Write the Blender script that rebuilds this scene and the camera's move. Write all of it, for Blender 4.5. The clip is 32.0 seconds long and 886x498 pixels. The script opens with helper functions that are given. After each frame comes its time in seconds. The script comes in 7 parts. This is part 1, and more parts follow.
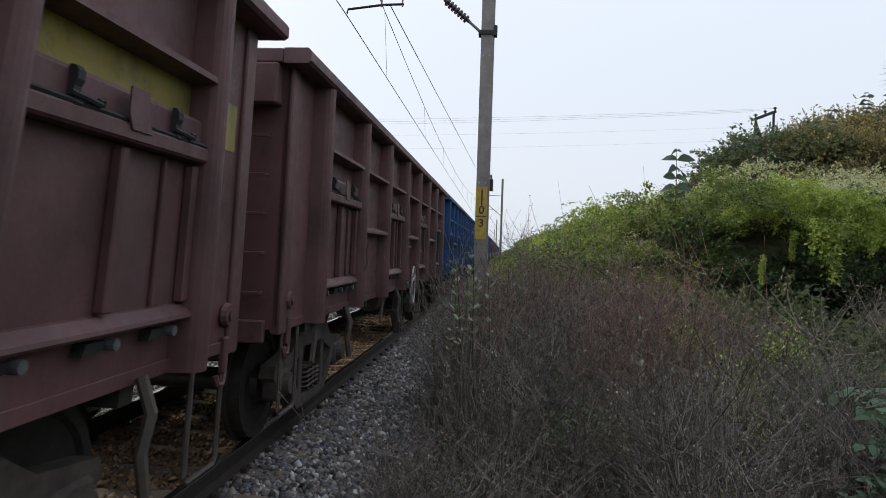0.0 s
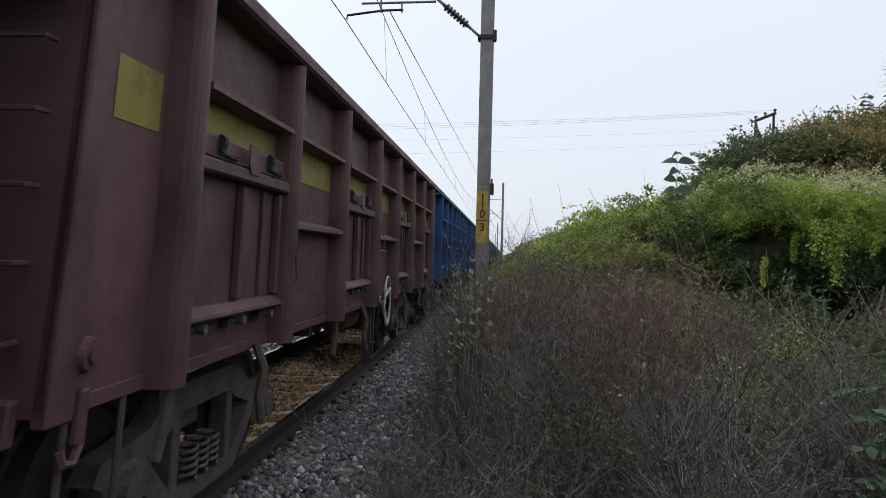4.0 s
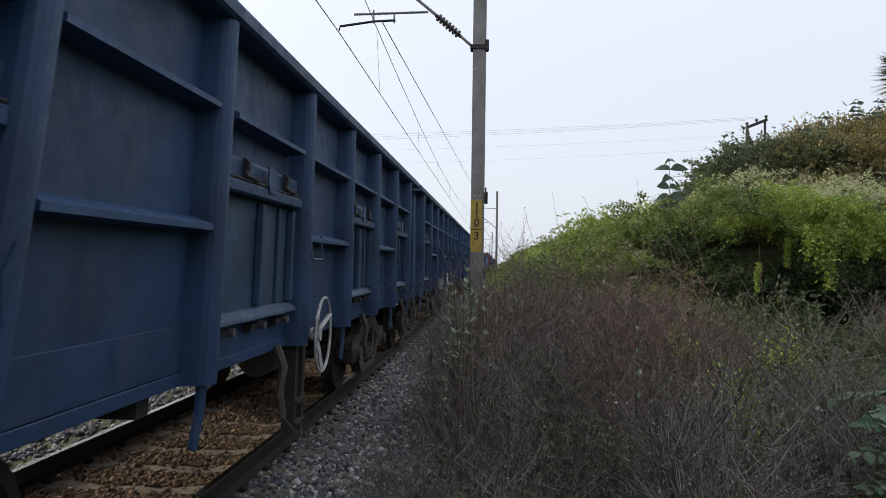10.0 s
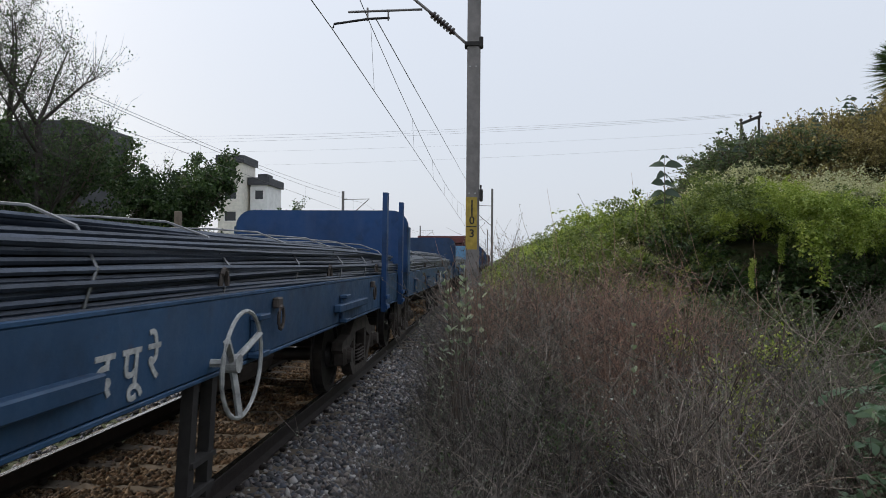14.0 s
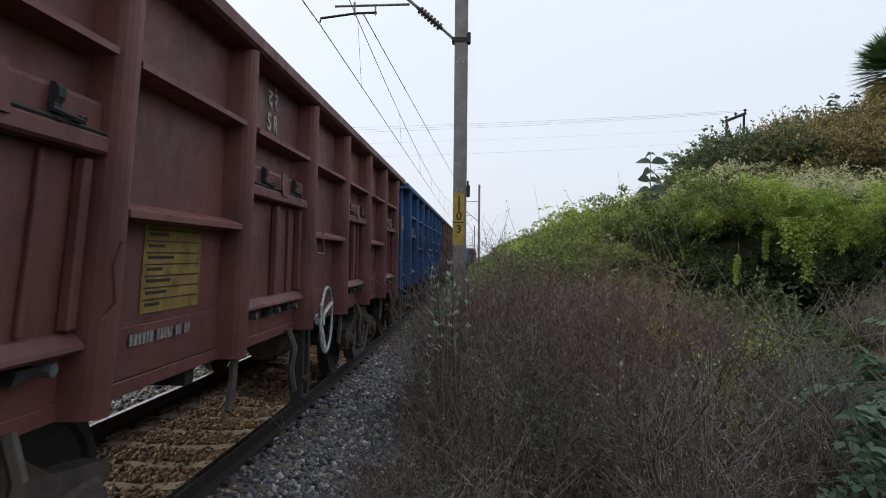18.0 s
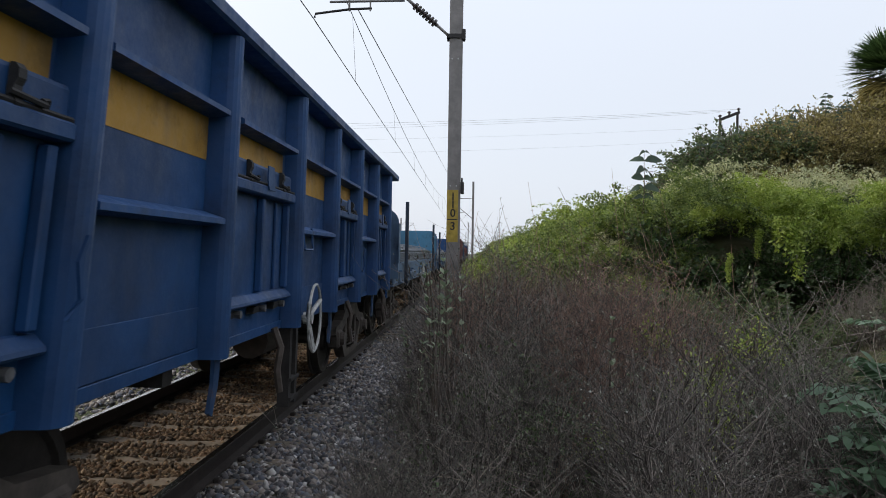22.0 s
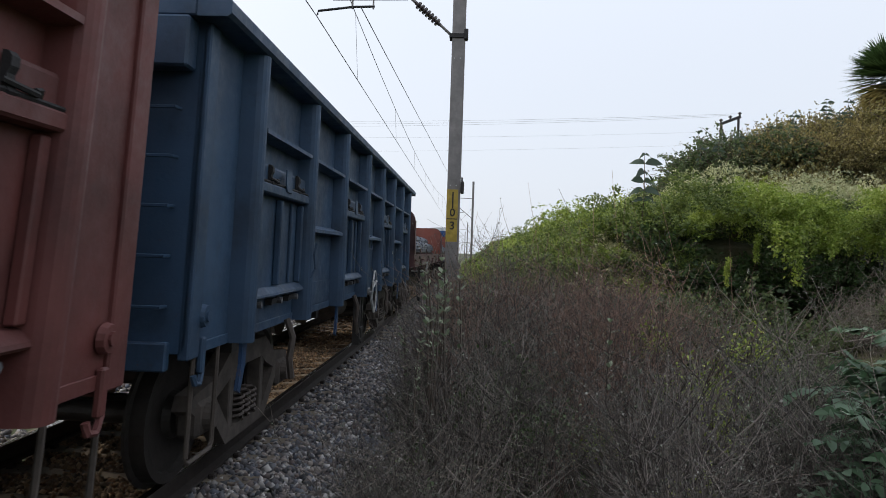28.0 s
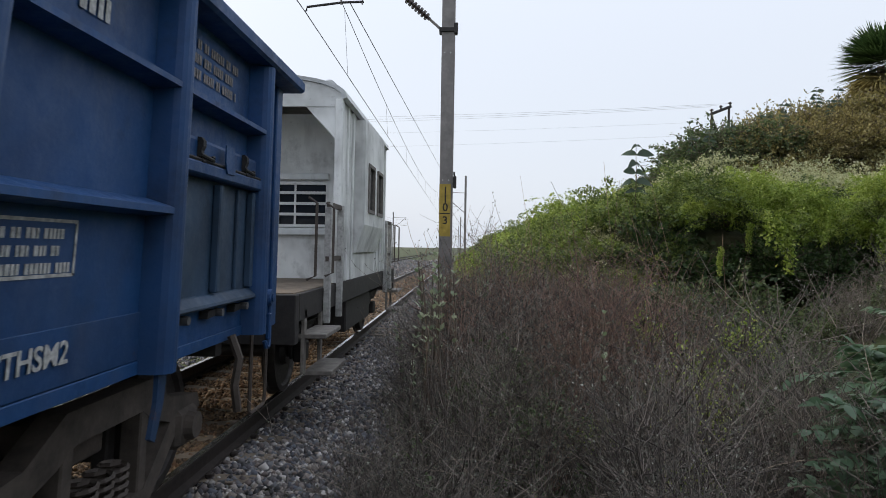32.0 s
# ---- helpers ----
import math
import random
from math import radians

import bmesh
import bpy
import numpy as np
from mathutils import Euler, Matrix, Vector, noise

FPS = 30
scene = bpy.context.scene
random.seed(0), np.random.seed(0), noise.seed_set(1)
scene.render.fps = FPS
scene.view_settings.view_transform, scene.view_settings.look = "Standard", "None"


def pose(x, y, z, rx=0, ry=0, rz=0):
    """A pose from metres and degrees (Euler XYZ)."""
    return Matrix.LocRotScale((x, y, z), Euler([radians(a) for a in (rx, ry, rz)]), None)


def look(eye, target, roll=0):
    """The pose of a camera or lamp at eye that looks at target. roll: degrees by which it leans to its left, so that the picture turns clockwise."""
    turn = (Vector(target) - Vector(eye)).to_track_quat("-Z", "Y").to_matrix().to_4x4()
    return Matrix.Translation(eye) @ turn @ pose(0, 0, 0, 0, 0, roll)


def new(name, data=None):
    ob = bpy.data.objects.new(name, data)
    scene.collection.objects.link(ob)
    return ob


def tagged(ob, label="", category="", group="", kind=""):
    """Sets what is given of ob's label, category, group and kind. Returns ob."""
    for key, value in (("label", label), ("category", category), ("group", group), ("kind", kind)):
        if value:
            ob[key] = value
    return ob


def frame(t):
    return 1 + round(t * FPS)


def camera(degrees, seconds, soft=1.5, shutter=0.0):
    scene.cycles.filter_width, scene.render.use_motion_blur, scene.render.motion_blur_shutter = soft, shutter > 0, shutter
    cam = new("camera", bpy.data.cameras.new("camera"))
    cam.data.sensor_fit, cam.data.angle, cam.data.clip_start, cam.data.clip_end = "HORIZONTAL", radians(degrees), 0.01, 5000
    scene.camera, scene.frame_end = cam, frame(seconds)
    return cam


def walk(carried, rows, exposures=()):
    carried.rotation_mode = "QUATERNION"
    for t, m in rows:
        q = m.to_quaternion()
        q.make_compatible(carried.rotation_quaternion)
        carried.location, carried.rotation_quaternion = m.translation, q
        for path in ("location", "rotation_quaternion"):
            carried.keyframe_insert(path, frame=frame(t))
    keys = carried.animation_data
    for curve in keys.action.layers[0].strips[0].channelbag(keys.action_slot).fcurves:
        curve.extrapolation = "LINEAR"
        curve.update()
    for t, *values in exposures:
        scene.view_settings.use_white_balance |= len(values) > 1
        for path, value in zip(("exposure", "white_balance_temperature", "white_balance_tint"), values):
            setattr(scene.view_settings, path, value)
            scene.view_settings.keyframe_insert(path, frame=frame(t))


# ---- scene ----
import functools

# camera: held by hand beside the line, at one spot
EYE = (3.12, 0.0, 1.775)
PATH = [
    (0, 4.99, 0.00, -1.89),
    (0.5, 5.28, 0.52, -1.72),
    (1, 5.59, 0.49, -1.47),
    (1.5, 5.49, 0.30, -1.76),
    (2, 5.63, 0.38, -1.66),
    (2.5, 5.57, 0.25, -1.60),
    (4.5, 5.02, 0.50, -1.40),
    (5, 5.19, 1.02, -1.36),
    (5.5, 5.27, 0.72, -1.22),
    (6, 5.04, 0.43, -1.37),
    (6.5, 5.20, 0.84, -1.07),
    (7, 5.03, 0.80, -1.16),
    (7.5, 5.22, 1.24, -1.13),
    (8, 5.12, 1.15, -0.98),
    (8.5, 4.76, 1.01, -0.86),
    (9, 5.05, 1.39, -0.95),
    (9.5, 5.05, 1.19, -0.66),
    (10, 4.65, 1.13, -0.79),
    (10.5, 4.50, 0.86, -0.46),
    (11, 4.29, 0.88, -0.34),
    (11.5, 4.49, 1.07, -0.47),
    (12, 4.52, 0.97, -0.55),
    (12.5, 4.52, 0.95, -0.49),
    (13, 4.68, 0.97, -0.44),
    (13.5, 4.42, 0.90, -0.43),
    (14, 4.27, 0.94, -0.49),
    (14.5, 4.08, 1.23, -0.38),
    (16.5, 4.60, 1.07, -0.52),
    (17, 3.72, 1.21, -0.67),
    (17.5, 2.63, 2.08, -0.35),
    (18, 3.19, 0.59, -0.61),
    (18.5, 3.33, 0.60, -0.75),
    (19, 3.27, 0.47, -0.94),
    (19.5, 2.97, -0.03, -0.72),
    (20, 3.12, 0.28, -0.80),
    (20.5, 3.31, 0.12, -0.72),
    (21, 2.74, 0.23, -0.78),
    (21.5, 3.04, 0.17, -0.86),
    (22, 2.66, 0.34, -0.91),
    (22.5, 3.31, 0.32, -0.86),
    (23, 3.19, 0.18, -0.72),
    (23.5, 3.48, 0.12, -0.85),
    (24, 3.55, 0.41, -0.96),
    (24.5, 3.55, 0.56, -1.16),
    (25, 3.88, 0.49, -0.86),
    (25.5, 3.31, 0.57, -0.97),
    (27.5, 3.22, 0.77, -1.95),
    (28, 2.57, 0.29, -1.88),
    (28.5, 2.64, 0.29, -2.01),
    (29, 3.01, 0.20, -1.76),
    (29.5, 3.22, 0.30, -1.72),
    (30, 3.48, 0.52, -1.92),
    (30.5, 3.48, 0.40, -1.79),
    (31, 3.23, -0.14, -1.77),
    (31.5, 2.94, -0.23, -1.65),
    (32, 2.03, -0.13, -0.80),
]
cam = camera(65.5, 32.0, soft=0.85, shutter=0.7)
scene.cycles.rolling_shutter_type = "TOP"
scene.cycles.rolling_shutter_duration = 0.04
DIM = [(0, 0.0), (13.2, 0.0), (13.9, -0.2), (16.3, -0.2), (17, 0.0), (22.4, 0.0), (23.0, -0.2), (26.3, -0.2), (27.2, 0.0),
       (28.7, 0.0), (29.3, -0.2), (30.8, -0.2), (31.4, 0.0), (32, 0.0)]
walk(cam, [(t, pose(*EYE, 90 + p, r, y)) for t, y, p, r in PATH], DIM)

# world: hazy bright sky, low soft sun over the left side of the line
SUN_EL, SUN_AZ = 24.0, -62.0
world = bpy.data.worlds.new("sky")
scene.world = world
world.use_nodes = True
wn = world.node_tree
sky = wn.nodes.new("ShaderNodeTexSky")
sky.sky_type = "NISHITA"
sky.sun_disc = False
sky.sun_elevation = radians(SUN_EL)
sky.sun_rotation = radians(SUN_AZ)
sky.air_density = 1.0
sky.dust_density = 4.0
sky.ozone_density = 1.5
haze = wn.nodes.new("ShaderNodeMix")
haze.data_type = "RGBA"
haze.inputs[0].default_value = 0.72
haze.inputs[7].default_value = (10.5, 11.2, 12.5, 1)
wn.links.new(sky.outputs[0], haze.inputs[6])
bg = wn.nodes["Background"]
wn.links.new(haze.outputs[2], bg.inputs[0])
# the haze grows brighter towards the zenith
around = wn.nodes.new("ShaderNodeTexCoord")
axes = wn.nodes.new("ShaderNodeSeparateXYZ")
wn.links.new(around.outputs["Generated"], axes.inputs[0])
square = wn.nodes.new("ShaderNodeMath")
square.operation = "MULTIPLY"
wn.links.new(axes.outputs[2], square.inputs[0])
wn.links.new(axes.outputs[2], square.inputs[1])
gain = wn.nodes.new("ShaderNodeMath")
gain.operation = "MULTIPLY_ADD"
gain.inputs[1].default_value = 0.07
gain.inputs[2].default_value = 0.094
wn.links.new(square.outputs[0], gain.inputs[0])
wn.links.new(gain.outputs[0], bg.inputs[1])

sun = new("sun", bpy.data.lights.new("sun", "SUN"))
sun.data.energy = 2.1
sun.data.angle = radians(6)
sun.data.color = (1.0, 0.86, 0.68)
sun_way = Vector((math.sin(radians(SUN_AZ)), math.cos(radians(SUN_AZ)), math.tan(radians(SUN_EL))))
sun.matrix_world = look(sun_way * 60, (0, 0, 0))


# ---- materials ----
def mat_base(name):
    m = bpy.data.materials.new(name)
    m.use_nodes = True
    n = m.node_tree
    return m, n, n.nodes["Principled BSDF"]


def tex(n, scale, detail=6.0, rough=0.6, coord="Object", stretch=None):
    c = n.nodes.new("ShaderNodeTexCoord")
    t = n.nodes.new("ShaderNodeTexNoise")
    t.inputs["Scale"].default_value = scale
    t.inputs["Detail"].default_value = detail
    t.inputs["Roughness"].default_value = rough
    src = c.outputs[coord]
    if stretch:
        mp = n.nodes.new("ShaderNodeMapping")
        mp.inputs["Scale"].default_value = stretch
        n.links.new(src, mp.inputs[0])
        src = mp.outputs[0]
    n.links.new(src, t.inputs[0])
    return t.outputs[0]


def ramp(n, src, stops):
    r = n.nodes.new("ShaderNodeValToRGB")
    e = r.color_ramp.elements
    while len(e) < len(stops):
        e.new(0.5)
    for el, (p, c) in zip(e, stops):
        el.position, el.color = p, (*c, 1) if len(c) == 3 else c
    n.links.new(src, r.inputs[0])
    return r.outputs[0]


def mix(n, fac, a, b, kind="MIX"):
    m = n.nodes.new("ShaderNodeMix")
    m.data_type, m.blend_type = "RGBA", kind
    for s, v in ((0, fac), (6, a), (7, b)):
        if isinstance(v, (int, float)):
            m.inputs[s].default_value = v
        elif isinstance(v, tuple):
            m.inputs[s].default_value = (*v, 1)
        else:
            n.links.new(v, m.inputs[s])
    return m.outputs[2]


def bump(n, p, src, strength, dist=0.01):
    b = n.nodes.new("ShaderNodeBump")
    b.inputs["Strength"].default_value = strength
    b.inputs["Distance"].default_value = dist
    n.links.new(src, b.inputs["Height"])
    n.links.new(b.outputs[0], p.inputs["Normal"])


def scaled(c, k):
    return tuple(min(1.0, v * k) for v in c)


@functools.cache
def paint(name, col, rust=0.35, rough=0.5, dust=(0.16, 0.155, 0.155), grime=0.12, dark=0.55):
    """Weathered wagon paint: soft tonal blotches, chalky faded patches, dirt runs, rust blooms."""
    m, n, p = mat_base(name)
    big = tex(n, 0.9, 4, 0.6)
    base = ramp(n, big, [(0.32, scaled(col, 0.6)), (0.5, col), (0.7, scaled(col, 1.25))])
    chalk = tex(n, 2.6, 9, 0.72)
    pale = tuple(0.95 * c + 0.014 for c in col)
    base = mix(n, ramp(n, chalk, [(0.52, (0, 0, 0)), (0.74, (0.55, 0.55, 0.55))]), base, pale)
    streak = tex(n, 1.6, 5, 0.6, stretch=(2.2, 2.2, 0.5))
    base = mix(n, ramp(n, streak, [(0.5, (0, 0, 0)), (0.75, (grime,) * 3)]), base, dust)
    soot = tex(n, 1.7, 7, 0.7, stretch=(1.0, 1.0, 0.8))
    base = mix(n, ramp(n, soot, [(0.54 - 0.1 * (dark - 0.55), (0, 0, 0)), (0.68, (dark,) * 3)]), base, scaled(col, 0.28))
    rs = tex(n, 6.5, 10, 0.78)
    rm = ramp(n, rs, [(0.66 - 0.12 * rust, (0, 0, 0)), (0.76 - 0.1 * rust, (0.4 + rust,) * 3)])
    base = mix(n, rm, base, (0.085, 0.042, 0.027))
    n.links.new(base, p.inputs["Base Color"])
    rr = ramp(n, rs, [(0.3, (rough - 0.1,) * 3), (0.7, (min(1, rough + 0.3),) * 3)])
    n.links.new(rr, p.inputs["Roughness"])
    fine = tex(n, 38, 4, 0.6)
    hb = mix(n, 0.25, tex(n, 2.4, 2, 0.5), fine)
    bump(n, p, hb, 0.4, 0.014)
    return m


@functools.cache
def plain(name, col, rough=0.7, metal=0.0, var=0.35, scale=9.0, bumps=0.3, island=0.0):
    m, n, p = mat_base(name)
    c = ramp(n, tex(n, scale, 6, 0.65), [(0.3, scaled(col, 1 - var)), (0.7, scaled(col, 1 + var))])
    if island:
        g = n.nodes.new("ShaderNodeNewGeometry")
        c2 = ramp(n, g.outputs["Random Per Island"], [(0.0, (1 - island,) * 3), (1.0, (1 + island * 0.0,) * 3)])
        c = mix(n, 1.0, c, c2, "MULTIPLY")
    n.links.new(c, p.inputs["Base Color"])
    p.inputs["Roughness"].default_value = rough
    p.inputs["Metallic"].default_value = metal
    if bumps:
        bump(n, p, tex(n, scale * 5, 5, 0.6), bumps, 0.008)
    return m


def leafy(name, stops, rough=0.55, trans=0.42):
    """Leaves: each one its own tint, each plant its own shade."""
    m, n, p = mat_base(name)
    g = n.nodes.new("ShaderNodeNewGeometry")
    o = n.nodes.new("ShaderNodeObjectInfo")
    c = ramp(n, g.outputs["Random Per Island"], stops)
    v = ramp(n, o.outputs["Random"], [(0.0, (0.72, 0.78, 0.7)), (1.0, (1.0, 1.0, 1.0))])
    c = mix(n, 1.0, c, v, "MULTIPLY")
    n.links.new(c, p.inputs["Base Color"])
    p.inputs["Roughness"].default_value = rough
    if trans:
        t = n.nodes.new("ShaderNodeBsdfTranslucent")
        n.links.new(c, t.inputs[0])
        mx = n.nodes.new("ShaderNodeMixShader")
        mx.inputs[0].default_value = trans
        n.links.new(p.outputs[0], mx.inputs[1])
        n.links.new(t.outputs[0], mx.inputs[2])
        n.links.new(mx.outputs[0], n.nodes["Material Output"].inputs[0])
    return m


BLUE = paint("blue_wagon_paint", (0.004, 0.047, 0.155), 0.25)
BLUE_DEEP = paint("deep_blue_wagon_paint", (0.004, 0.038, 0.126), 0.3)
BLUE_DARK = paint("dull_blue_wagon_paint", (0.011, 0.041, 0.106), 0.35)
BLUE_GREY = paint("faded_blue_wagon_paint", (0.023, 0.055, 0.106), 0.35)
MAROON = paint("maroon_wagon_paint", (0.098, 0.042, 0.044), 0.3)
MAROON_RED = paint("red_oxide_wagon_paint", (0.135, 0.04, 0.036), 0.3)
PALE_BLUE = paint("pale_blue_wagon_paint", (0.085, 0.15, 0.25), 0.35, dark=0.85)
MID_BLUE = paint("sky_blue_wagon_paint", (0.019, 0.064, 0.14), 0.4, dark=0.85)
RED_FLAT = paint("rust_red_wagon_paint", (0.1, 0.042, 0.042), 0.45, dark=0.85)
YELLOW = paint("yellow_band_paint", (0.42, 0.225, 0.025), 0.3, grime=0.45, dark=0.85)
OLIVE = paint("faded_yellow_band_paint", (0.25, 0.2, 0.035), 0.3, grime=0.45, dark=0.85)
WHITE_VAN = paint("dirty_white_paint", (0.72, 0.73, 0.72), 0.4, dust=(0.2, 0.19, 0.18), grime=0.45, dark=0.5)
ROOF_VAN = paint("pale_grey_roof_paint", (0.66, 0.68, 0.69), 0.35, grime=0.35)
TREAD_PLATE = plain("dusty_step_plate", (0.17, 0.155, 0.14), 0.8, 0, 0.4, 7)
DARK = plain("grimy_black_steel", (0.028, 0.025, 0.024), 0.75, 0.1)
TANK = plain("dusty_olive_tank_paint", (0.075, 0.064, 0.038), 0.7, 0, 0.45, 6)
UNDER = plain("oily_brown_steel", (0.066, 0.052, 0.044), 0.7, 0.1)
WHEEL = plain("dark_wheel_steel", (0.04, 0.035, 0.032), 0.5, 0.4)
PALE = plain("worn_white_paint", (0.34, 0.34, 0.33), 0.65, 0, 0.45, 14)
LETTER = plain("stencil_white_paint", (0.4, 0.4, 0.395), 0.7, 0, 0.5, 25, 0)
FAINT = plain("worn_stencil_paint", (0.2, 0.185, 0.185), 0.8, 0, 0.6, 30, 0)
NOTICE_YELLOW = plain("dull_yellow_notice_paint", (0.2, 0.13, 0.028), 0.7, 0, 0.6, 6, 0)
SIGN_YELLOW = plain("yellow_stencil_paint", (0.4, 0.28, 0.045), 0.65, 0, 0.3, 12, 0)
BLACK = plain("black_lettering", (0.012, 0.012, 0.012), 0.6, 0, 0.2, 10, 0)
REBAR = plain("blue_grey_rebar_steel", (0.08, 0.1, 0.14), 0.45, 0.4, 0.3, 7, 0.5, 0.55)
STRAP = plain("pale_steel_strap", (0.24, 0.245, 0.25), 0.4, 0.7)
RAIL = plain("rusty_rail_steel", (0.03, 0.023, 0.02), 0.75, 0.2)
RAIL_TOP = plain("bright_rail_head", (0.5, 0.49, 0.48), 0.25, 1.0, 0.1)
CONCRETE = plain("sleeper_concrete", (0.145, 0.115, 0.086), 0.85, 0, 0.35, 6)
MAST = plain("galvanised_mast_steel", (0.2, 0.185, 0.175), 0.55, 0.35, 0.3, 5)
WIRE = plain("copper_wire", (0.10, 0.09, 0.085), 0.5, 0.5, 0.1, 5, 0)
PORCELAIN = plain("brown_porcelain", (0.045, 0.03, 0.028), 0.25)
GLASS = plain("dark_window_glass", (0.02, 0.022, 0.025), 0.12, 0, 0.1, 4, 0)


@functools.cache
def stones(name, a, b, c):
    m, n, p = mat_base(name)
    g = n.nodes.new("ShaderNodeNewGeometry")
    col = ramp(n, g.outputs["Random Per Island"], [(0.0, a), (0.22, scaled(b, 0.6)), (0.36, (b[0] * 1.25, b[1] * 0.95, b[2] * 0.75)), (0.5, (b[0] * 0.85, b[1] * 0.98, b[2] * 1.2)), (0.68, scaled(b, 1.35)), (0.82, (c[0] * 0.62, c[1] * 0.55, c[2] * 0.48)), (0.93, scaled(c, 0.8)), (1.0, scaled(c, 1.3))])
    col = mix(n, 0.15, col, ramp(n, tex(n, 0.8, 5), [(0.35, scaled(b, 0.6)), (0.65, scaled(b, 1.3))]))
    n.links.new(col, p.inputs["Base Color"])
    p.inputs["Roughness"].default_value = 0.85
    bump(n, p, tex(n, 60, 4), 0.4, 0.006)
    return m


GREY_STONE = stones("grey_ballast", (0.022, 0.022, 0.026), (0.118, 0.116, 0.122), (0.46, 0.44, 0.42))
BROWN_STONE = stones("rust_stained_ballast", (0.025, 0.018, 0.013), (0.14, 0.09, 0.05), (0.36, 0.245, 0.145))


def ground_material():
    m, n, p = mat_base("earth_and_dry_grass")
    c = ramp(n, tex(n, 0.9, 8, 0.7), [(0.3, (0.035, 0.033, 0.02)), (0.5, (0.07, 0.06, 0.035)), (0.7, (0.12, 0.1, 0.06))])
    g = ramp(n, tex(n, 0.35, 4, 0.6), [(0.32, (0, 0, 0)), (0.5, (0.85, 0.85, 0.85))])
    c = mix(n, g, c, (0.045, 0.065, 0.018))
    n.links.new(c, p.inputs["Base Color"])
    p.inputs["Roughness"].default_value = 0.95
    bump(n, p, tex(n, 14, 8, 0.7), 0.8, 0.05)
    return m


EARTH = ground_material()


# ---- mesh tools ----
def box(bm, x0, x1, y0, y1, z0, z1, bevel=0.0):
    vs = [bm.verts.new((x, y, z)) for x in (x0, x1) for y in (y0, y1) for z in (z0, z1)]
    fs = [bm.faces.new([vs[i] for i in q]) for q in ((0, 1, 3, 2), (4, 6, 7, 5), (0, 4, 5, 1), (2, 3, 7, 6), (0, 2, 6, 4), (1, 5, 7, 3))]
    if bevel:
        es = list({e for f in fs for e in f.edges})
        bmesh.ops.bevel(bm, geom=es, offset=bevel, segments=1, affect="EDGES")


def prism(bm, pts, axis, a, b):
    """A closed outline (two coordinates) drawn out along one axis from a to b."""
    def at(u, v, w):
        return (w, u, v) if axis == "x" else (u, w, v) if axis == "y" else (u, v, w)
    lo = [bm.verts.new(at(u, v, a)) for u, v in pts]
    hi = [bm.verts.new(at(u, v, b)) for u, v in pts]
    k = len(pts)
    fs = [bm.faces.new(lo[::-1]), bm.faces.new(hi)]
    fs += [bm.faces.new((lo[i], lo[(i + 1) % k], hi[(i + 1) % k], hi[i])) for i in range(k)]
    bmesh.ops.recalc_face_normals(bm, faces=fs)


def tube(bm, pts, r, sides=6, closed=False):
    """A round bar through the points."""
    pts = [Vector(p) for p in pts]
    rings = []
    k = len(pts)
    for i, p in enumerate(pts):
        a = pts[(i - 1) % k] if closed else pts[max(i - 1, 0)]
        b = pts[(i + 1) % k] if closed else pts[min(i + 1, k - 1)]
        d = (b - a).normalized()
        u = d.cross(Vector((0, 0, 1)) if abs(d.z) < 0.9 else Vector((1, 0, 0))).normalized()
        v = d.cross(u)
        rings.append([bm.verts.new(p + r * (u * math.cos(t) + v * math.sin(t))) for t in (2 * math.pi * j / sides for j in range(sides))])
    fs = []
    for i in range(k if closed else k - 1):
        a, b = rings[i], rings[(i + 1) % k]
        fs += [bm.faces.new((a[j], a[(j + 1) % sides], b[(j + 1) % sides], b[j])) for j in range(sides)]
    if not closed:
        fs += [bm.faces.new(rings[0][::-1]), bm.faces.new(rings[-1])]
    bmesh.ops.recalc_face_normals(bm, faces=fs)


def disc(bm, c, r, x0, x1, sides=20, r2=None):
    """A round plate or drum along x."""
    r2 = r if r2 is None else r2
    cy, cz = c
    a = [bm.verts.new((x0, cy + r * math.cos(t), cz + r * math.sin(t))) for t in (2 * math.pi * j / sides for j in range(sides))]
    b = [bm.verts.new((x1, cy + r2 * math.cos(t), cz + r2 * math.sin(t))) for t in (2 * math.pi * j / sides for j in range(sides))]
    fs = [bm.faces.new(a[::-1]), bm.faces.new(b)]
    fs += [bm.faces.new((a[j], a[(j + 1) % sides], b[(j + 1) % sides], b[j])) for j in range(sides)]
    bmesh.ops.recalc_face_normals(bm, faces=fs)


MESHES = {}


def mesh(key, material, build):
    """The mesh of that key in that material, built once."""
    k = (key, material.name)
    if k not in MESHES:
        bm = bmesh.new()
        build(bm)
        me = bpy.data.meshes.new(key if isinstance(key, str) else key[0])
        bm.to_mesh(me)
        bm.free()
        me.materials.append(material)
        MESHES[k] = me
    return MESHES[k]


def part(name, me, parent, loc=(0, 0, 0), label="", turn=None):
    ob = new(name, me)
    ob.parent = parent
    ob.location = loc
    if turn:
        ob.rotation_euler = [radians(a) for a in turn]
    if label:
        tagged(ob, label)
    return ob


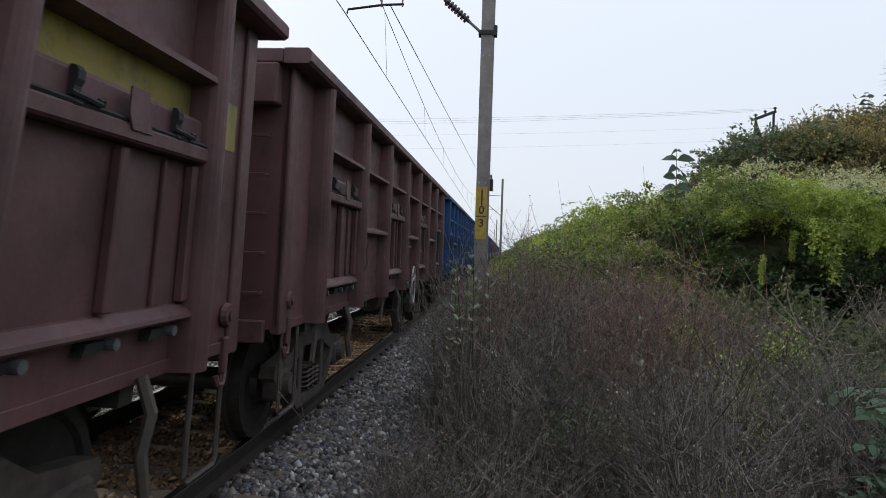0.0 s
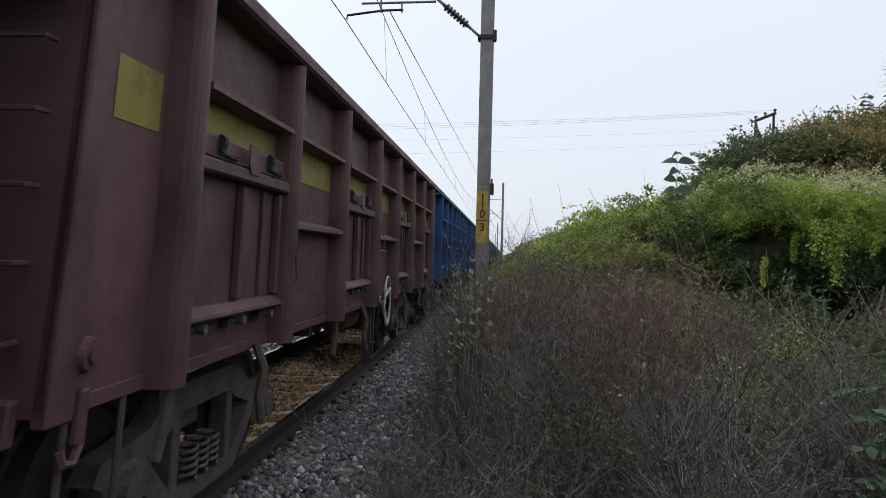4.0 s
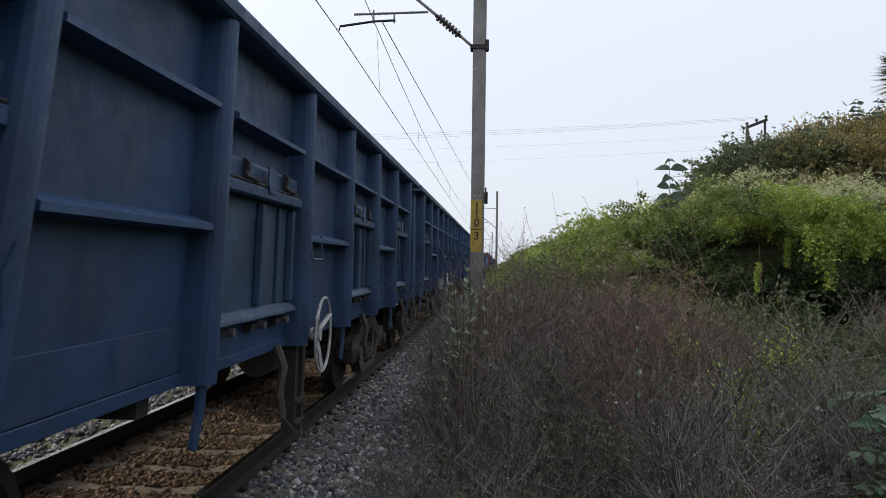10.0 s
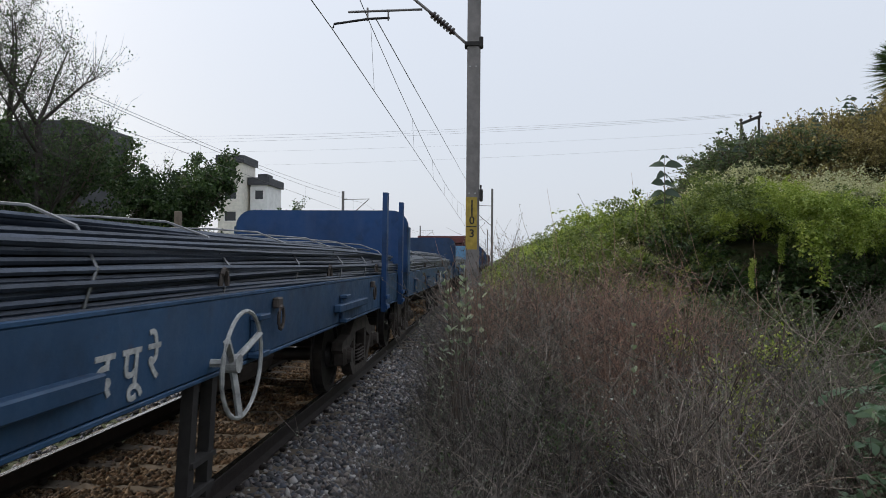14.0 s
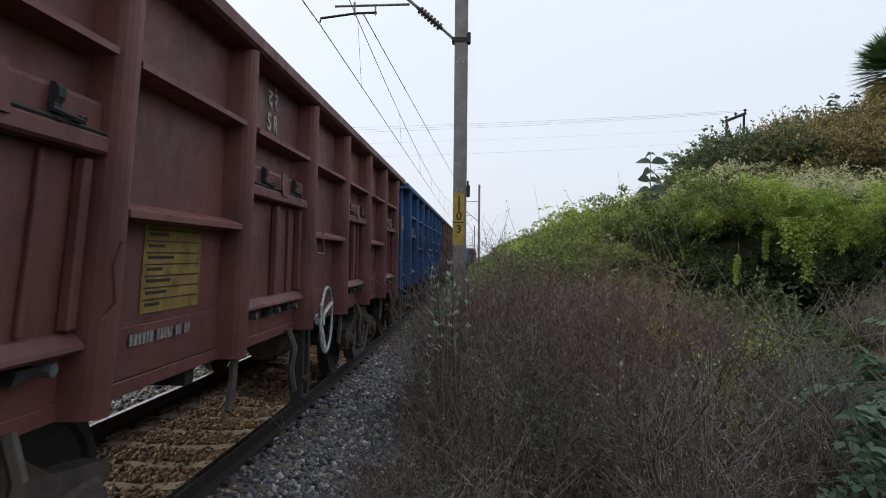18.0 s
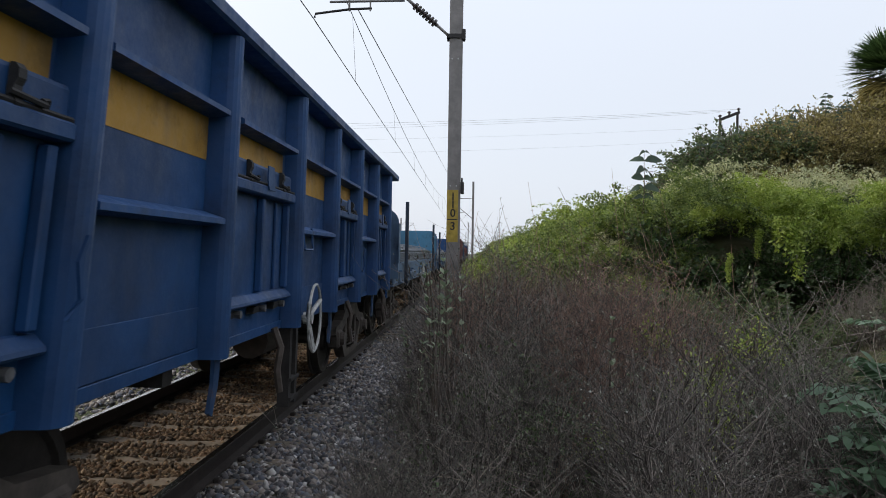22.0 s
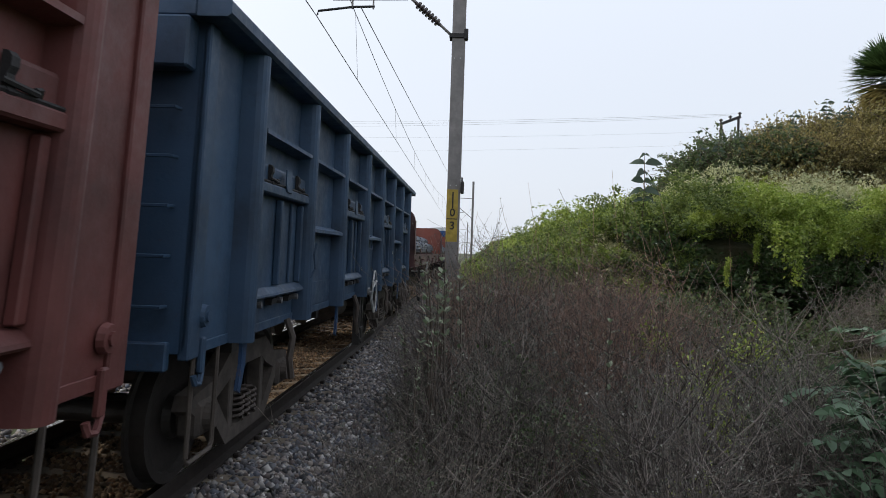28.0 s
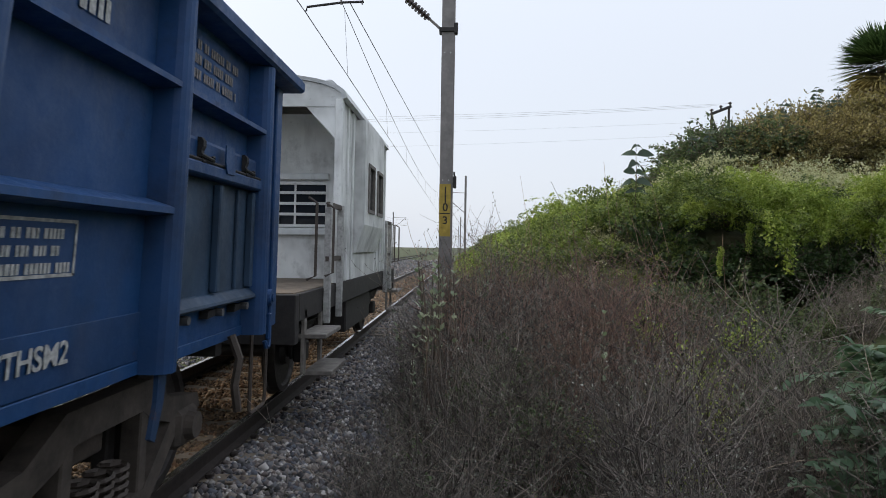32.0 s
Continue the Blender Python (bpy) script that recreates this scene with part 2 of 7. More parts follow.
def np_mesh(name, v, f, material, smooth=False):
    me = bpy.data.meshes.new(name)
    v = np.asarray(v, dtype=np.float32)
    f = np.asarray(f, dtype=np.int32)
    k = f.shape[1]
    me.vertices.add(len(v))
    me.vertices.foreach_set("co", v.ravel())
    me.loops.add(f.size)
    me.loops.foreach_set("vertex_index", f.ravel())
    me.polygons.add(len(f))
    me.polygons.foreach_set("loop_start", np.arange(0, f.size, k, dtype=np.int32))
    me.polygons.foreach_set("loop_total", np.full(len(f), k, dtype=np.int32))
    me.update(calc_edges=True)
    me.materials.append(material)
    if smooth:
        me.polygons.foreach_set("use_smooth", np.ones(len(f), dtype=bool))
    return me


def words(name, text, size, material, parent, m, label=""):
    """Lettering as thin raised paint."""
    cu = bpy.data.curves.new(name, "FONT")
    cu.body, cu.size, cu.extrude, cu.offset = text, size, 0.002, size * 0.014
    cu.align_x = "CENTER"
    tmp = new(name, cu)
    me = bpy.data.meshes.new_from_object(tmp)
    bpy.data.objects.remove(tmp)
    me.materials.clear()
    me.materials.append(material)
    ob = new(name, me)
    ob.parent = parent
    ob.matrix_basis = m
    if label:
        tagged(ob, label)
    return ob


# ---- ground, tracks, overhead line ----
XS = (-400, -120, -60, -30, -16, -13, -11.2, -9.9, -8.9, -5.5, -4.6, -3.0, -1.7, 1.75, 2.2, 2.8, 3.3, 4.5, 6, 7.2, 9.3, 12, 14, 18, 24, 40, 120, 400)
ZS = (0, 0, 0.2, 0.3, -0.3, -0.6, -0.75, -0.62, -0.27, -0.27, -0.42, -0.42, -0.25, -0.25, -0.3, -0.5, -0.42, 0.1, 1.2, 2.3, 3.6, 4.7, 5.3, 6.0, 6.5, 7, 7, 7)


def step(v, a, b):
    t = min(1.0, max(0.0, (v - a) / (b - a)))
    return t * t * (3 - 2 * t)


def height(x, y):
    """The lie of the land: level tracks, and a bank in two tiers beside the line."""
    back = 3.5 * min(1.0, max(0.0, (22 - y) / 9)) * min(1.0, max(0.0, (x - 3.5) / 3.0))
    z = float(np.interp(x - back, XS, ZS))
    k = step(y, 9.5, 12.0) * step(x, 3.2, 4.5)
    if k:
        side = float(np.interp(x, (3.2, 4.2, 5.7, 8, 9.5, 11, 13, 16, 20, 30, 120, 400), (-0.42, 0.25, 1.5, 2.2, 3.1, 4.2, 4.95, 6.1, 6.7, 7, 7, 7)))
        front = float(np.interp(y, (9, 11.6, 13.4, 14.4, 15.0, 18, 20.6, 22, 27), (-0.2, 0.3, 0.4, 0.7, 2.0, 2.65, 3.3, 5.1, 9)))
        side -= 0.7 * step(y, 25, 31) * step(x, 8, 9.5) * (1 - step(x, 11.5, 13))
        z += k * (min(side, front) - z)
    rough = 0.0 if -9.5 < x < 2.6 else min(1.0, 0.12 * min(abs(x + 9.5), abs(x - 2.6)) + 0.1)
    if rough:
        z += rough * (0.25 * noise.noise((x * 0.5, y * 0.5, 0)) + 0.35 * noise.noise((x * 0.12, y * 0.1, 3.0)))
    return z


def build_ground():
    xs = sorted({*XS, *[-30 + 1.2 * i for i in range(20)], *[2.5 + 0.45 * i for i in range(48)], *[25 + 4 * i for i in range(10)]})
    ys = [-300, -120, -60, -30, -15] + [-8 + 0.7 * i for i in range(70)] + [41 + 3 * i for i in range(30)] + [140, 180, 240, 320, 450, 700, 1200, 2500]
    v = [(x, y, height(x, y)) for y in ys for x in xs]
    k = len(xs)
    f = [(j * k + i, j * k + i + 1, (j + 1) * k + i + 1, (j + 1) * k + i) for j in range(len(ys) - 1) for i in range(k - 1)]
    return tagged(new("ground", np_mesh("ground", v, f, EARTH, True)), "earth with dry grass, rising to a bank beside the line", "ground", kind="structure")


ground = build_ground()

ROCK = np.array([(1, 0, 0.1), (-0.9, 0.2, 0), (0.1, 1, -0.1), (-0.1, -0.9, 0.15), (0.15, 0.1, 0.8), (-0.2, 0, -0.8)])
ROCK_F = np.array([(0, 2, 4), (2, 1, 4), (1, 3, 4), (3, 0, 4), (2, 0, 5), (1, 2, 5), (3, 1, 5), (0, 3, 5)])


def stone_bed(name, x0, x1, y0, y1, count, size, material, seed, lift=0.0, avoid=None):
    """Loose crushed stones over a strip of ground."""
    rng = np.random.default_rng(seed)
    x = rng.uniform(x0, x1, count)
    y = rng.uniform(y0, y1, count)
    if avoid:
        keep = avoid(x, y, rng)
        x, y = x[keep], y[keep]
    k = len(x)
    z = np.interp(x, XS, ZS) + lift + rng.uniform(-0.3, 0.5, k) * size
    s = size * rng.uniform(0.5, 1.25, (k, 1)) * rng.uniform(0.65, 1.2, (k, 3))
    v = ROCK[None] * rng.uniform(0.75, 1.25, (k, 6, 3)) * s[:, None, :]
    a = rng.uniform(0, 2 * np.pi, k)
    b = rng.uniform(-0.6, 0.6, k)
    ca, sa, cb, sb = np.cos(a)[:, None], np.sin(a)[:, None], np.cos(b)[:, None], np.sin(b)[:, None]
    vx, vy, vz = v[..., 0], v[..., 1], v[..., 2]
    vx, vz = cb * vx + sb * vz, -sb * vx + cb * vz
    vx, vy = ca * vx - sa * vy, sa * vx + ca * vy
    v = np.stack([vx + x[:, None], vy + y[:, None], vz + z[:, None]], -1).reshape(-1, 3)
    f = (ROCK_F[None] + 6 * np.arange(k)[:, None, None]).reshape(-1, 3)
    return new(name, np_mesh(name, v, f, material))


SLEEPER = 0.602


def off_sleeper(x, y, rng):
    """Keeps most stones out of the sleepers' tops."""
    u = np.abs((y / SLEEPER) % 1.0 - 0.5) * SLEEPER
    on = (u < 0.10) & (np.abs(x) < 1.36)
    return ~on | (rng.random(len(x)) < 0.1)


def edge_thin(x, y, rng):
    u = np.abs((y / SLEEPER) % 1.0 - 0.5) * SLEEPER
    bare = (u < 0.1) & (x < 1.4) & (rng.random(len(x)) < 0.55)
    return (rng.random(len(x)) > np.clip((x - 2.25) / 0.9, 0, 0.85)) & ~bare


bed_ob = tagged(new("ballast"), "crushed stone ballast between and beside the rails", "ballast", kind="structure")


def bed_part(ob, label):
    ob.parent = bed_ob
    return tagged(ob, label, kind="stuff")


bed_part(stone_bed("shoulder_stones", 0.93, 3.0, 3.0, 15.0, 27000, 0.044, GREY_STONE, 1, 0.035, edge_thin), "grey crushed stones on the shoulder")
bed_part(stone_bed("shoulder_stones", 0.93, 2.9, 15.0, 45.0, 20000, 0.046, GREY_STONE, 2, 0.03, edge_thin), "grey crushed stones on the shoulder")
bed_part(stone_bed("track_stones", -0.83, 0.83, 3.0, 16.0, 30000, 0.033, BROWN_STONE, 3, 0.04, off_sleeper), "rust-stained stones between the rails")
bed_part(stone_bed("track_stones", -0.83, 0.83, 16.0, 60.0, 12000, 0.055, BROWN_STONE, 4, 0.03, off_sleeper), "rust-stained stones between the rails")
bed_part(stone_bed("shoulder_stones", -2.2, 2.9, -30.0, 3.0, 16000, 0.075, GREY_STONE, 9, 0.03, edge_thin), "grey crushed stones round the track")
bed_part(stone_bed("side_stones", -4.6, -0.93, 3.0, 30.0, 18000, 0.05, GREY_STONE, 5), "pale stones between the two tracks")
bed_part(stone_bed("side_stones", -9.2, -4.6, 8.0, 45.0, 12000, 0.06, GREY_STONE, 6), "pale stones under the second track")
bed_part(stone_bed("side_stones", -9.2, -0.9, 30.0, 110.0, 12000, 0.11, GREY_STONE, 7), "pale stones of the far tracks")
bed_part(stone_bed("shoulder_stones", -0.83, 2.6, 45.0, 130.0, 9000, 0.11, GREY_STONE, 8), "grey stones of the far track")


def build_sleeper(bm):
    prof = [(-1.37, -0.32), (1.37, -0.32), (1.36, -0.19), (0.6, -0.185), (0.35, -0.21), (-0.35, -0.21), (-0.6, -0.185), (-1.36, -0.19)]
    prism(bm, prof, "y", -0.105, 0.105)


def rail_profile(s):
    return [(s * u, v) for u, v in ((-0.075, -0.172), (0.075, -0.172), (0.07, -0.155), (0.012, -0.135), (0.01, -0.045), (0.036, -0.035), (0.036, -0.006), (0.03, -0.003), (-0.03, -0.003), (-0.036, -0.006), (-0.036, -0.035), (-0.01, -0.045), (-0.012, -0.135), (-0.07, -0.155))]


def build_track(cx, y0, y1, label, first, last):
    top = tagged(new("railway_track"), label, "track", "railway tracks", "structure")
    top.location = (cx, 0, 0)
    for s in (-1, 1):
        def body(bm, s=s):
            prism(bm, rail_profile(s), "y", y0, y1)
        r = part("rail", mesh(("rail", s, cx), RAIL, body), top, (s * 0.873, 0, 0), "brown rusted steel rail")

        def head(bm):
            box(bm, -0.029, 0.029, y0, y1, -0.004, 0.0)
        part("rail_head", mesh(("rail_head", cx), RAIL_TOP, head), r, (0, 0, 0), "bright worn running surface")
    sl = mesh("sleeper", CONCRETE, build_sleeper)

    def clip(bm):
        for s in (-1, 1):
            for u in (-0.11, 0.11):
                box(bm, s * 0.873 + u - 0.03, s * 0.873 + u + 0.03, -0.035, 0.035, -0.19, -0.145, 0.01)
    cl = mesh("rail_clips", RAIL, clip)
    for i in range(first, last):
        y = (i + 0.5) * SLEEPER
        s = part("sleeper", sl, top, (0, y, 0))
        if i * SLEEPER < 14 and cx == 0:
            part("rail_clips", cl, s)
    return top


main_track = build_track(0.0, -60, 900, "main line on concrete sleepers under the train", 2, 200)
second_track = build_track(-7.2, -60, 900, "empty second line on concrete sleepers", 3, 120)


def wire(name, pts, r, parent, label=""):
    def b(bm):
        tube(bm, pts, r, 5)
    return part(name, mesh((name, tuple(pts[0]), len(MESHES)), WIRE, b), parent, label=label)


def build_mast(x, y, side, top_z, base_z, numbered=False, detail=True):
    """A steel portal mast with its bracket over the track; side: the way to the track."""
    top = tagged(new("overhead_line_mast"), "grey steel overhead line mast with bracket and insulator" + (", yellow number band" if numbered else ""), "mast", "overhead line masts")
    top.location = (x, y, 0)
    w = 0.09

    def flange(bm):
        box(bm, -w, w, -0.006, 0.006, base_z, top_z)

    def web(bm):
        box(bm, -0.006, 0.006, -0.062, 0.062, base_z, top_z)

    def edge(bm):
        box(bm, -0.008, 0.008, -0.07, 0.07, base_z, top_z)
    hk = (round(top_z, 2), round(base_z, 2))
    part("flange", mesh(("flange", hk), MAST, flange), top, (0, -0.069, 0))
    part("flange", mesh(("flange", hk), MAST, flange), top, (0, 0.069, 0))
    part("web", mesh(("web", hk), MAST, web), top)
    part("edge_channel", mesh(("edge_channel", hk), MAST, edge), top, (w + 0.009, 0, 0))
    s = side

    def foot(bm):
        box(bm, -0.3, 0.3, -0.3, 0.3, base_z - 0.3, base_z + 0.15, 0.03)
    part("footing", mesh(("footing", round(base_z, 2)), CONCRETE, foot), top)
    if not detail:
        def arm(bm):
            tube(bm, [(0, 0, 5.0), (s * 1.2, 0, 6.0), (s * 2.2, 0, 6.9)], 0.035)
            tube(bm, [(0, 0, 6.9), (s * 2.3, 0, 6.95)], 0.03)
            tube(bm, [(s * 0.8, 0, 5.6), (s * 2.3, 0, 5.5)], 0.025)
        part("bracket", mesh(("bracket_far", s), MAST, arm), top)
        return top

    def bracket(bm):
        tube(bm, [(s * 0.62, 0, 5.5), (s * 1.3, 0, 6.07), (s * 2.35, 0, 6.95)], 0.024)
        tube(bm, [(s * 0.1, 0, 5.04), (s * 0.3, 0, 5.22)], 0.022)
    part("bracket_tube", mesh(("bracket_tube", s), MAST, bracket), top)

    def stay(bm):
        tube(bm, [(s * 0.1, 0, 6.95), (s * 2.45, 0, 7.02)], 0.02)
    part("stay_tube", mesh(("stay_tube", s), MAST, stay), top)

    def ins(bm):
        a, b = Vector((s * 0.28, 0, 5.2)), Vector((s * 0.66, 0, 5.53))
        tube(bm, [a, b], 0.028, 8)
        d = (b - a).normalized()
        for i in range(7):
            c = a + (b - a) * (0.12 + 0.125 * i)
            tube(bm, [c - d * 0.013, c + d * 0.013], 0.06, 10)
    part("insulator", mesh(("insulator", s), PORCELAIN, ins), top, label="dark ribbed insulator")

    def reg(bm):
        tube(bm, [(s * 0.78, 0, 5.58), (s * 1.92, 0, 5.56)], 0.018)
        tube(bm, [(s * 1.3, 0, 5.42), (s * 1.3, 0, 5.58)], 0.014)
        tube(bm, [(s * 1.62, 0, 5.42), (s * 1.62, 0, 5.62)], 0.016)
    part("registration_tube", mesh(("registration_tube", s), MAST, reg), top)

    def steady(bm):
        tube(bm, [(s * 1.28, 0, 5.46), (s * 1.6, 0, 5.45), (s * 2.14, 0, 5.38), (s * 2.15, 0, 5.32)], 0.018)
    part("steady_arm", mesh(("steady_arm", s), DARK, steady), top)

    def clamp(bm):
        box(bm, -0.13, 0.14, -0.1, 0.1, 4.99, 5.05)
        box(bm, 0.09, 0.15, -0.11, -0.02, 4.96, 5.12, 0.01)
    part("clamp", mesh("mast_clamp", DARK, clamp), top)

    def bolt(bm):
        tube(bm, [(0, 0.002, 0), (0, -0.01, 0)], 0.011, 8)
    for u in (-0.045, 0.045):
        for z in (4.68, 2.78):
            part("bolt", mesh("mast_bolt", PALE, bolt), top, (u, -0.076, z))

    if numbered:
        def band(bm):
            box(bm, -w - 0.002, w - 0.012, -0.0795, -0.0755, 1.94, 2.72)
        plate = part("number_band", mesh("number_band", SIGN_YELLOW, band), top, label="yellow painted band")
        for ch, z in (("1", 2.565), ("1", 2.445), ("0", 2.32), ("3", 2.125)):
            words("digit", ch, 0.165, BLACK, plate, Matrix.Translation((0.0, -0.081, z)) @ pose(0, 0, 0, 90, 0, 0), "black painted digit")

        def bar(bm):
            box(bm, -0.085, 0.07, -0.083, -0.08, 2.272, 2.287)
        part("dividing_line", mesh("dividing_line", BLACK, bar), plate)

        def junction(bm):
            box(bm, 0.11, 0.16, -0.12, 0.0, 2.66, 2.84, 0.012)
            box(bm, 0.115, 0.14, -0.1, -0.02, 2.842, 2.9)
        part("terminal_box", mesh("terminal_box", DARK, junction), top, label="small dark box strapped to the mast")
    return top


mast_near = build_mast(2.78, 10.34, -1, 8.6, -0.5, True)
build_mast(2.86, 64.5, -1, 8.5, -0.5, False, False)
build_mast(1.55, 150.0, -1, 8.5, -0.5, False, False)
build_mast(0.2, 215.0, -1, 8.5, -0.5, False, False)
build_mast(-9.83, 58.0, 1, 7.6, -0.8, False, False)
build_mast(-9.9, 120.0, 1, 7.8, -0.8, False, False)


def sag(a, b, drop, k=14):
    a, b = Vector(a), Vector(b)
    return [tuple(a.lerp(b, i / k) - Vector((0, 0, drop * 4 * (i / k) * (1 - i / k)))) for i in range(k + 1)]


def build_overhead(label, contact, catenary, extra, every):
    top = tagged(new("overhead_line"), label, "wire", "overhead lines")
    for pts in contact:
        wire("contact_wire", pts, 0.008, top)
    for pts in catenary:
        wire("catenary_wire", pts, 0.008, top)
    for pts in extra:
        wire("feeder_wire", pts, 0.008, top)
    for c, m in zip(contact, catenary):
        for i in range(1, len(c) - 1, every):
            wire("dropper", [c[i], m[i]], 0.004, top)
    return top


build_overhead("contact wire, catenary and droppers over the main line",
               [sag((0.15, -44, 5.3), (0.62, 10.34, 5.3), 0.0), sag((0.62, 10.34, 5.3), (0.15, 64.5, 5.32), 0.0), sag((0.15, 64.5, 5.32), (-1.2, 150, 5.4), 0)],
               [sag((0.15, -44, 6.9), (0.52, 10.34, 6.93), 1.0), sag((0.52, 10.34, 6.93), (0.2, 64.5, 6.95), 0.9), sag((0.2, 64.5, 6.95), (-1.2, 150, 6.9), 1.1)],
               [sag((1.3, 10.3, 5.43), (1.3, 64.5, 7.75), 0.0)], 2)
build_overhead("contact wire and catenary over the second line",
               [sag((-6.9, -10, 5.4), (-8.0, 58, 5.35), 0.0), sag((-8.0, 58, 5.35), (-7.2, 120, 5.4), 0)],
               [sag((-6.9, -10, 6.9), (-8.0, 58, 6.6), 0.9), sag((-8.0, 58, 6.6), (-7.2, 120, 6.6), 0.9)],
               [sag((-9.6, -10, 8.2), (-9.8, 58, 7.4), 0.9)], 3)


def build_power_line():
    top = tagged(new("power_line_pole"), "two-post power line pole of dark timber with insulators on the bank", "pole")
    x, y, z = 17.5, 40.0, 9.85
    top.location = (x, y, 0)

    def leg(bm):
        tube(bm, [(0, 0, 3.5), (0, 0, z - 0.02)], 0.07, 8)
    for u, v in ((-0.5, -0.16), (0.46, 0.14)):
        part("leg", mesh("pole_leg", DARK, leg), top, (u, 0, v))

    def arm(bm):
        box(bm, -0.62, 0.62, -0.08, 0.08, -0.08, 0.08, 0.01)
    part("crossarm", mesh("pole_crossarm", DARK, arm), top, turn=(0, -22, 0), loc=(0, 0, z))

    def ins(bm):
        tube(bm, [(0, 0, 0), (0, 0, 0.1), (0, 0, 0.2)], 0.05, 8)
        tube(bm, [(0, 0, 0.1), (0, 0, 0.15)], 0.11, 8)
    for u, w in ((-0.52, -0.2), (0.0, 0.0), (0.52, 0.2)):
        part("insulator", mesh("pin_insulator", PORCELAIN, ins), top, (u, 0, z + 0.08 + w))
    far = tagged(new("power_lines"), "thin power lines crossing high over the railway", "wire")
    for k, (u, w) in enumerate(((-0.55, 0.2), (-0.05, 0.3), (0.5, 0.4))):
        wire("line", sag((x + u, y, z + w), (-70, y + 6, 11.3 + 0.35 * k), 1.5), 0.0045, far)
    wire("line", sag((x + 25, y + 60, 18.8), (-120, y + 66, 16.8), 1.8), 0.007, far)
    wire("line", sag((x + 25, y + 60, 20.6), (-120, y + 66, 19.3), 1.8), 0.007, far)


build_power_line()


# ---- rolling stock ----
SIDE = Matrix(((0, 0, 1, 0), (1, 0, 0, 0), (0, 1, 0, 0), (0, 0, 0, 1)))
POSTS = (-5.73, -4.05, -2.42, -0.64, 0.96, 2.55, 4.12, 5.72)
BAYS = [(a + b) / 2 for a, b in zip(POSTS, POSTS[1:])]
HALF = 6.5
LIP = 6.63
WHEELS = []
CAST = plain("dusty_cast_steel", (0.066, 0.054, 0.046), 0.85, 0, 0.5, 6)


def build_bogie_side(bm):
    x0, x1 = -0.07, 0.07
    top = [(-1.25, 0.58), (-1.2, 0.68), (-0.75, 0.74), (-0.45, 0.92), (0.45, 0.92), (0.75, 0.74), (1.2, 0.68), (1.25, 0.58), (1.1, 0.5), (0.8, 0.56), (0.5, 0.66), (0.36, 0.74), (-0.36, 0.74), (-0.5, 0.66), (-0.8, 0.56), (-1.1, 0.5)]
    prism(bm, top, "x", x0, x1)
    low = [(-0.95, 0.56), (-0.78, 0.6), (-0.42, 0.26), (0.42, 0.26), (0.78, 0.6), (0.95, 0.56), (0.5, 0.15), (-0.5, 0.15)]
    prism(bm, low, "x", x0, x1)
    for y in (-0.4, 0.4):
        box(bm, x0 + 0.005, x1 - 0.005, y - 0.05, y + 0.05, 0.24, 0.76, 0.01)


def build_bolster(bm):
    box(bm, -1.0, 1.0, -0.18, 0.18, 0.55, 0.8, 0.02)


def build_axlebox(bm):
    box(bm, -0.09, 0.09, -0.16, 0.16, -0.14, 0.12, 0.03)
    disc(bm, (0, 0), 0.105, 0.09, 0.15, 14, 0.09)


def build_spring(bm):
    for u in (-0.16, 0.0, 0.16):
        tube(bm, [(0.075 * math.cos(a), u + 0.075 * math.sin(a), 0.27 + 0.24 * a / 31.4) for a in (0.7 * i for i in range(45))], 0.016, 4)


def build_wheelset(bm):
    """Axle and two flanged wheels turned as one body."""
    half = [(0.0, 0.08), (0.77, 0.085), (0.775, 0.14), (0.785, 0.16), (0.79, 0.44), (0.792, 0.525), (0.815, 0.525), (0.825, 0.49), (0.93, 0.485), (0.932, 0.42), (0.9, 0.4), (0.9, 0.18), (0.96, 0.16), (0.962, 0.085), (1.15, 0.08)]
    prof = [(-x, r) for x, r in reversed(half)] + half[1:]
    k = 28
    rings = [[bm.verts.new((x, r * math.cos(2 * math.pi * j / k), r * math.sin(2 * math.pi * j / k))) for j in range(k)] for x, r in prof]
    fs = [bm.faces.new(rings[0]), bm.faces.new(rings[-1][::-1])]
    for a, b in zip(rings, rings[1:]):
        fs += [bm.faces.new((a[j], b[j], b[(j + 1) % k], a[(j + 1) % k])) for j in range(k)]
    bmesh.ops.recalc_face_normals(bm, faces=fs)


def build_brake_block(bm):
    for s in (-1, 1):
        box(bm, s * 0.87 - 0.05, s * 0.87 + 0.05, -0.05, 0.05, 0.3, 0.68, 0.01)
    box(bm, -0.9, 0.9, -0.04, 0.04, 0.42, 0.5)


def add_bogie(wagon, y, first):
    bogie = part("bogie", mesh("bogie_bolster", UNDER, build_bolster), wagon, (0, y, 0), "grimy cast steel bogie")
    for s in (-1, 1):
        part("side_frame", mesh("side_frame", CAST, build_bogie_side), bogie, (s * 1.07, 0, 0))
    for w in (-1.0, 1.0):
        ob = new("wheelset", mesh("wheelset", WHEEL, build_wheelset))
        ob.parent = bogie
        ob.matrix_parent_inverse = Matrix.Translation((0, w, 0.5))
        WHEELS.append(ob)
        for s in (-1, 1):
            part("axlebox", mesh("axlebox", CAST, build_axlebox), bogie, (s * 1.08, w, 0.5), turn=(0, 0, 0 if s > 0 else 180))
        part("brake_beam", mesh("brake_beam", DARK, build_brake_block), bogie, (0, w * 0.42, 0))
    for s in (-1, 1):
        part("spring_nest", mesh("spring_nest", UNDER, build_spring), bogie, (s * 1.08, 0, 0))
    return bogie


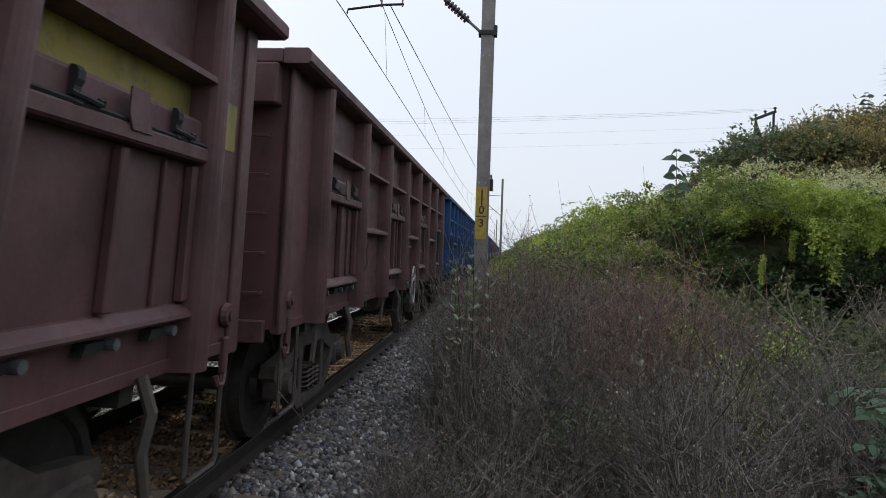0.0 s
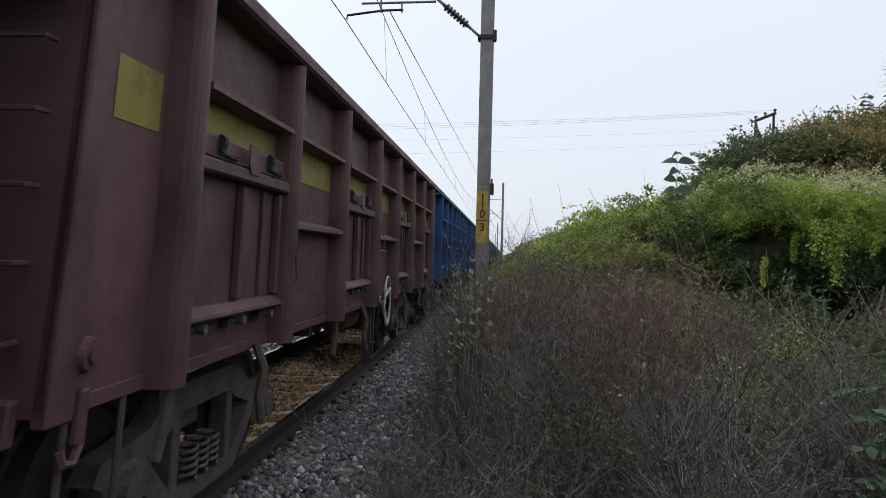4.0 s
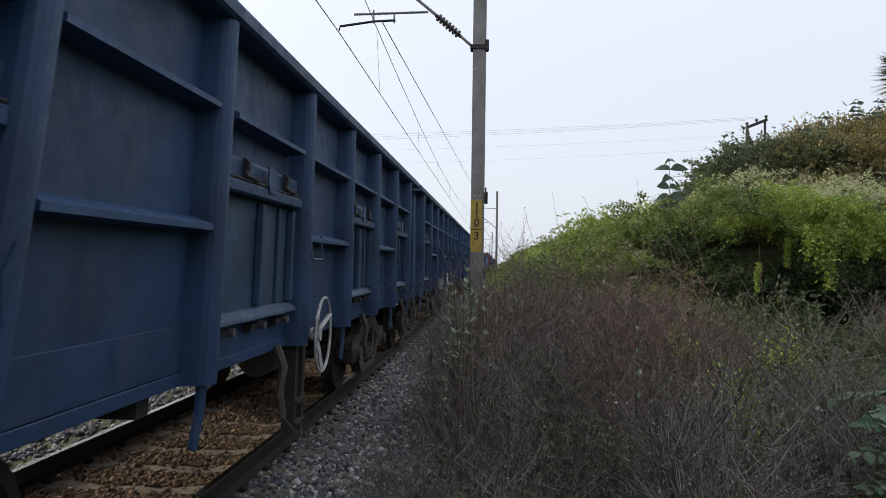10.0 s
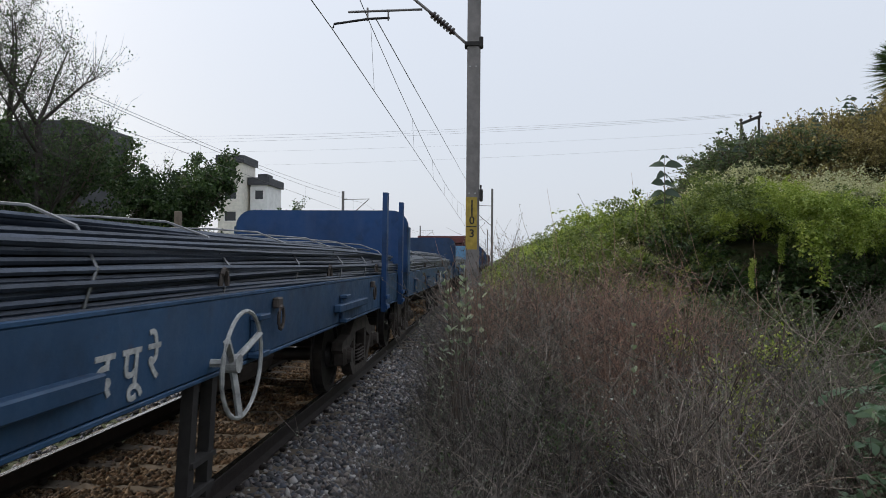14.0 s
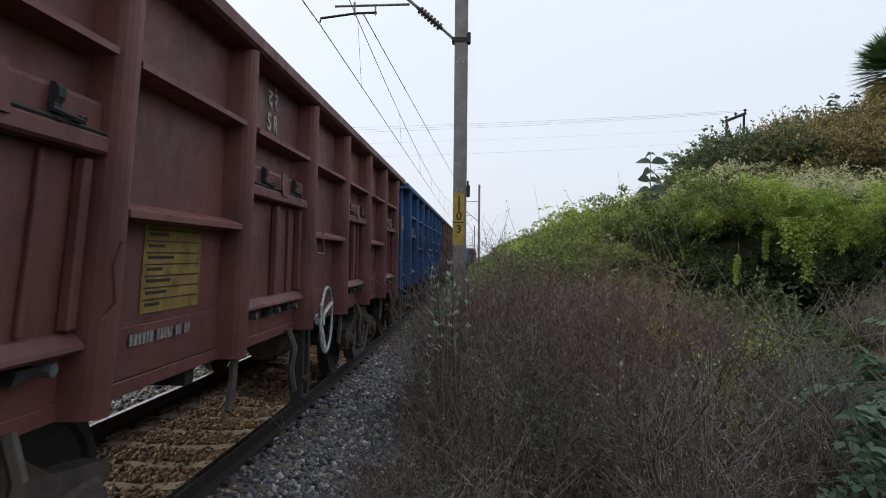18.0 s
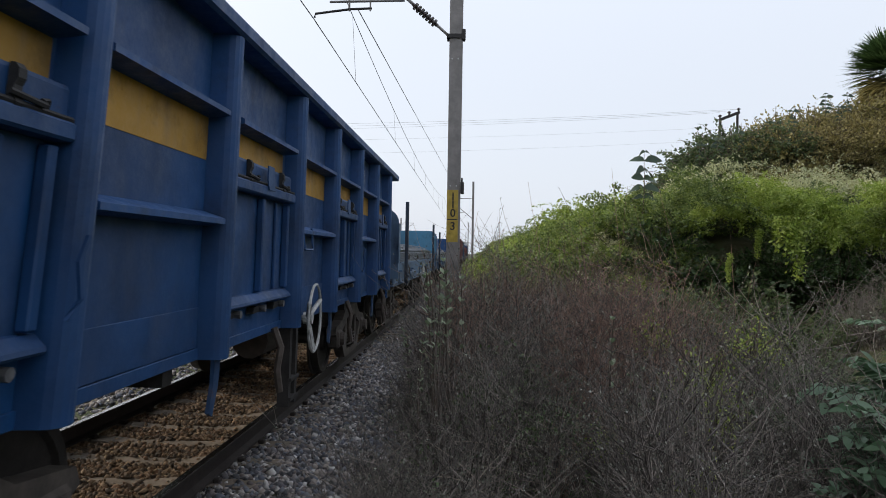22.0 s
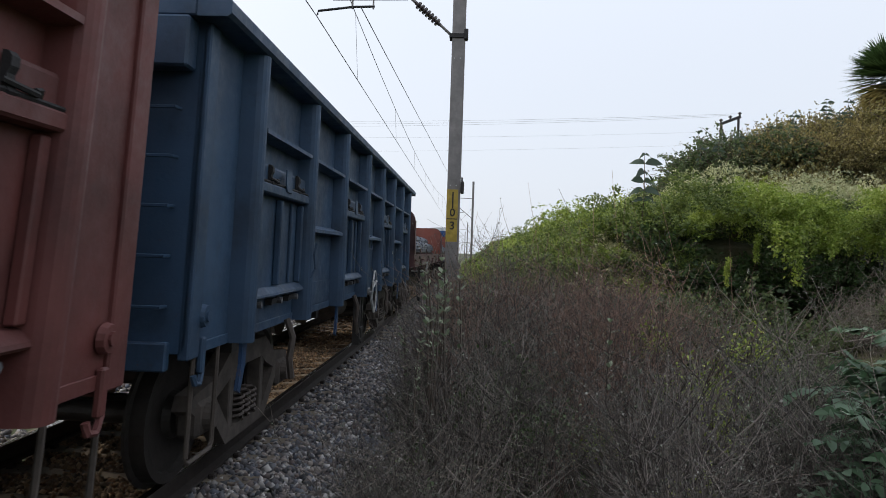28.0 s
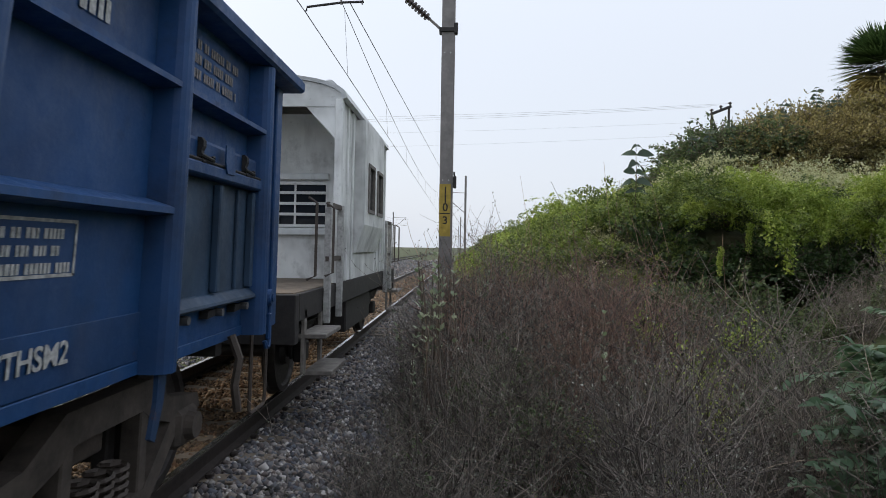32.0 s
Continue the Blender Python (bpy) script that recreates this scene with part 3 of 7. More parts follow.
def build_handwheel(bm):
    r = 0.3
    tube(bm, [(0, r * math.cos(a), r * math.sin(a)) for a in (2 * math.pi * i / 26 for i in range(26))], 0.013, 6, True)
    for a in (0.5, 2.6, 4.7):
        tube(bm, [(-0.06, 0.02 * math.cos(a), 0.02 * math.sin(a)), (-0.03, 0.15 * math.cos(a), 0.15 * math.sin(a)), (0, r * math.cos(a), r * math.sin(a))], 0.022, 5)
    disc(bm, (0, 0), 0.055, -0.1, -0.02, 10)
    tube(bm, [(-0.5, 0, 0), (-0.08, 0, 0)], 0.025, 6)


def build_bars(bm, rows, width, pitch, h, seed):
    """Unreadable lettering as narrow bars in words and rows."""
    rng = random.Random(seed)
    for r in range(rows):
        y = -width / 2
        end = width / 2 * rng.uniform(0.55, 1.0)
        while y < end - 0.02:
            for k in range(rng.randrange(2, 7)):
                w = h * rng.uniform(0.35, 0.6)
                if y + w < end:
                    box(bm, 0, 0.003, y, y + w, -r * pitch - h, -r * pitch)
                y += w + h * 0.22
            y += h * 0.6


def build_rules(bm, rows, width, pitch):
    """Thin ruled lines of a notice, with short runs of print between them."""
    rng = random.Random(rows)
    for r in range(rows):
        box(bm, 0, 0.003, -width / 2, width / 2, -r * pitch - 0.006, -r * pitch)
        box(bm, 0, 0.003, -width / 2 + 0.02, -width / 2 + width * rng.uniform(0.25, 0.6), -r * pitch - 0.035, -r * pitch - 0.02)


def build_coupler(bm):
    box(bm, -0.11, 0.11, 0, 0.5, 0.93, 1.13, 0.03)
    box(bm, -0.19, 0.19, 0.28, 0.47, 0.9, 1.17, 0.05)


def build_hose(bm):
    tube(bm, [(0, 0, 0.95), (0, 0.12, 0.78), (0, 0.26, 0.6), (0, 0.4, 0.62)], 0.025, 6)


def build_step(bm):
    """Bent rod footstep hung under a corner."""
    tube(bm, [(0, -0.2, 1.1), (0, -0.2, 0.48), (0, -0.17, 0.44), (0, 0.17, 0.44), (0, 0.2, 0.48), (0, 0.2, 1.1)], 0.016, 6)


def under_parts(w, half, bc, wide_tank=False):
    """What both kinds of wagon carry below the floor."""
    def sill(bm):
        box(bm, -0.25, 0.25, -half, half, 0.86, 1.15)
    part("centre_sill", mesh(("centre_sill", half), DARK, sill), w)

    def bearer(bm):
        box(bm, -1.35, 1.35, -0.06, 0.06, 0.98, 1.158)
    for i in range(5):
        part("cross_bearer", mesh("cross_bearer", DARK, bearer), w, (0, (i - 2) * half / 2.4, 0))
    for y in (-bc, bc):
        add_bogie(w, y, None)
    for s in (-1, 1):
        part("coupler", mesh("coupler", UNDER, build_coupler), w, (0, s * half, 0), turn=(0, 0, 0 if s > 0 else 180))
        part("brake_hose", mesh("brake_hose", DARK, build_hose), w, (0.35 * s, s * half, 0), turn=(0, 0, 0 if s > 0 else 180))

    def cyl(bm):
        tube(bm, [(-0.75, -0.9, 0.78), (-0.75, -0.4, 0.78)], 0.17, 12)
        tube(bm, [(-0.75, -0.4, 0.78), (0.0, 1.6, 0.8)], 0.03, 6)
        tube(bm, [(0.2, -2.6, 0.78), (0.2, 2.6, 0.82)], 0.025, 6)
    part("brake_cylinder", mesh("brake_cylinder", DARK, cyl), w)

    def tank(bm):
        tube(bm, [(0.7, 0.7, 0.8), (0.7, 0.75, 0.8), (0.7, 1.55, 0.8), (0.7, 1.6, 0.8)], 0.2, 14)

    def big_tank(bm):
        # two dished shells under a flanged bracket plate
        for y0, y1, r in ((-1.37, -0.87, 0.215), (-0.85, -0.35, 0.2)):
            for a, b, k in ((y0, y0 + 0.05, 0.82), (y0 + 0.05, y1 - 0.05, 1.0), (y1 - 0.05, y1, 0.82)):
                tube(bm, [(1.1, a, 0.8), (1.1, b, 0.8)], r * k, 18)
        box(bm, 0.82, 1.4, -1.25, -0.3, 1.005, 1.02)
        box(bm, 1.375, 1.4, -1.25, -0.3, 1.02, 1.12)
    part("air_reservoir", mesh("wide_reservoir", TANK, big_tank) if wide_tank else mesh("air_reservoir", UNDER, tank), w)


LATCH = plain("dusty_grey_steel", (0.065, 0.065, 0.07), 0.7, 0, 0.5, 16)
GREASE = plain("greasy_black_steel", (0.016, 0.015, 0.016), 0.8, 0.0, 0.5, 20)


def gondola(scheme):
    """High-sided open wagon with four side doors a side."""
    colour = scheme["paint"]
    cname = scheme["colour"]
    load = scheme.get("load")
    w = tagged(new("open_wagon"), scheme["label"], "wagon", "wagons of the freight train")
    c = colour

    def floor(bm):
        box(bm, -1.4, 1.4, -HALF + 0.022, HALF - 0.02, 1.16, 1.24)
    part("floor", mesh("floor", DARK, floor), w)
    for s in (-1, 1):
        def sheet(bm, s=s):
            a, b = sorted((s * 1.405, s * 1.425))
            box(bm, a, b, -HALF, HALF, 1.14, 3.18)
        part("side_sheet", mesh(("side_sheet", s), c, sheet), w)

        def lip(bm, s=s):
            pts = [(s * u, z) for u, z in ((1.4, 3.16), (1.59, 3.16), (1.615, 3.18), (1.615, 3.25), (1.59, 3.28), (1.4, 3.28))]
            prism(bm, pts, "y", -LIP, LIP)
        part("top_coping", mesh(("top_coping", s), c, lip), w)

        def sill(bm, s=s):
            a, b = sorted((s * 1.426, s * 1.44))
            box(bm, a, b, -HALF, HALF, 1.1, 1.17, 0.004)
        part("side_sill", mesh(("side_sill", s), c, sill), w)

        def post(bm, s=s):
            pts = [(s * u, y) for u, y in ((1.426, -0.092), (1.53, -0.078), (1.565, -0.066), (1.585, -0.045), (1.594, -0.016), (1.594, 0.016), (1.585, 0.045), (1.565, 0.066), (1.53, 0.078), (1.426, 0.092))]
            prism(bm, pts, "z", 1.1, 3.157)
        pm = mesh(("side_post", s), c, post)
        for y in POSTS:
            part("side_post", pm, w, (0, y, 0))

        def rib(bm, s=s):
            pts = [(s * u, z) for u, z in ((1.426, -0.045), (1.52, -0.038), (1.57, -0.032), (1.57, 0.0), (1.55, 0.01), (1.426, 0.05))]
            prism(bm, pts, "y", -0.72, 0.72)
        rm = mesh(("stiffener", s), c, rib)
        for i in range(7):
            y = (POSTS[i] + POSTS[i + 1]) / 2
            part("stiffener", rm, w, (0, y, 2.652))
            if i % 2:
                part("stiffener", rm, w, (0, y, 1.965))

                def seam(bm, s=s):
                    box(bm, *sorted((s * 1.426, s * 1.436)), -0.71, 0.71, 1.175, 1.42, 0.003)
                part("lower_plate", mesh(("lower_plate", s), c, seam), w, (0, y, 0))
        for y in (-HALF + 0.06, HALF - 0.1):
            def corner(bm, s=s):
                a, b = sorted((s * 1.38, s * 1.452))
                box(bm, a, b, -0.06, 0.102, 1.08, 3.157, 0.01)
            part("corner_post", mesh(("corner_post", s), c, corner), w, (0, y, 0))
        if s > 0:
            def casting(bm):
                disc(bm, (0, 1.33), 0.075, 1.44, 1.475, 14, 0.065)
                disc(bm, (0, 1.33), 0.035, 1.476, 1.49, 10)

            def hook(bm):
                box(bm, 1.43, 1.47, -0.03, 0.03, 0.98, 1.2, 0.01)
                tube(bm, [(1.45, 0.02, 0.99), (1.46, -0.03, 0.92), (1.46, -0.09, 0.93), (1.45, -0.1, 0.98)], 0.02, 6)
            for y in (-HALF + 0.2, HALF - 0.2):
                part("corner_casting", mesh("corner_casting", c, casting), w, (0, y, 0))
                part("tow_hook", mesh("tow_hook", c, hook), w, (0, y, 0))
        # doors
        for i in (0, 2, 4, 6):
            y = (POSTS[i] + POSTS[i + 1]) / 2
            dm = scheme.get("door_paint", {}).get(i, c)
            if i in scheme.get("blank_doors", ()):
                def plate(bm, s=s):
                    a, b = sorted((s * 1.427, s * 1.45))
                    box(bm, a, b, -0.74, 0.74, 1.2, 2.24, 0.005)
                door = part("welded_plate", mesh(("welded_plate", s), dm, plate), w, (0, y, -0.03))
            else:
                def leafd(bm, s=s):
                    a, b = sorted((s * 1.427, s * 1.455))
                    box(bm, a, b, -0.7, 0.7, 1.42, 2.22, 0.004)
                door = part("door", mesh(("door", s), dm, leafd), w, (0, y, -0.035))

                def ledge(bm):
                    prism(bm, [(1.456, 1.405), (1.525, 1.41), (1.535, 1.422), (1.53, 1.44), (1.48, 1.485), (1.456, 1.49)], "y", -0.74, 0.74)
                if s > 0:
                    part("door_ledge", mesh("door_ledge", dm, ledge), door)

                def drib(bm, s=s):
                    box(bm, *sorted((s * 1.456, s * 1.51)), -0.03, 0.03, 1.497, 2.2, 0.008)
                for u in (-0.68, 0.0, 0.68) if s > 0 else ():
                    part("door_rib", mesh(("door_rib", s), dm, drib), door, (0, u, 0))

                def fine_rib(bm):
                    box(bm, 1.456, 1.48, -0.014, 0.014, 1.497, 2.2, 0.005)
                if s > 0:
                    part("door_rib", mesh("fine_door_rib", dm, fine_rib), door, (0, 0.42, 0))

                def latch(bm, s=s):
                    tube(bm, [(s * 1.47, 0.02, 1.366), (s * 1.5, 0.02, 1.366), (s * 1.525, 0.02, 1.366)], 0.027, 8)

                def link(bm, s=s):
                    prism(bm, [(-0.15, 1.335), (-0.01, 1.345), (-0.01, 1.385), (-0.13, 1.385)], "x", *sorted((s * 1.43, s * 1.485)))
                for u in (-0.5, 0.05, 0.55) if s > 0 else ():
                    part("latch", mesh(("latch", s), LATCH, latch), door, (0, u, 0))
                    part("latch_link", mesh(("latch_link", s), GREASE, link), door, (0, u, 0))

            if i in scheme.get("blank_doors", ()):
                def stubs(bm, s=s):
                    box(bm, *sorted((s * 1.451, s * 1.51)), -0.55, 0.5, 2.2, 2.36, 0.015)
                    for u in (-0.4, -0.25, 0.3, 0.42):
                        box(bm, *sorted((s * 1.511, s * 1.54)), u, u + 0.03, 2.2, 2.3, 0.008)
                part("hinge_stub", mesh(("hinge_stub", s), c, stubs), door)
                continue

            def hinge(bm, s=s):
                box(bm, *sorted((s * 1.427, s * 1.545)), -0.76, 0.76, 2.22, 2.3, 0.012)
                prism(bm, [(s * u, z) for u, z in ((1.427, 2.3), (1.5, 2.3), (1.5, 2.43), (1.49, 2.45), (1.427, 2.45))], "y", -0.75, 0.75)

            def lugs(bm):
                # a greased rod with two hooked lugs and their keeper blocks
                tube(bm, [(1.528, -0.72, 2.312), (1.528, 0.0, 2.31), (1.528, 0.74, 2.308), (1.52, 0.76, 2.26)], 0.012, 6)
                for u in (-0.42, 0.4):
                    prism(bm, [(1.502, 2.29), (1.53, 2.285), (1.545, 2.305), (1.53, 2.335), (1.528, 2.37), (1.54, 2.395), (1.538, 2.43), (1.522, 2.45), (1.502, 2.452)], "y", u - 0.024, u + 0.024)
                    tube(bm, [(1.54, u - 0.06, 2.34), (1.545, u + 0.14, 2.325)], 0.012, 6)
                    tube(bm, [(1.52, u + 0.12, 2.3), (1.54, u + 0.13, 2.34), (1.53, u + 0.17, 2.35), (1.52, u + 0.18, 2.3)], 0.014, 5)

            def tab(bm, s=s):
                prism(bm, [(y1, z) for y1, z in ((-0.09, 2.45), (0.06, 2.45), (0.06, 2.38), (0.11, 2.27), (-0.05, 2.27), (-0.09, 2.34))], "x", *sorted((s * 1.546, s * 1.556)))
            if s > 0:
                part("hinge_rod", mesh("hinge_rod", GREASE, lugs), door, label="dark greasy hinge rod with lugs")
            if s > 0:
                part("catch_plate", mesh("catch_plate", c, tab), door)
            if s > 0:
                part("hinge_bar", mesh("hinge_bar", c, hinge), door)
        # hanging rods and brackets below the sill

        def rod(bm, s=s):
            tube(bm, [(s * 1.48, 0, 1.14), (s * 1.54, 0.01, 0.98), (s * 1.52, -0.01, 0.8), (s * 1.54, 0.02, 0.62)], 0.03, 6)

        def stop(bm, s=s):
            prism(bm, [(0.05, 1.13), (-0.05, 1.13), (-0.05, 0.95), (-0.1, 0.78), (-0.04, 0.75), (0.03, 0.93)], "x", *sorted((s * 1.5, s * 1.525)))
        for k in (0, 2, 4, 6) if s > 0 else ():
            part("door_stop", mesh(("door_stop", s), BLUE_DARK if "blue" in cname else UNDER, stop), w, (0, POSTS[k] + 0.02, 0))
        if scheme.get("rods", True) and s > 0:
            for y in [POSTS[k] - 0.42 for k in (1, 3, 5, 7)]:
                part("hanging_rod", mesh(("hanging_rod", s), UNDER, rod), w, (0, y, 0))
        for y in (-HALF + 0.35, HALF - 0.35):
            part("footstep", mesh("footstep", UNDER, build_step), w, (s * 1.42, y, 0))

        def tie(bm, s=s):
            tube(bm, [(s * 1.6, -0.01, 1.5), (s * 1.63, 0.02, 1.58), (s * 1.62, 0, 1.72), (s * 1.63, 0.03, 1.82)], 0.012, 5)
        for y in (POSTS[1] - 0.1, POSTS[5]) if s > 0 else ():
            part("lashing_hook", mesh(("lashing_hook", s), c, tie), w, (0, y, 0))
    for s in (-1, 1):
        def end(bm, s=s):
            box(bm, -1.4, 1.4, *sorted((s * HALF, s * (HALF - 0.02))), 1.12, 3.16)
            for x in (-0.95, -0.32, 0.32, 0.95):
                box(bm, x - 0.05, x + 0.05, *sorted((s * (HALF + 0.001), s * (HALF + 0.05))), 1.2, 2.83, 0.008)
            box(bm, -1.34, 1.34, *sorted((s * (HALF + 0.001), s * (HALF + 0.06))), 1.02, 1.19, 0.01)
        e = part("end_wall", mesh(("end_wall", s), c, end), w)

        def beam(bm, s=s):
            box(bm, -1.37, 1.37, *sorted((s * (HALF + 0.001), s * (HALF + 0.16))), 2.84, 3.16, 0.015)
        part("end_beam", mesh(("end_beam", s), scheme.get("beam", c), beam), e)

        def elip(bm, s=s):
            box(bm, -1.398, 1.398, *sorted((s * (HALF - 0.1), s * LIP)), 3.165, 3.278, 0.01)
        part("end_coping", mesh(("end_coping", s), c, elip), e)

        def ladder(bm, s=s):
            for z in (1.4, 1.7, 2.0, 2.3, 2.6):
                tube(bm, [(s * -1.3, s * (HALF + 0.02), z), (s * -1.3, s * (HALF + 0.1), z), (s * -1.02, s * (HALF + 0.1), z), (s * -1.02, s * (HALF + 0.02), z)], 0.012, 5)
        part("ladder", mesh(("ladder", s), c, ladder), e)
    y = POSTS[3] + 0.16
    wheel_mat = scheme.get("wheel", PALE)
    part("handbrake_wheel", mesh("handbrake_wheel", wheel_mat, build_handwheel), w, (1.68, y, 1.17), "spoked handbrake wheel", turn=(0, 0, 3))

    def legs(bm):
        for u in (-0.11, 0.09):
            box(bm, 1.4, 1.5, y + u - 0.035, y + u + 0.035, 0.4, 1.12)
        for z in (0.45, 0.62):
            box(bm, 1.42, 1.52, y - 0.14, y + 0.12, z, z + 0.03)
    part("handbrake_step", mesh("handbrake_step", DARK, legs), w)

    def grab(bm):
        tube(bm, [(1.55, y - 0.02, 1.99), (1.57, y - 0.02, 1.8), (1.57, y + 0.01, 1.785), (1.57, y + 0.27, 1.785), (1.57, y + 0.3, 1.8), (1.55, y + 0.3, 1.99)], 0.012, 5)
    part("grab_rail", mesh("grab_rail", c, grab), w)
    under_parts(w, HALF, 4.4)
    # painted bands between the posts
    band = scheme.get("band")
    if band:
        def strip(bm):
            box(bm, 1.426, 1.429, -0.715, 0.715, 2.335, 2.605)
        for i in range(7):
            part("painted_band", mesh("painted_band", band, strip), w, (0, (POSTS[i] + POSTS[i + 1]) / 2, 0), "weathered yellow band")

        def endband(bm):
            box(bm, 1.426, 1.429, -0.2, 0.2, 2.33, 2.62)
        for yy in (-HALF + 0.42, HALF - 0.42):
            part("painted_band", mesh("end_band", band, endband), w, (0, yy, 0), "weathered yellow band")
    for kind, panel, z, arg in scheme.get("marks", ()):
        yy = float(np.interp(panel, range(7), BAYS))
        bay = round(panel)
        out = 0.0
        if bay % 2 == 0 and 1.2 < z < 2.24:
            out = 0.026 if bay in scheme.get("blank_doors", ()) else 0.031
        elif bay % 2 and z < 1.45:
            out = 0.012
        if kind == "text":
            txt, size = arg
            words("lettering", txt, size, LETTER, w, Matrix.Translation((1.432 + out, yy, z)) @ SIDE, "white stencilled lettering")
        elif kind == "bars":
            rows, width, h = arg
            part("lettering", mesh(("lettering", rows, width, h), FAINT if h < 0.1 else LETTER, lambda bm: build_bars(bm, rows, width, h * 1.6, h, int(panel * 10 + rows))), w, (1.432 + out, yy, z), "rows of white stencilled marks")
        elif kind == "plate":
            width, h = arg[:2]

            def pl(bm):
                box(bm, 1.426, 1.431, -width / 2, width / 2, -h / 2, h / 2)
            p = part("notice", mesh(("notice", width, h), NOTICE_YELLOW, pl), w, (out, yy, z), "yellow painted notice")
            part("notice_lines", mesh(("notice_lines", width, h), BLACK, lambda bm: build_rules(bm, max(3, int(h / 0.065)), width * 0.92, 0.06)), p, (1.432, 0, h / 2 - 0.03), "rows of small dark print")
        elif kind == "block":
            def bl(bm):
                prism(bm, [(1.427, -0.05), (1.48, -0.05), (1.5, -0.02), (1.46, 0.05), (1.427, 0.055)], "y", -0.06, 0.06)
            part("bracket_block", mesh("bracket_block", arg, bl), w, (out, yy - 0.2, z))
        elif kind == "frame":
            width, h = arg

            def outline(bm):
                for a, b, e, f in ((-width / 2, width / 2, h / 2 - 0.014, h / 2), (-width / 2, width / 2, -h / 2, -h / 2 + 0.014), (-width / 2, -width / 2 + 0.014, -h / 2, h / 2), (width / 2 - 0.014, width / 2, -h / 2, h / 2)):
                    box(bm, 1.426, 1.4295, a, b, e, f)
            p = part("painted_frame", mesh(("painted_frame", width, h), LETTER, outline), w, (out, yy, z), "white painted frame")
            tagged(part("lettering", mesh(("framed_lettering", width, h), LETTER, lambda bm: build_bars(bm, max(2, int(h / 0.075)), width * 0.92, 0.07, 0.042, 5)), p, (1.427, 0, h / 2 - 0.04), "rows of white stencilled marks"), kind="stuff")
        elif kind == "torn":
            def torn(bm):
                g = random.Random(3)
                n = 7
                vs = [[bm.verts.new((1.5 + 0.06 * g.random() + 0.02 * i, -0.17 + 0.34 * i / n + 0.02 * g.random(), -0.13 + 0.26 * j / n + 0.03 * g.random() - 0.012 * i)) for j in range(n + 1)] for i in range(n + 1)]
                for i in range(n):
                    for j in range(n):
                        bm.faces.new((vs[i][j], vs[i + 1][j], vs[i + 1][j + 1], vs[i][j + 1]))
            part("torn_plate", mesh("torn_plate", STRAP, torn), w, (0, yy, z), "crumpled bare metal plate torn from the side")
    if load:
        def heap(bm):
            k, n = 40, 14
            rng = random.Random(load)
            vs = []
            for i in range(k + 1):
                for j in range(n + 1):
                    x = -1.4 + 2.8 * j / n
                    y = -5.6 + 11.2 * i / k
                    e = max(0.0, 1 - (x / 1.42) ** 2) * min(1, (5.7 - abs(y)) / 1.2)
                    z = 2.95 + e * (0.58 + 0.3 * noise.noise((x * 0.8, y * 0.35, load)) + 0.12 * rng.random())
                    vs.append(bm.verts.new((x, y, z)))
            for i in range(k):
                for j in range(n):
                    a = i * (n + 1) + j
                    bm.faces.new((vs[a], vs[a + 1], vs[a + n + 2], vs[a + n + 1]))
        part("covered_load", mesh(("covered_load", load), TARP, heap), w, label="dark tarpaulin-covered heap")
    return w


TARP = plain("dark_tarpaulin", (0.05, 0.055, 0.065), 0.6, 0, 0.4, 5, 0.8)


def build_ring(bm):
    box(bm, 0, 0.05, -0.06, 0.06, 0.02, 0.1, 0.012)
    tube(bm, [(0.055, 0.055 * math.cos(a), -0.05 + 0.085 * math.sin(a)) for a in (2 * math.pi * i / 12 for i in range(12))], 0.014, 5, True)


def build_eye(bm):
    tube(bm, [(0, 0.05 * math.cos(a), 0.05 + 0.1 * math.sin(a)) for a in (math.pi * i / 8 for i in range(9))], 0.016, 5)


FL_HALF = 6.95


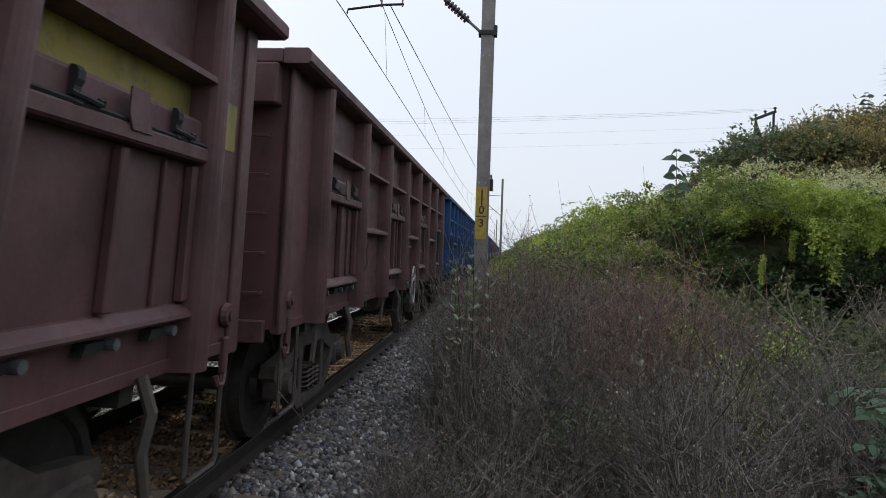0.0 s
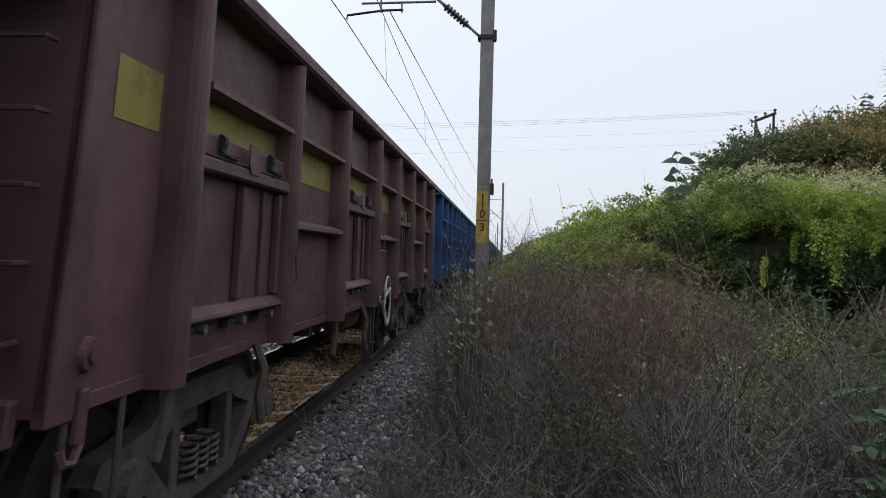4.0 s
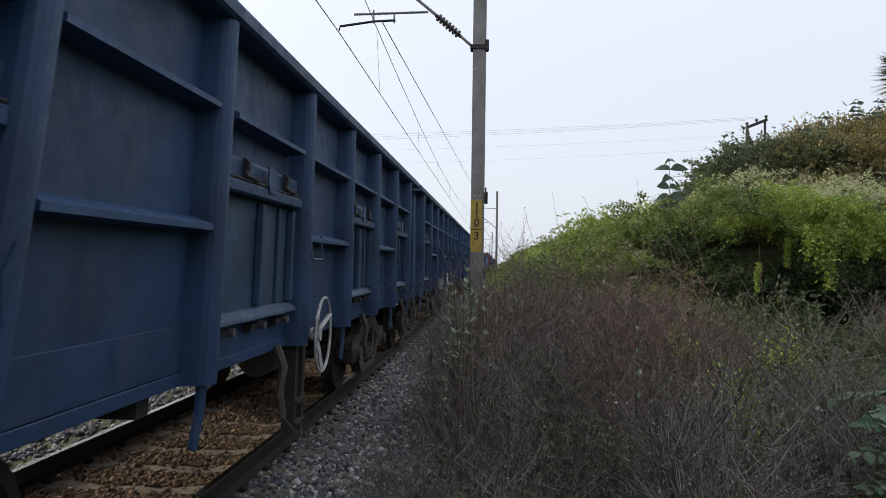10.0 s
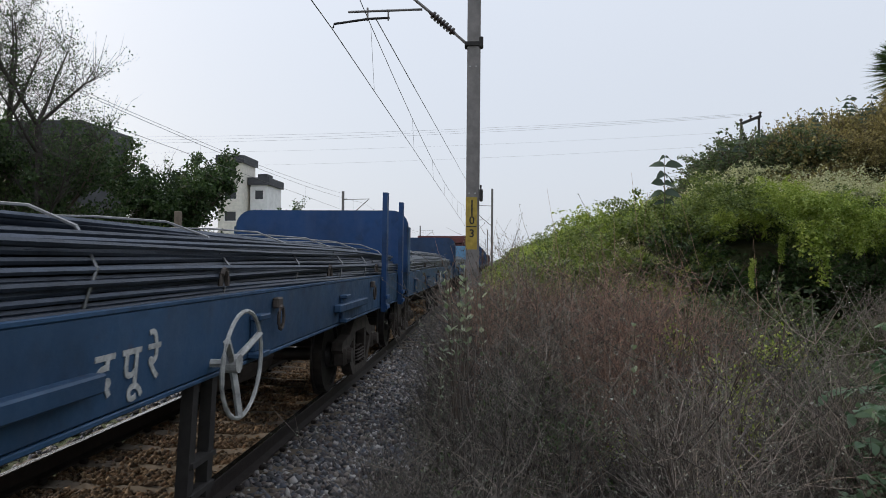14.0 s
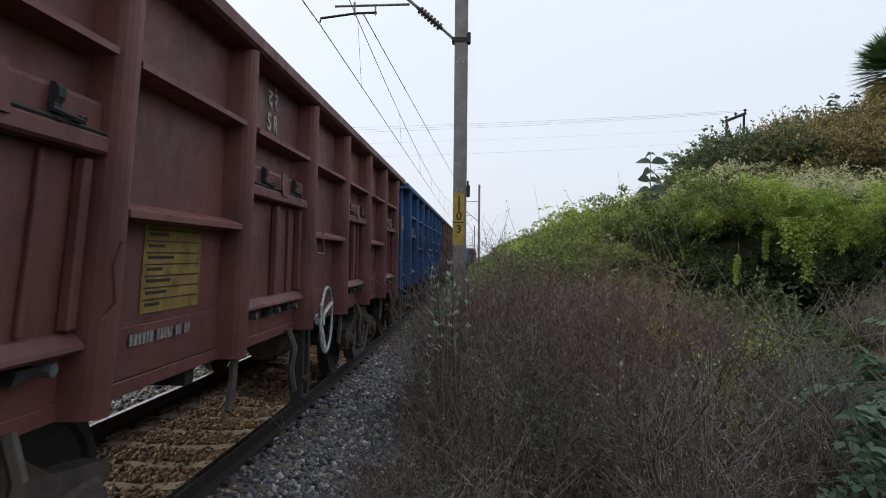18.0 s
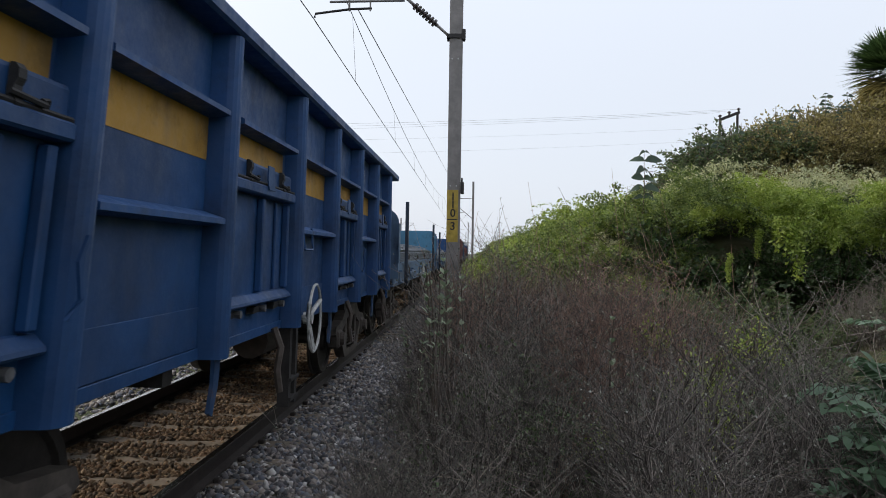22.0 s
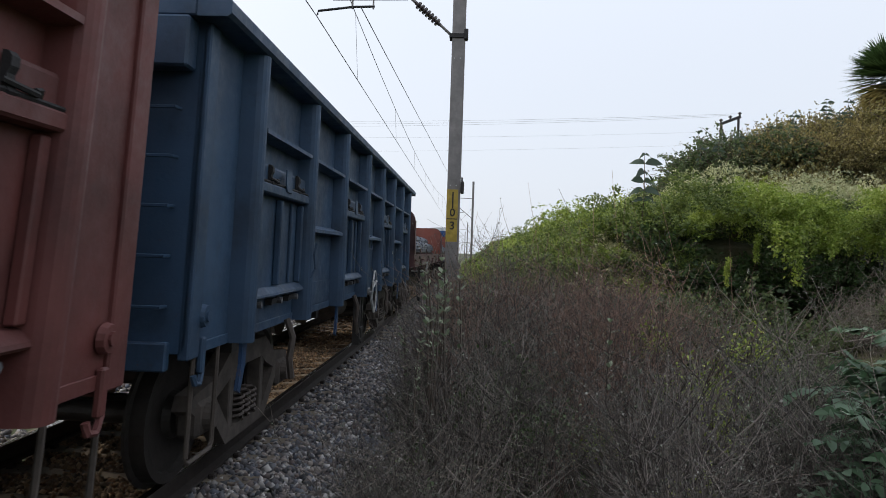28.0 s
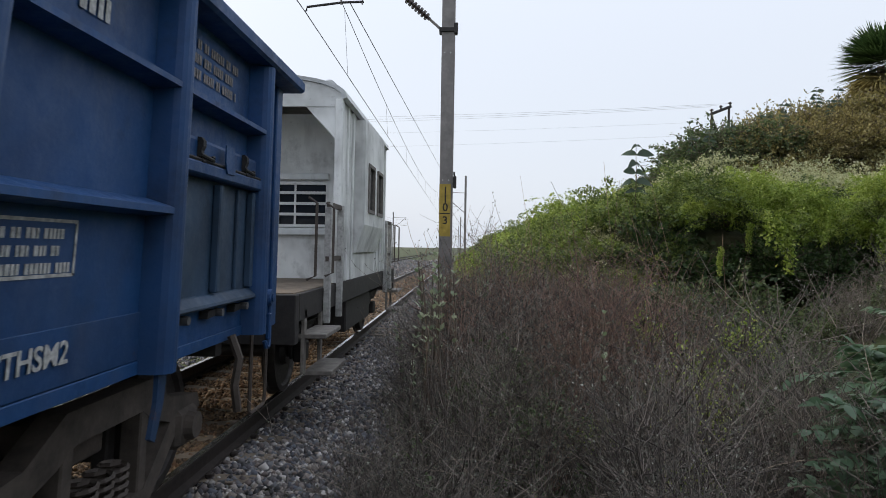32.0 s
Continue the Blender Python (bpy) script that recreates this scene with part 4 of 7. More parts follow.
def flat_wagon(scheme):
    """Flat wagon with end bulkheads, loaded with bundles of reinforcing bars."""
    c, b = scheme["paint"], scheme.get("bulkhead", scheme["paint"])
    w = tagged(new("flat_wagon"), scheme["label"], "wagon", "wagons of the freight train")
    z0, z1 = scheme.get("beam_z", (1.11, 1.53))

    def deck(bm):
        box(bm, -1.42, 1.42, -FL_HALF, FL_HALF, z1 - 0.16, z1 - 0.06)
    part("deck", mesh(("deck", z1), UNDER, deck), w)
    for s in (-1, 1):
        def beam(bm, s=s):
            box(bm, *sorted((s * 1.45, s * 1.49)), -FL_HALF, FL_HALF, z0, z1, 0.006)
        sb = part("side_beam", mesh(("side_beam", s, z0), c, beam), w)

        def fl(bm, s=s):
            box(bm, *sorted((s * 1.38, s * 1.495)), -FL_HALF, FL_HALF, 0, 0.025, 0.005)
        part("flange", mesh(("beam_flange", s), c, fl), sb, (0, 0, z1 + 0.001))
        part("flange", mesh(("beam_flange", s), c, fl), sb, (0, 0, z0 - 0.031))
        ring = mesh("lashing_ring", UNDER, build_ring)
        eye = mesh("lashing_eye", UNDER, build_eye)

        def pocket(bm, s=s):
            box(bm, *sorted((s * 1.492, s * 1.575)), -0.1, 0.1, z1 - 0.17, z1 - 0.13, 0.008)
            box(bm, *sorted((s * 1.492, s * 1.53)), -0.08, 0.08, z1 - 0.379, z1 - 0.171, 0.008)
            box(bm, *sorted((s * 1.492, s * 1.58)), -0.11, 0.11, z1 - 0.42, z1 - 0.38, 0.008)
        for i in range(10):
            y = -6.0 + i * 1.333
            if i % 3 == 1:
                part("lashing_ring", ring, w, (s * 1.492, y + 0.42, z1 - 0.14), turn=(0, 0, 0 if s > 0 else 180))
            if i % 2:
                part("lashing_eye", eye, w, (s * 1.5, y + 0.75, z1 + 0.03))
            if i % 2 == 0:
                part("stake_pocket", mesh(("stake_pocket", s, z1), c, pocket), w, (0, y, 0))

        def ledge(bm, s=s):
            box(bm, *sorted((s * 1.492, s * 1.57)), -0.75, 0.75, z1 - 0.3, z1 - 0.22, 0.01)
        for y in (-3.3, 2.4):
            part("side_ledge", mesh(("side_ledge", s, z1), c, ledge), w, (0, y, 0))
        for y in (-FL_HALF + 0.3, FL_HALF - 0.3):
            part("footstep", mesh("footstep", UNDER, build_step), w, (s * 1.42, y, 0))
    for s in (1,) if scheme.get("open_front") else (-1, 1):
        def bulk(bm, s=s):
            pts = [(-1.58, z1 - 0.3), (1.58, z1 - 0.3)]
            top = scheme.get("bulk_z", 2.66)
            for sx in (1, -1):
                for i in range(7):
                    a = math.pi / 2 * i / 6
                    cx, r = 1.58 - 0.3, 0.3
                    u, v = (math.cos(a), math.sin(a)) if sx > 0 else (-math.sin(a), math.cos(a))
                    pts.append((sx * cx + r * u, top - r + r * v))
            prism(bm, pts, "y", *sorted((s * (FL_HALF - 0.05), s * (FL_HALF + 0.02))))
        bk = part("bulkhead", mesh(("bulkhead", s, z1, scheme.get("bulk_z", 2.66)), c, bulk), w)

        def face(bm, s=s):
            top = scheme.get("bulk_z", 2.66) - 0.012
            pts = [(-1.56, z1 + 0.03), (1.56, z1 + 0.03)]
            for sx in (1, -1):
                for i in range(7):
                    a = math.pi / 2 * i / 6
                    u, v = (math.cos(a), math.sin(a)) if sx > 0 else (-math.sin(a), math.cos(a))
                    pts.append((sx * 1.27 + 0.29 * u, top - 0.29 + 0.29 * v))
            prism(bm, pts, "y", *sorted((s * (FL_HALF - 0.058), s * (FL_HALF - 0.051))))
        part("face_plate", mesh(("bulkhead_face", s, z1, scheme.get("bulk_z", 2.66)), b, face), bk, label="weathered painted face plate")

        def stiff(bm, s=s):
            box(bm, -0.06, 0.06, *sorted((s * (FL_HALF + 0.021), s * (FL_HALF + 0.16))), z1 - 0.3, scheme.get("bulk_z", 2.66) - 0.15, 0.01)
        for x in (-1.2, -0.4, 0.4, 1.2):
            part("bulkhead_post", mesh(("bulkhead_post", s, z1, scheme.get("bulk_z", 2.66)), c, stiff), bk, (x, 0, 0))
        for e in (-1, 1):
            def gusset(bm, s=s, e=e):
                top = scheme.get("bulk_z", 2.66)
                pts = [(s * u, z) for u, z in ((FL_HALF - 0.2, z1 + 0.032), (FL_HALF + 0.14, z1 + 0.032), (FL_HALF + 0.14, top - 0.3), (FL_HALF - 0.07, top - 0.3))]
                prism(bm, pts, "x", *sorted((e * 1.581, e * 1.6)))
            part("bulkhead_gusset", mesh(("bulkhead_gusset", s, e, z1), c, gusset), bk)
    # load
    lift = scheme.get("lift", 0.05)
    seed = scheme["seed"]

    def bolster(bm):
        box(bm, -1.3, 1.3, -0.1, 0.1, z1 + 0.032, z1 + lift, 0.01)
    if lift > 0.06:
        for i in range(6):
            part("bolster", mesh(("bolster", lift, z1), UNDER, bolster), w, (0, -5.6 + i * 2.24, 0))

    def tight(bm, bi=0):
        """A round tied bundle of bars laid side by side."""
        g = random.Random(40 + bi)
        r = 0.024
        for i in range(-4, 5):
            for j in range(-4, 5):
                u, v = r * 2.05 * (i + 0.5 * j), r * 1.78 * j
                if math.hypot(u, v) < 0.19:
                    a, e = -5.9 + g.uniform(-0.05, 0.05), 6.5 + g.uniform(-0.04, 0.04)
                    tube(bm, [(u, a + (e - a) * k / 8, v + 0.19 + 0.01 * math.sin(1.1 * k + bi)) for k in range(9)], r, 6)
        for y in (-4.8, -2.4, 0.0, 2.4, 4.9, 5.95):
            tube(bm, [(0.205 * math.cos(t), y + 0.01 * math.sin(3 * t), 0.19 + 0.205 * math.sin(t)) for t in (2 * math.pi * k / 14 for k in range(14))], 0.008, 4, True)

    def bundle(bm, bi=0):
        rng = random.Random(bi)
        for k in range(76):
            x = -0.28 + 0.56 * ((k * 11) % 76) / 75
            z = 0.15 * ((k * 7) % 5) / 4 + rng.uniform(-0.015, 0.015)
            ph = rng.uniform(0, 6)
            a, e = -6.65 + rng.uniform(-0.12, 0.12), 6.4 + rng.uniform(-0.2, 0.2)
            pts = []
            for i in range(13):
                y = a + (e - a) * i / 12
                pts.append((x + 0.02 * math.sin(0.5 * y + ph), y, z + 0.012 * math.sin(0.6 * y + ph * 2) - 0.00045 * (abs(y) ** 2.6) * 0.5))
            tube(bm, pts, 0.0155, 6)
    rng = random.Random(seed)
    layers = scheme.get("layers", ((5, -0.11), (5, 0.0), (5, 0.1), (4, 0.2)))
    if lift > 0.06:
        for cnt, dz, end in ((6, -0.02, 0.1), (5, 0.23, -0.3)):
            for k in range(cnt):
                bd = part("bar_bundle", mesh(("tight_bundle", k % 2), REBAR, functools.partial(tight, bi=k % 2)), w, ((k - (cnt - 1) / 2) * 0.43, end + rng.uniform(-0.15, 0.15), z1 + lift + dz), "tied round bundle of steel bars")
                tagged(bd, kind="stuff")
        layers = ()
    for cnt, dz in layers:
        for k in range(cnt):
            x = (k - (cnt - 1) / 2) * (0.57 if dz < 0.15 else 0.5) + rng.uniform(-0.04, 0.04)
            bi = rng.randrange(3)
            bd = part("bar_bundle", mesh(("bar_bundle", bi), REBAR, functools.partial(bundle, bi=bi)), w, (x, rng.uniform(-0.2, 0.2), z1 + lift + 0.03 + dz), "bundle of long ribbed steel bars", turn=(0, rng.uniform(-8, 8), rng.uniform(-0.35, 0.35)))
            tagged(bd, kind="stuff")

    def strap(bm):
        tube(bm, [(1.46, 0.0, z1 + 0.03), (1.47, 0.05, z1 + lift + 0.15), (1.3, 0.12, z1 + lift + 0.33), (1.0, 0.18, z1 + lift + 0.43), (0.5, 0.22, z1 + lift + 0.465), (-0.1, 0.2, z1 + lift + 0.47), (-1.0, 0.1, z1 + lift + 0.43), (-1.46, 0.1, z1 + 0.03)], 0.0085, 5)
    for i in range(8 if lift < 0.06 else 0):
        part("binding_strap", mesh(("binding_strap", lift, z1), STRAP, strap), w, (0, -5.6 + 1.55 * i + rng.uniform(-0.3, 0.3), 0), "pale steel binding wire", turn=(0, 0, rng.uniform(-12, 5)))
    for y, h in scheme.get("stakes", ()):
        def stake(bm, h=h):
            # a flat bar with a lifting hole through its head
            ys, zs = (-0.075, -0.03, 0.03, 0.075), (z1 - 0.5, h - 0.16, h - 0.11, h - 0.05, h)
            vs = [[bm.verts.new((1.5, a, e)) for e in zs] for a in ys]
            fs = [bm.faces.new((vs[i][j], vs[i][j + 1], vs[i + 1][j + 1], vs[i + 1][j])) for i in range(3) for j in range(4) if (i, j) != (1, 2)]
            up = bmesh.ops.extrude_face_region(bm, geom=fs)["geom"]
            bmesh.ops.translate(bm, vec=(0.07, 0, 0), verts=[v for v in up if isinstance(v, bmesh.types.BMVert)])
            bmesh.ops.recalc_face_normals(bm, faces=bm.faces[:])

        def keeper(bm):
            box(bm, 1.571, 1.6, -0.12, 0.12, -0.03, 0.03, 0.006)
        sk = part("stake", mesh(("stake", h), scheme.get("stake_paint", b), stake), w, (0, y, 0), "steel side stake")
        for z in (z1 - 0.43, z1 - 0.29):
            part("keeper", mesh("stake_keeper", scheme.get("stake_paint", b), keeper), sk, (0, 0, z))
    hy = scheme.get("wheel_y", -1.35)
    if scheme.get("wheel", PALE):
        part("handbrake_wheel", mesh("handbrake_wheel", scheme.get("wheel", PALE), build_handwheel), w, (1.68, hy, min(z0 + 0.1, 1.17)), "spoked handbrake wheel")

    def legs(bm):
        for u in (-0.13, 0.12):
            box(bm, 1.4, 1.47, hy + u - 0.035, hy + u + 0.035, 0.25 if lift > 0.06 else 0.4, z0 - 0.03)
        for z in (0.45, 0.62):
            box(bm, 1.41, 1.49, hy - 0.15, hy + 0.15, z, z + 0.03)
    part("handbrake_step", mesh(("flat_step", z0, hy), DARK, legs), w)
    for yy, z, arg in scheme.get("marks", ()):
        if isinstance(arg, str):
            words("lettering", arg, 0.26, LETTER, w, Matrix.Translation((1.494, yy, z)) @ SIDE, "white stencilled lettering")
        else:
            rows, width, h = arg
            part("lettering", mesh(("lettering", rows, width, h), LETTER, lambda bm: build_bars(bm, rows, width, h * 1.5, h, 3)), w, (1.494, yy, z), "rows of white stencilled marks")
    under_parts(w, FL_HALF, 4.9, lift > 0.06)
    return w


def brake_van():
    w = tagged(new("brake_van"), "dirty white guard van with open end platforms at the train's tail", "brake van", "wagons of the freight train")
    c = WHITE_VAN
    L, R, C = 4.5, 2.45, 1.25
    EAVE = 3.74

    def chassis(bm):
        box(bm, -1.35, 1.35, -L, L, 0.98, 1.2, 0.01)
    part("underframe", mesh("van_frame", DARK, chassis), w)
    for s in (-1, 1):
        def head(bm):
            box(bm, -1.42, 1.42, -0.08, 0.08, 0.78, 1.28, 0.01)
        part("headstock", mesh("van_headstock", DARK, head), w, (0, s * L, 0))

        def sole(bm):
            box(bm, -0.03, 0.03, -L + 0.09, L - 0.09, 1.0, 1.28, 0.006)
        part("sole_bar", mesh("van_sole", DARK, sole), w, (s * 1.39, 0, 0))

    def platform(bm):
        box(bm, -1.35, 1.35, -L + 0.09, L - 0.09, 1.202, 1.285)
    part("platform", mesh("van_platform", CONCRETE, platform), w, label="worn plank platform floor")

    def cabin(bm):
        for s in (-1, 1):
            x0, x1 = sorted((s * 1.36, s * 1.4))
            box(bm, x0, x1, -R + 0.09, R - 0.09, 1.287, EAVE)
        for e in (-1, 1):
            a, b = sorted((e * C, e * (C - 0.05)))
            box(bm, -1.359, 0.05, a, b, 1.287, EAVE)
            box(bm, 1.0, 1.359, a, b, 1.287, EAVE)
            box(bm, 0.051, 0.999, a, b, 1.287, 2.05)
            box(bm, 0.051, 0.999, a, b, 2.72, EAVE)
    body = part("cabin", mesh("van_cabin", c, cabin), w, label="rust-streaked white plate cabin")

    def rib(bm):
        box(bm, 1.401, 1.43, -0.035, 0.035, 1.29, EAVE, 0.006)
    for y in (-2.25, -1.8, -1.35, 1.4, 1.9, 2.25):
        part("side_rib", mesh("van_rib", c, rib), body, (0, y, 0))

    def bay(bm):
        # lookout bay, tapering in at its foot, with a window opening
        for a, b in ((-1.1, -0.75), (-0.1, 0.3), (0.95, 1.2)):
            box(bm, 1.52, 1.56, a, b, 2.1, EAVE - 0.05)
        for a, b in ((-0.749, -0.101), (0.301, 0.949)):
            box(bm, 1.52, 1.56, a, b, 2.1, 2.32)
            box(bm, 1.52, 1.56, a, b, 3.05, EAVE - 0.05)
        for y in (-1.1, 1.17):
            prism(bm, [(1.401, 1.72), (1.519, 2.1), (1.519, EAVE - 0.05), (1.401, EAVE - 0.05)], "y", y, y + 0.03)
        prism(bm, [(1.401, 1.68), (1.44, 1.68), (1.56, 2.099), (1.5, 2.099)], "y", -1.1, 1.2)
    bb = part("lookout_bay", mesh("van_bay", c, bay), body, label="grimy bulging lookout bay")
    for y in (-0.425, 0.625):
        def win(bm):
            for a, b, e, f in ((-0.34, 0.34, 2.3, 2.35), (-0.34, 0.34, 3.02, 3.07), (-0.34, -0.29, 2.35, 3.02), (0.29, 0.34, 2.35, 3.02)):
                box(bm, 1.53, 1.585, a, b, e, f)
        part("window_frame", mesh("van_window", TREAD_PLATE, win), bb, (0, y, 0), "grimy window frame")

        def pane(bm):
            box(bm, 1.534, 1.542, -0.29, 0.29, 2.35, 3.02)
        part("pane", mesh("van_pane", GLASS, pane), bb, (0, y, 0), "dark glass")

    def slat(bm):
        box(bm, 0.05, 1.0, -C - 0.03, -C + 0.01, -0.02, 0.02)
    for z in (2.07, 2.24, 2.4, 2.56, 2.7):
        part("louvre", mesh("van_slat", c, slat), body, (0, 0, z))

    def ledge(bm):
        box(bm, 0.0, 1.05, -C - 0.08, -C - 0.001, -0.05, 0.05, 0.01)
    for z in (2.8, 1.98):
        part("window_ledge", mesh("van_ledge", ROOF_VAN, ledge), body, (0, 0, z))

    def mullion(bm):
        box(bm, -0.015, 0.015, -C - 0.035, -C - 0.03, 2.05, 2.72)
    for x in (0.3, 0.55):
        part("window_bar", mesh("van_mullion", c, mullion), body, (x, 0, 0))

    def epane(bm):
        box(bm, 0.051, 0.999, -C + 0.03, -C + 0.04, 2.05, 2.72)
    part("pane", mesh("van_end_pane", GLASS, epane), body, label="dark glass")

    def roof(bm):
        out = [(1.5 * math.cos(a), EAVE + 0.34 * math.sin(a) ** 0.8) for a in (math.pi * i / 16 for i in range(17))]
        inn = [(1.44 * math.cos(a), EAVE - 0.02 + 0.31 * math.sin(a) ** 0.8) for a in (math.pi * i / 16 for i in range(16, -1, -1))]
        prism(bm, out + inn, "y", -R, R)
    r = part("roof", mesh("van_roof", ROOF_VAN, roof), w, label="arched pale grey sheet roof")
    for e in (-1, 1):
        def arch(bm):
            out = [(1.44 * math.cos(a), EAVE - 0.02 + 0.305 * math.sin(a) ** 0.8) for a in (math.pi * i / 16 for i in range(17))]
            prism(bm, [(-1.44, EAVE - 0.12)] + out[::-1] + [(1.44, EAVE - 0.12)], "y", *sorted((e * (R - 0.02), e * (R - 0.06))))
        part("end_arch", mesh(("van_arch", e), c, arch), r)
        for s in (-1, 1):
            def gus(bm):
                prism(bm, [(s * 1.4, EAVE - 0.121), (s * 0.95, EAVE - 0.121), (s * 1.4, EAVE - 0.6)], "y", *sorted((e * (R - 0.03), e * (R - 0.06))))
            part("gusset", mesh(("van_gusset", s, e), c, gus), r)

            def pillar(bm):
                box(bm, -0.05, 0.05, -0.05, 0.05, 1.287, EAVE - 0.02, 0.008)
            part("pillar", mesh("van_pillar", c, pillar), w, (s * 1.4, e * (R - 0.04), 0))

            def railp(bm):
                box(bm, -0.04, 0.04, -0.04, 0.04, 0.86, 2.3, 0.008)
            for k in (1.25, 2.02):
                part("rail_post", mesh("van_rail_post", PALE, railp), w, (s * 1.46, e * (L - k), 0))

            def handrail(bm):
                tube(bm, [(s * 1.46, 0, 1.42), (s * 1.55, 0, 1.46), (s * 1.55, 0, 2.22), (s * 1.46, 0, 2.28)], 0.016, 6)
            for k in (0.18, 1.1):
                part("handrail", mesh(("van_handrail", s), UNDER, handrail), w, (0, e * (L - k), 0), "dark curved handrail")

            def bar(bm):
                box(bm, -0.02, 0.02, *sorted((e * (L - 1.2), e * (R + 0.02))), -0.03, 0.03)
            for z in (2.27, 1.62):
                part("side_rail", mesh(("van_rail", e), UNDER, bar), w, (s * 1.46, 0, z))

            def tread(bm):
                box(bm, -0.15, 0.15, -0.42, 0.42, -0.025, 0.025, 0.008)
            part("footstep", mesh("van_tread", TREAD_PLATE, tread), w, (s * 1.5, e * (L - 0.75), 0.82))
            part("footstep", mesh("van_tread", TREAD_PLATE, tread), w, (s * 1.55, e * (L - 0.85), 0.42))

            def hang(bm):
                box(bm, -0.02, 0.02, -0.05, 0.05, 0.42, 1.1, 0.006)
            for k in (0.38, 1.2):
                part("step_hanger", mesh("van_hanger", TREAD_PLATE, hang), w, (s * 1.4, e * (L - k), 0))

    def vent(bm):
        tube(bm, [(0, -0.22, 0), (0, -0.16, 0.0), (0, 0.16, 0), (0, 0.22, 0)], 0.1, 10)
    for y in (-1.7, 0.1, 1.8):
        part("roof_vent", mesh("van_vent", ROOF_VAN, vent), r, (1.15, y, EAVE + 0.27))
    for e in (-1, 1):
        def erail(bm):
            box(bm, -1.3, 0.55, -0.02, 0.02, -0.035, 0.035)
        for z in (1.75, 2.22):
            part("end_rail", mesh("van_end_rail", c, erail), w, (0, e * (L - 0.06), z))

        def ep(bm):
            box(bm, -0.035, 0.035, -0.035, 0.035, 1.286, 2.26)
        for x in (-1.3, -0.7, -0.1, 0.52):
            part("end_rail_post", mesh("van_end_post", c, ep), w, (x, e * (L - 0.13), 0))

    def stand(bm):
        box(bm, 0.75, 1.0, -L - 0.02, -L + 0.12, 1.287, 2.42, 0.02)
        box(bm, 0.7, 1.05, -L - 0.04, -L + 0.16, 2.42, 2.46, 0.01)
    part("brake_standard", mesh("van_standard", RED_FLAT, stand), w, label="red brake column on the platform")
    for s in (-1, 1):
        part("coupler", mesh("coupler", UNDER, build_coupler), w, (0, s * L, 0), turn=(0, 0, 0 if s > 0 else 180))
    for y in (-3.05, 3.05):
        ob = new("wheelset", mesh("wheelset", WHEEL, build_wheelset))
        ob.parent = w
        ob.matrix_parent_inverse = Matrix.Translation((0, y, 0.5))
        WHEELS.append(ob)
        for s in (-1, 1):
            def guard(bm):
                prism(bm, [(-0.5, 1.0), (0.5, 1.0), (0.16, 0.42), (-0.16, 0.42)], "x", *sorted((s * 1.02, s * 1.05)))
                box(bm, *sorted((s * 1.051, s * 1.18)), -0.15, 0.15, 0.38, 0.62, 0.02)
            part("axle_guard", mesh(("van_guard", s), DARK, guard), w, (0, y, 0))

            def leafspring(bm):
                for k in range(6):
                    box(bm, *sorted((s * 1.06, s * 1.15)), -0.75 + 0.1 * k, 0.75 - 0.1 * k, 0.82 - 0.026 * k, 0.84 - 0.026 * k)
            part("leaf_spring", mesh(("van_spring", s), DARK, leafspring), w, (0, y, 0))

    def boxes(bm):
        box(bm, 0.7, 1.33, -1.2, 1.2, 0.5, 0.97, 0.02)
    part("equipment_box", mesh("van_boxes", DARK, boxes), w)

    def tank(bm):
        tube(bm, [(1.0, 1.6, 0.72), (1.0, 1.65, 0.72), (1.0, 2.35, 0.72), (1.0, 2.4, 0.72)], 0.2, 14)
    part("air_tank", mesh("van_tank", DARK, tank), w)
    return w


# ---- the train, in the order in which it passes ----
def gon(colour, paint_, label, **kw):
    return ("g", dict(colour=colour, paint=paint_, label=label, **kw))


def flt(paint_, label, **kw):
    return ("f", dict(paint=paint_, label=label, **kw))


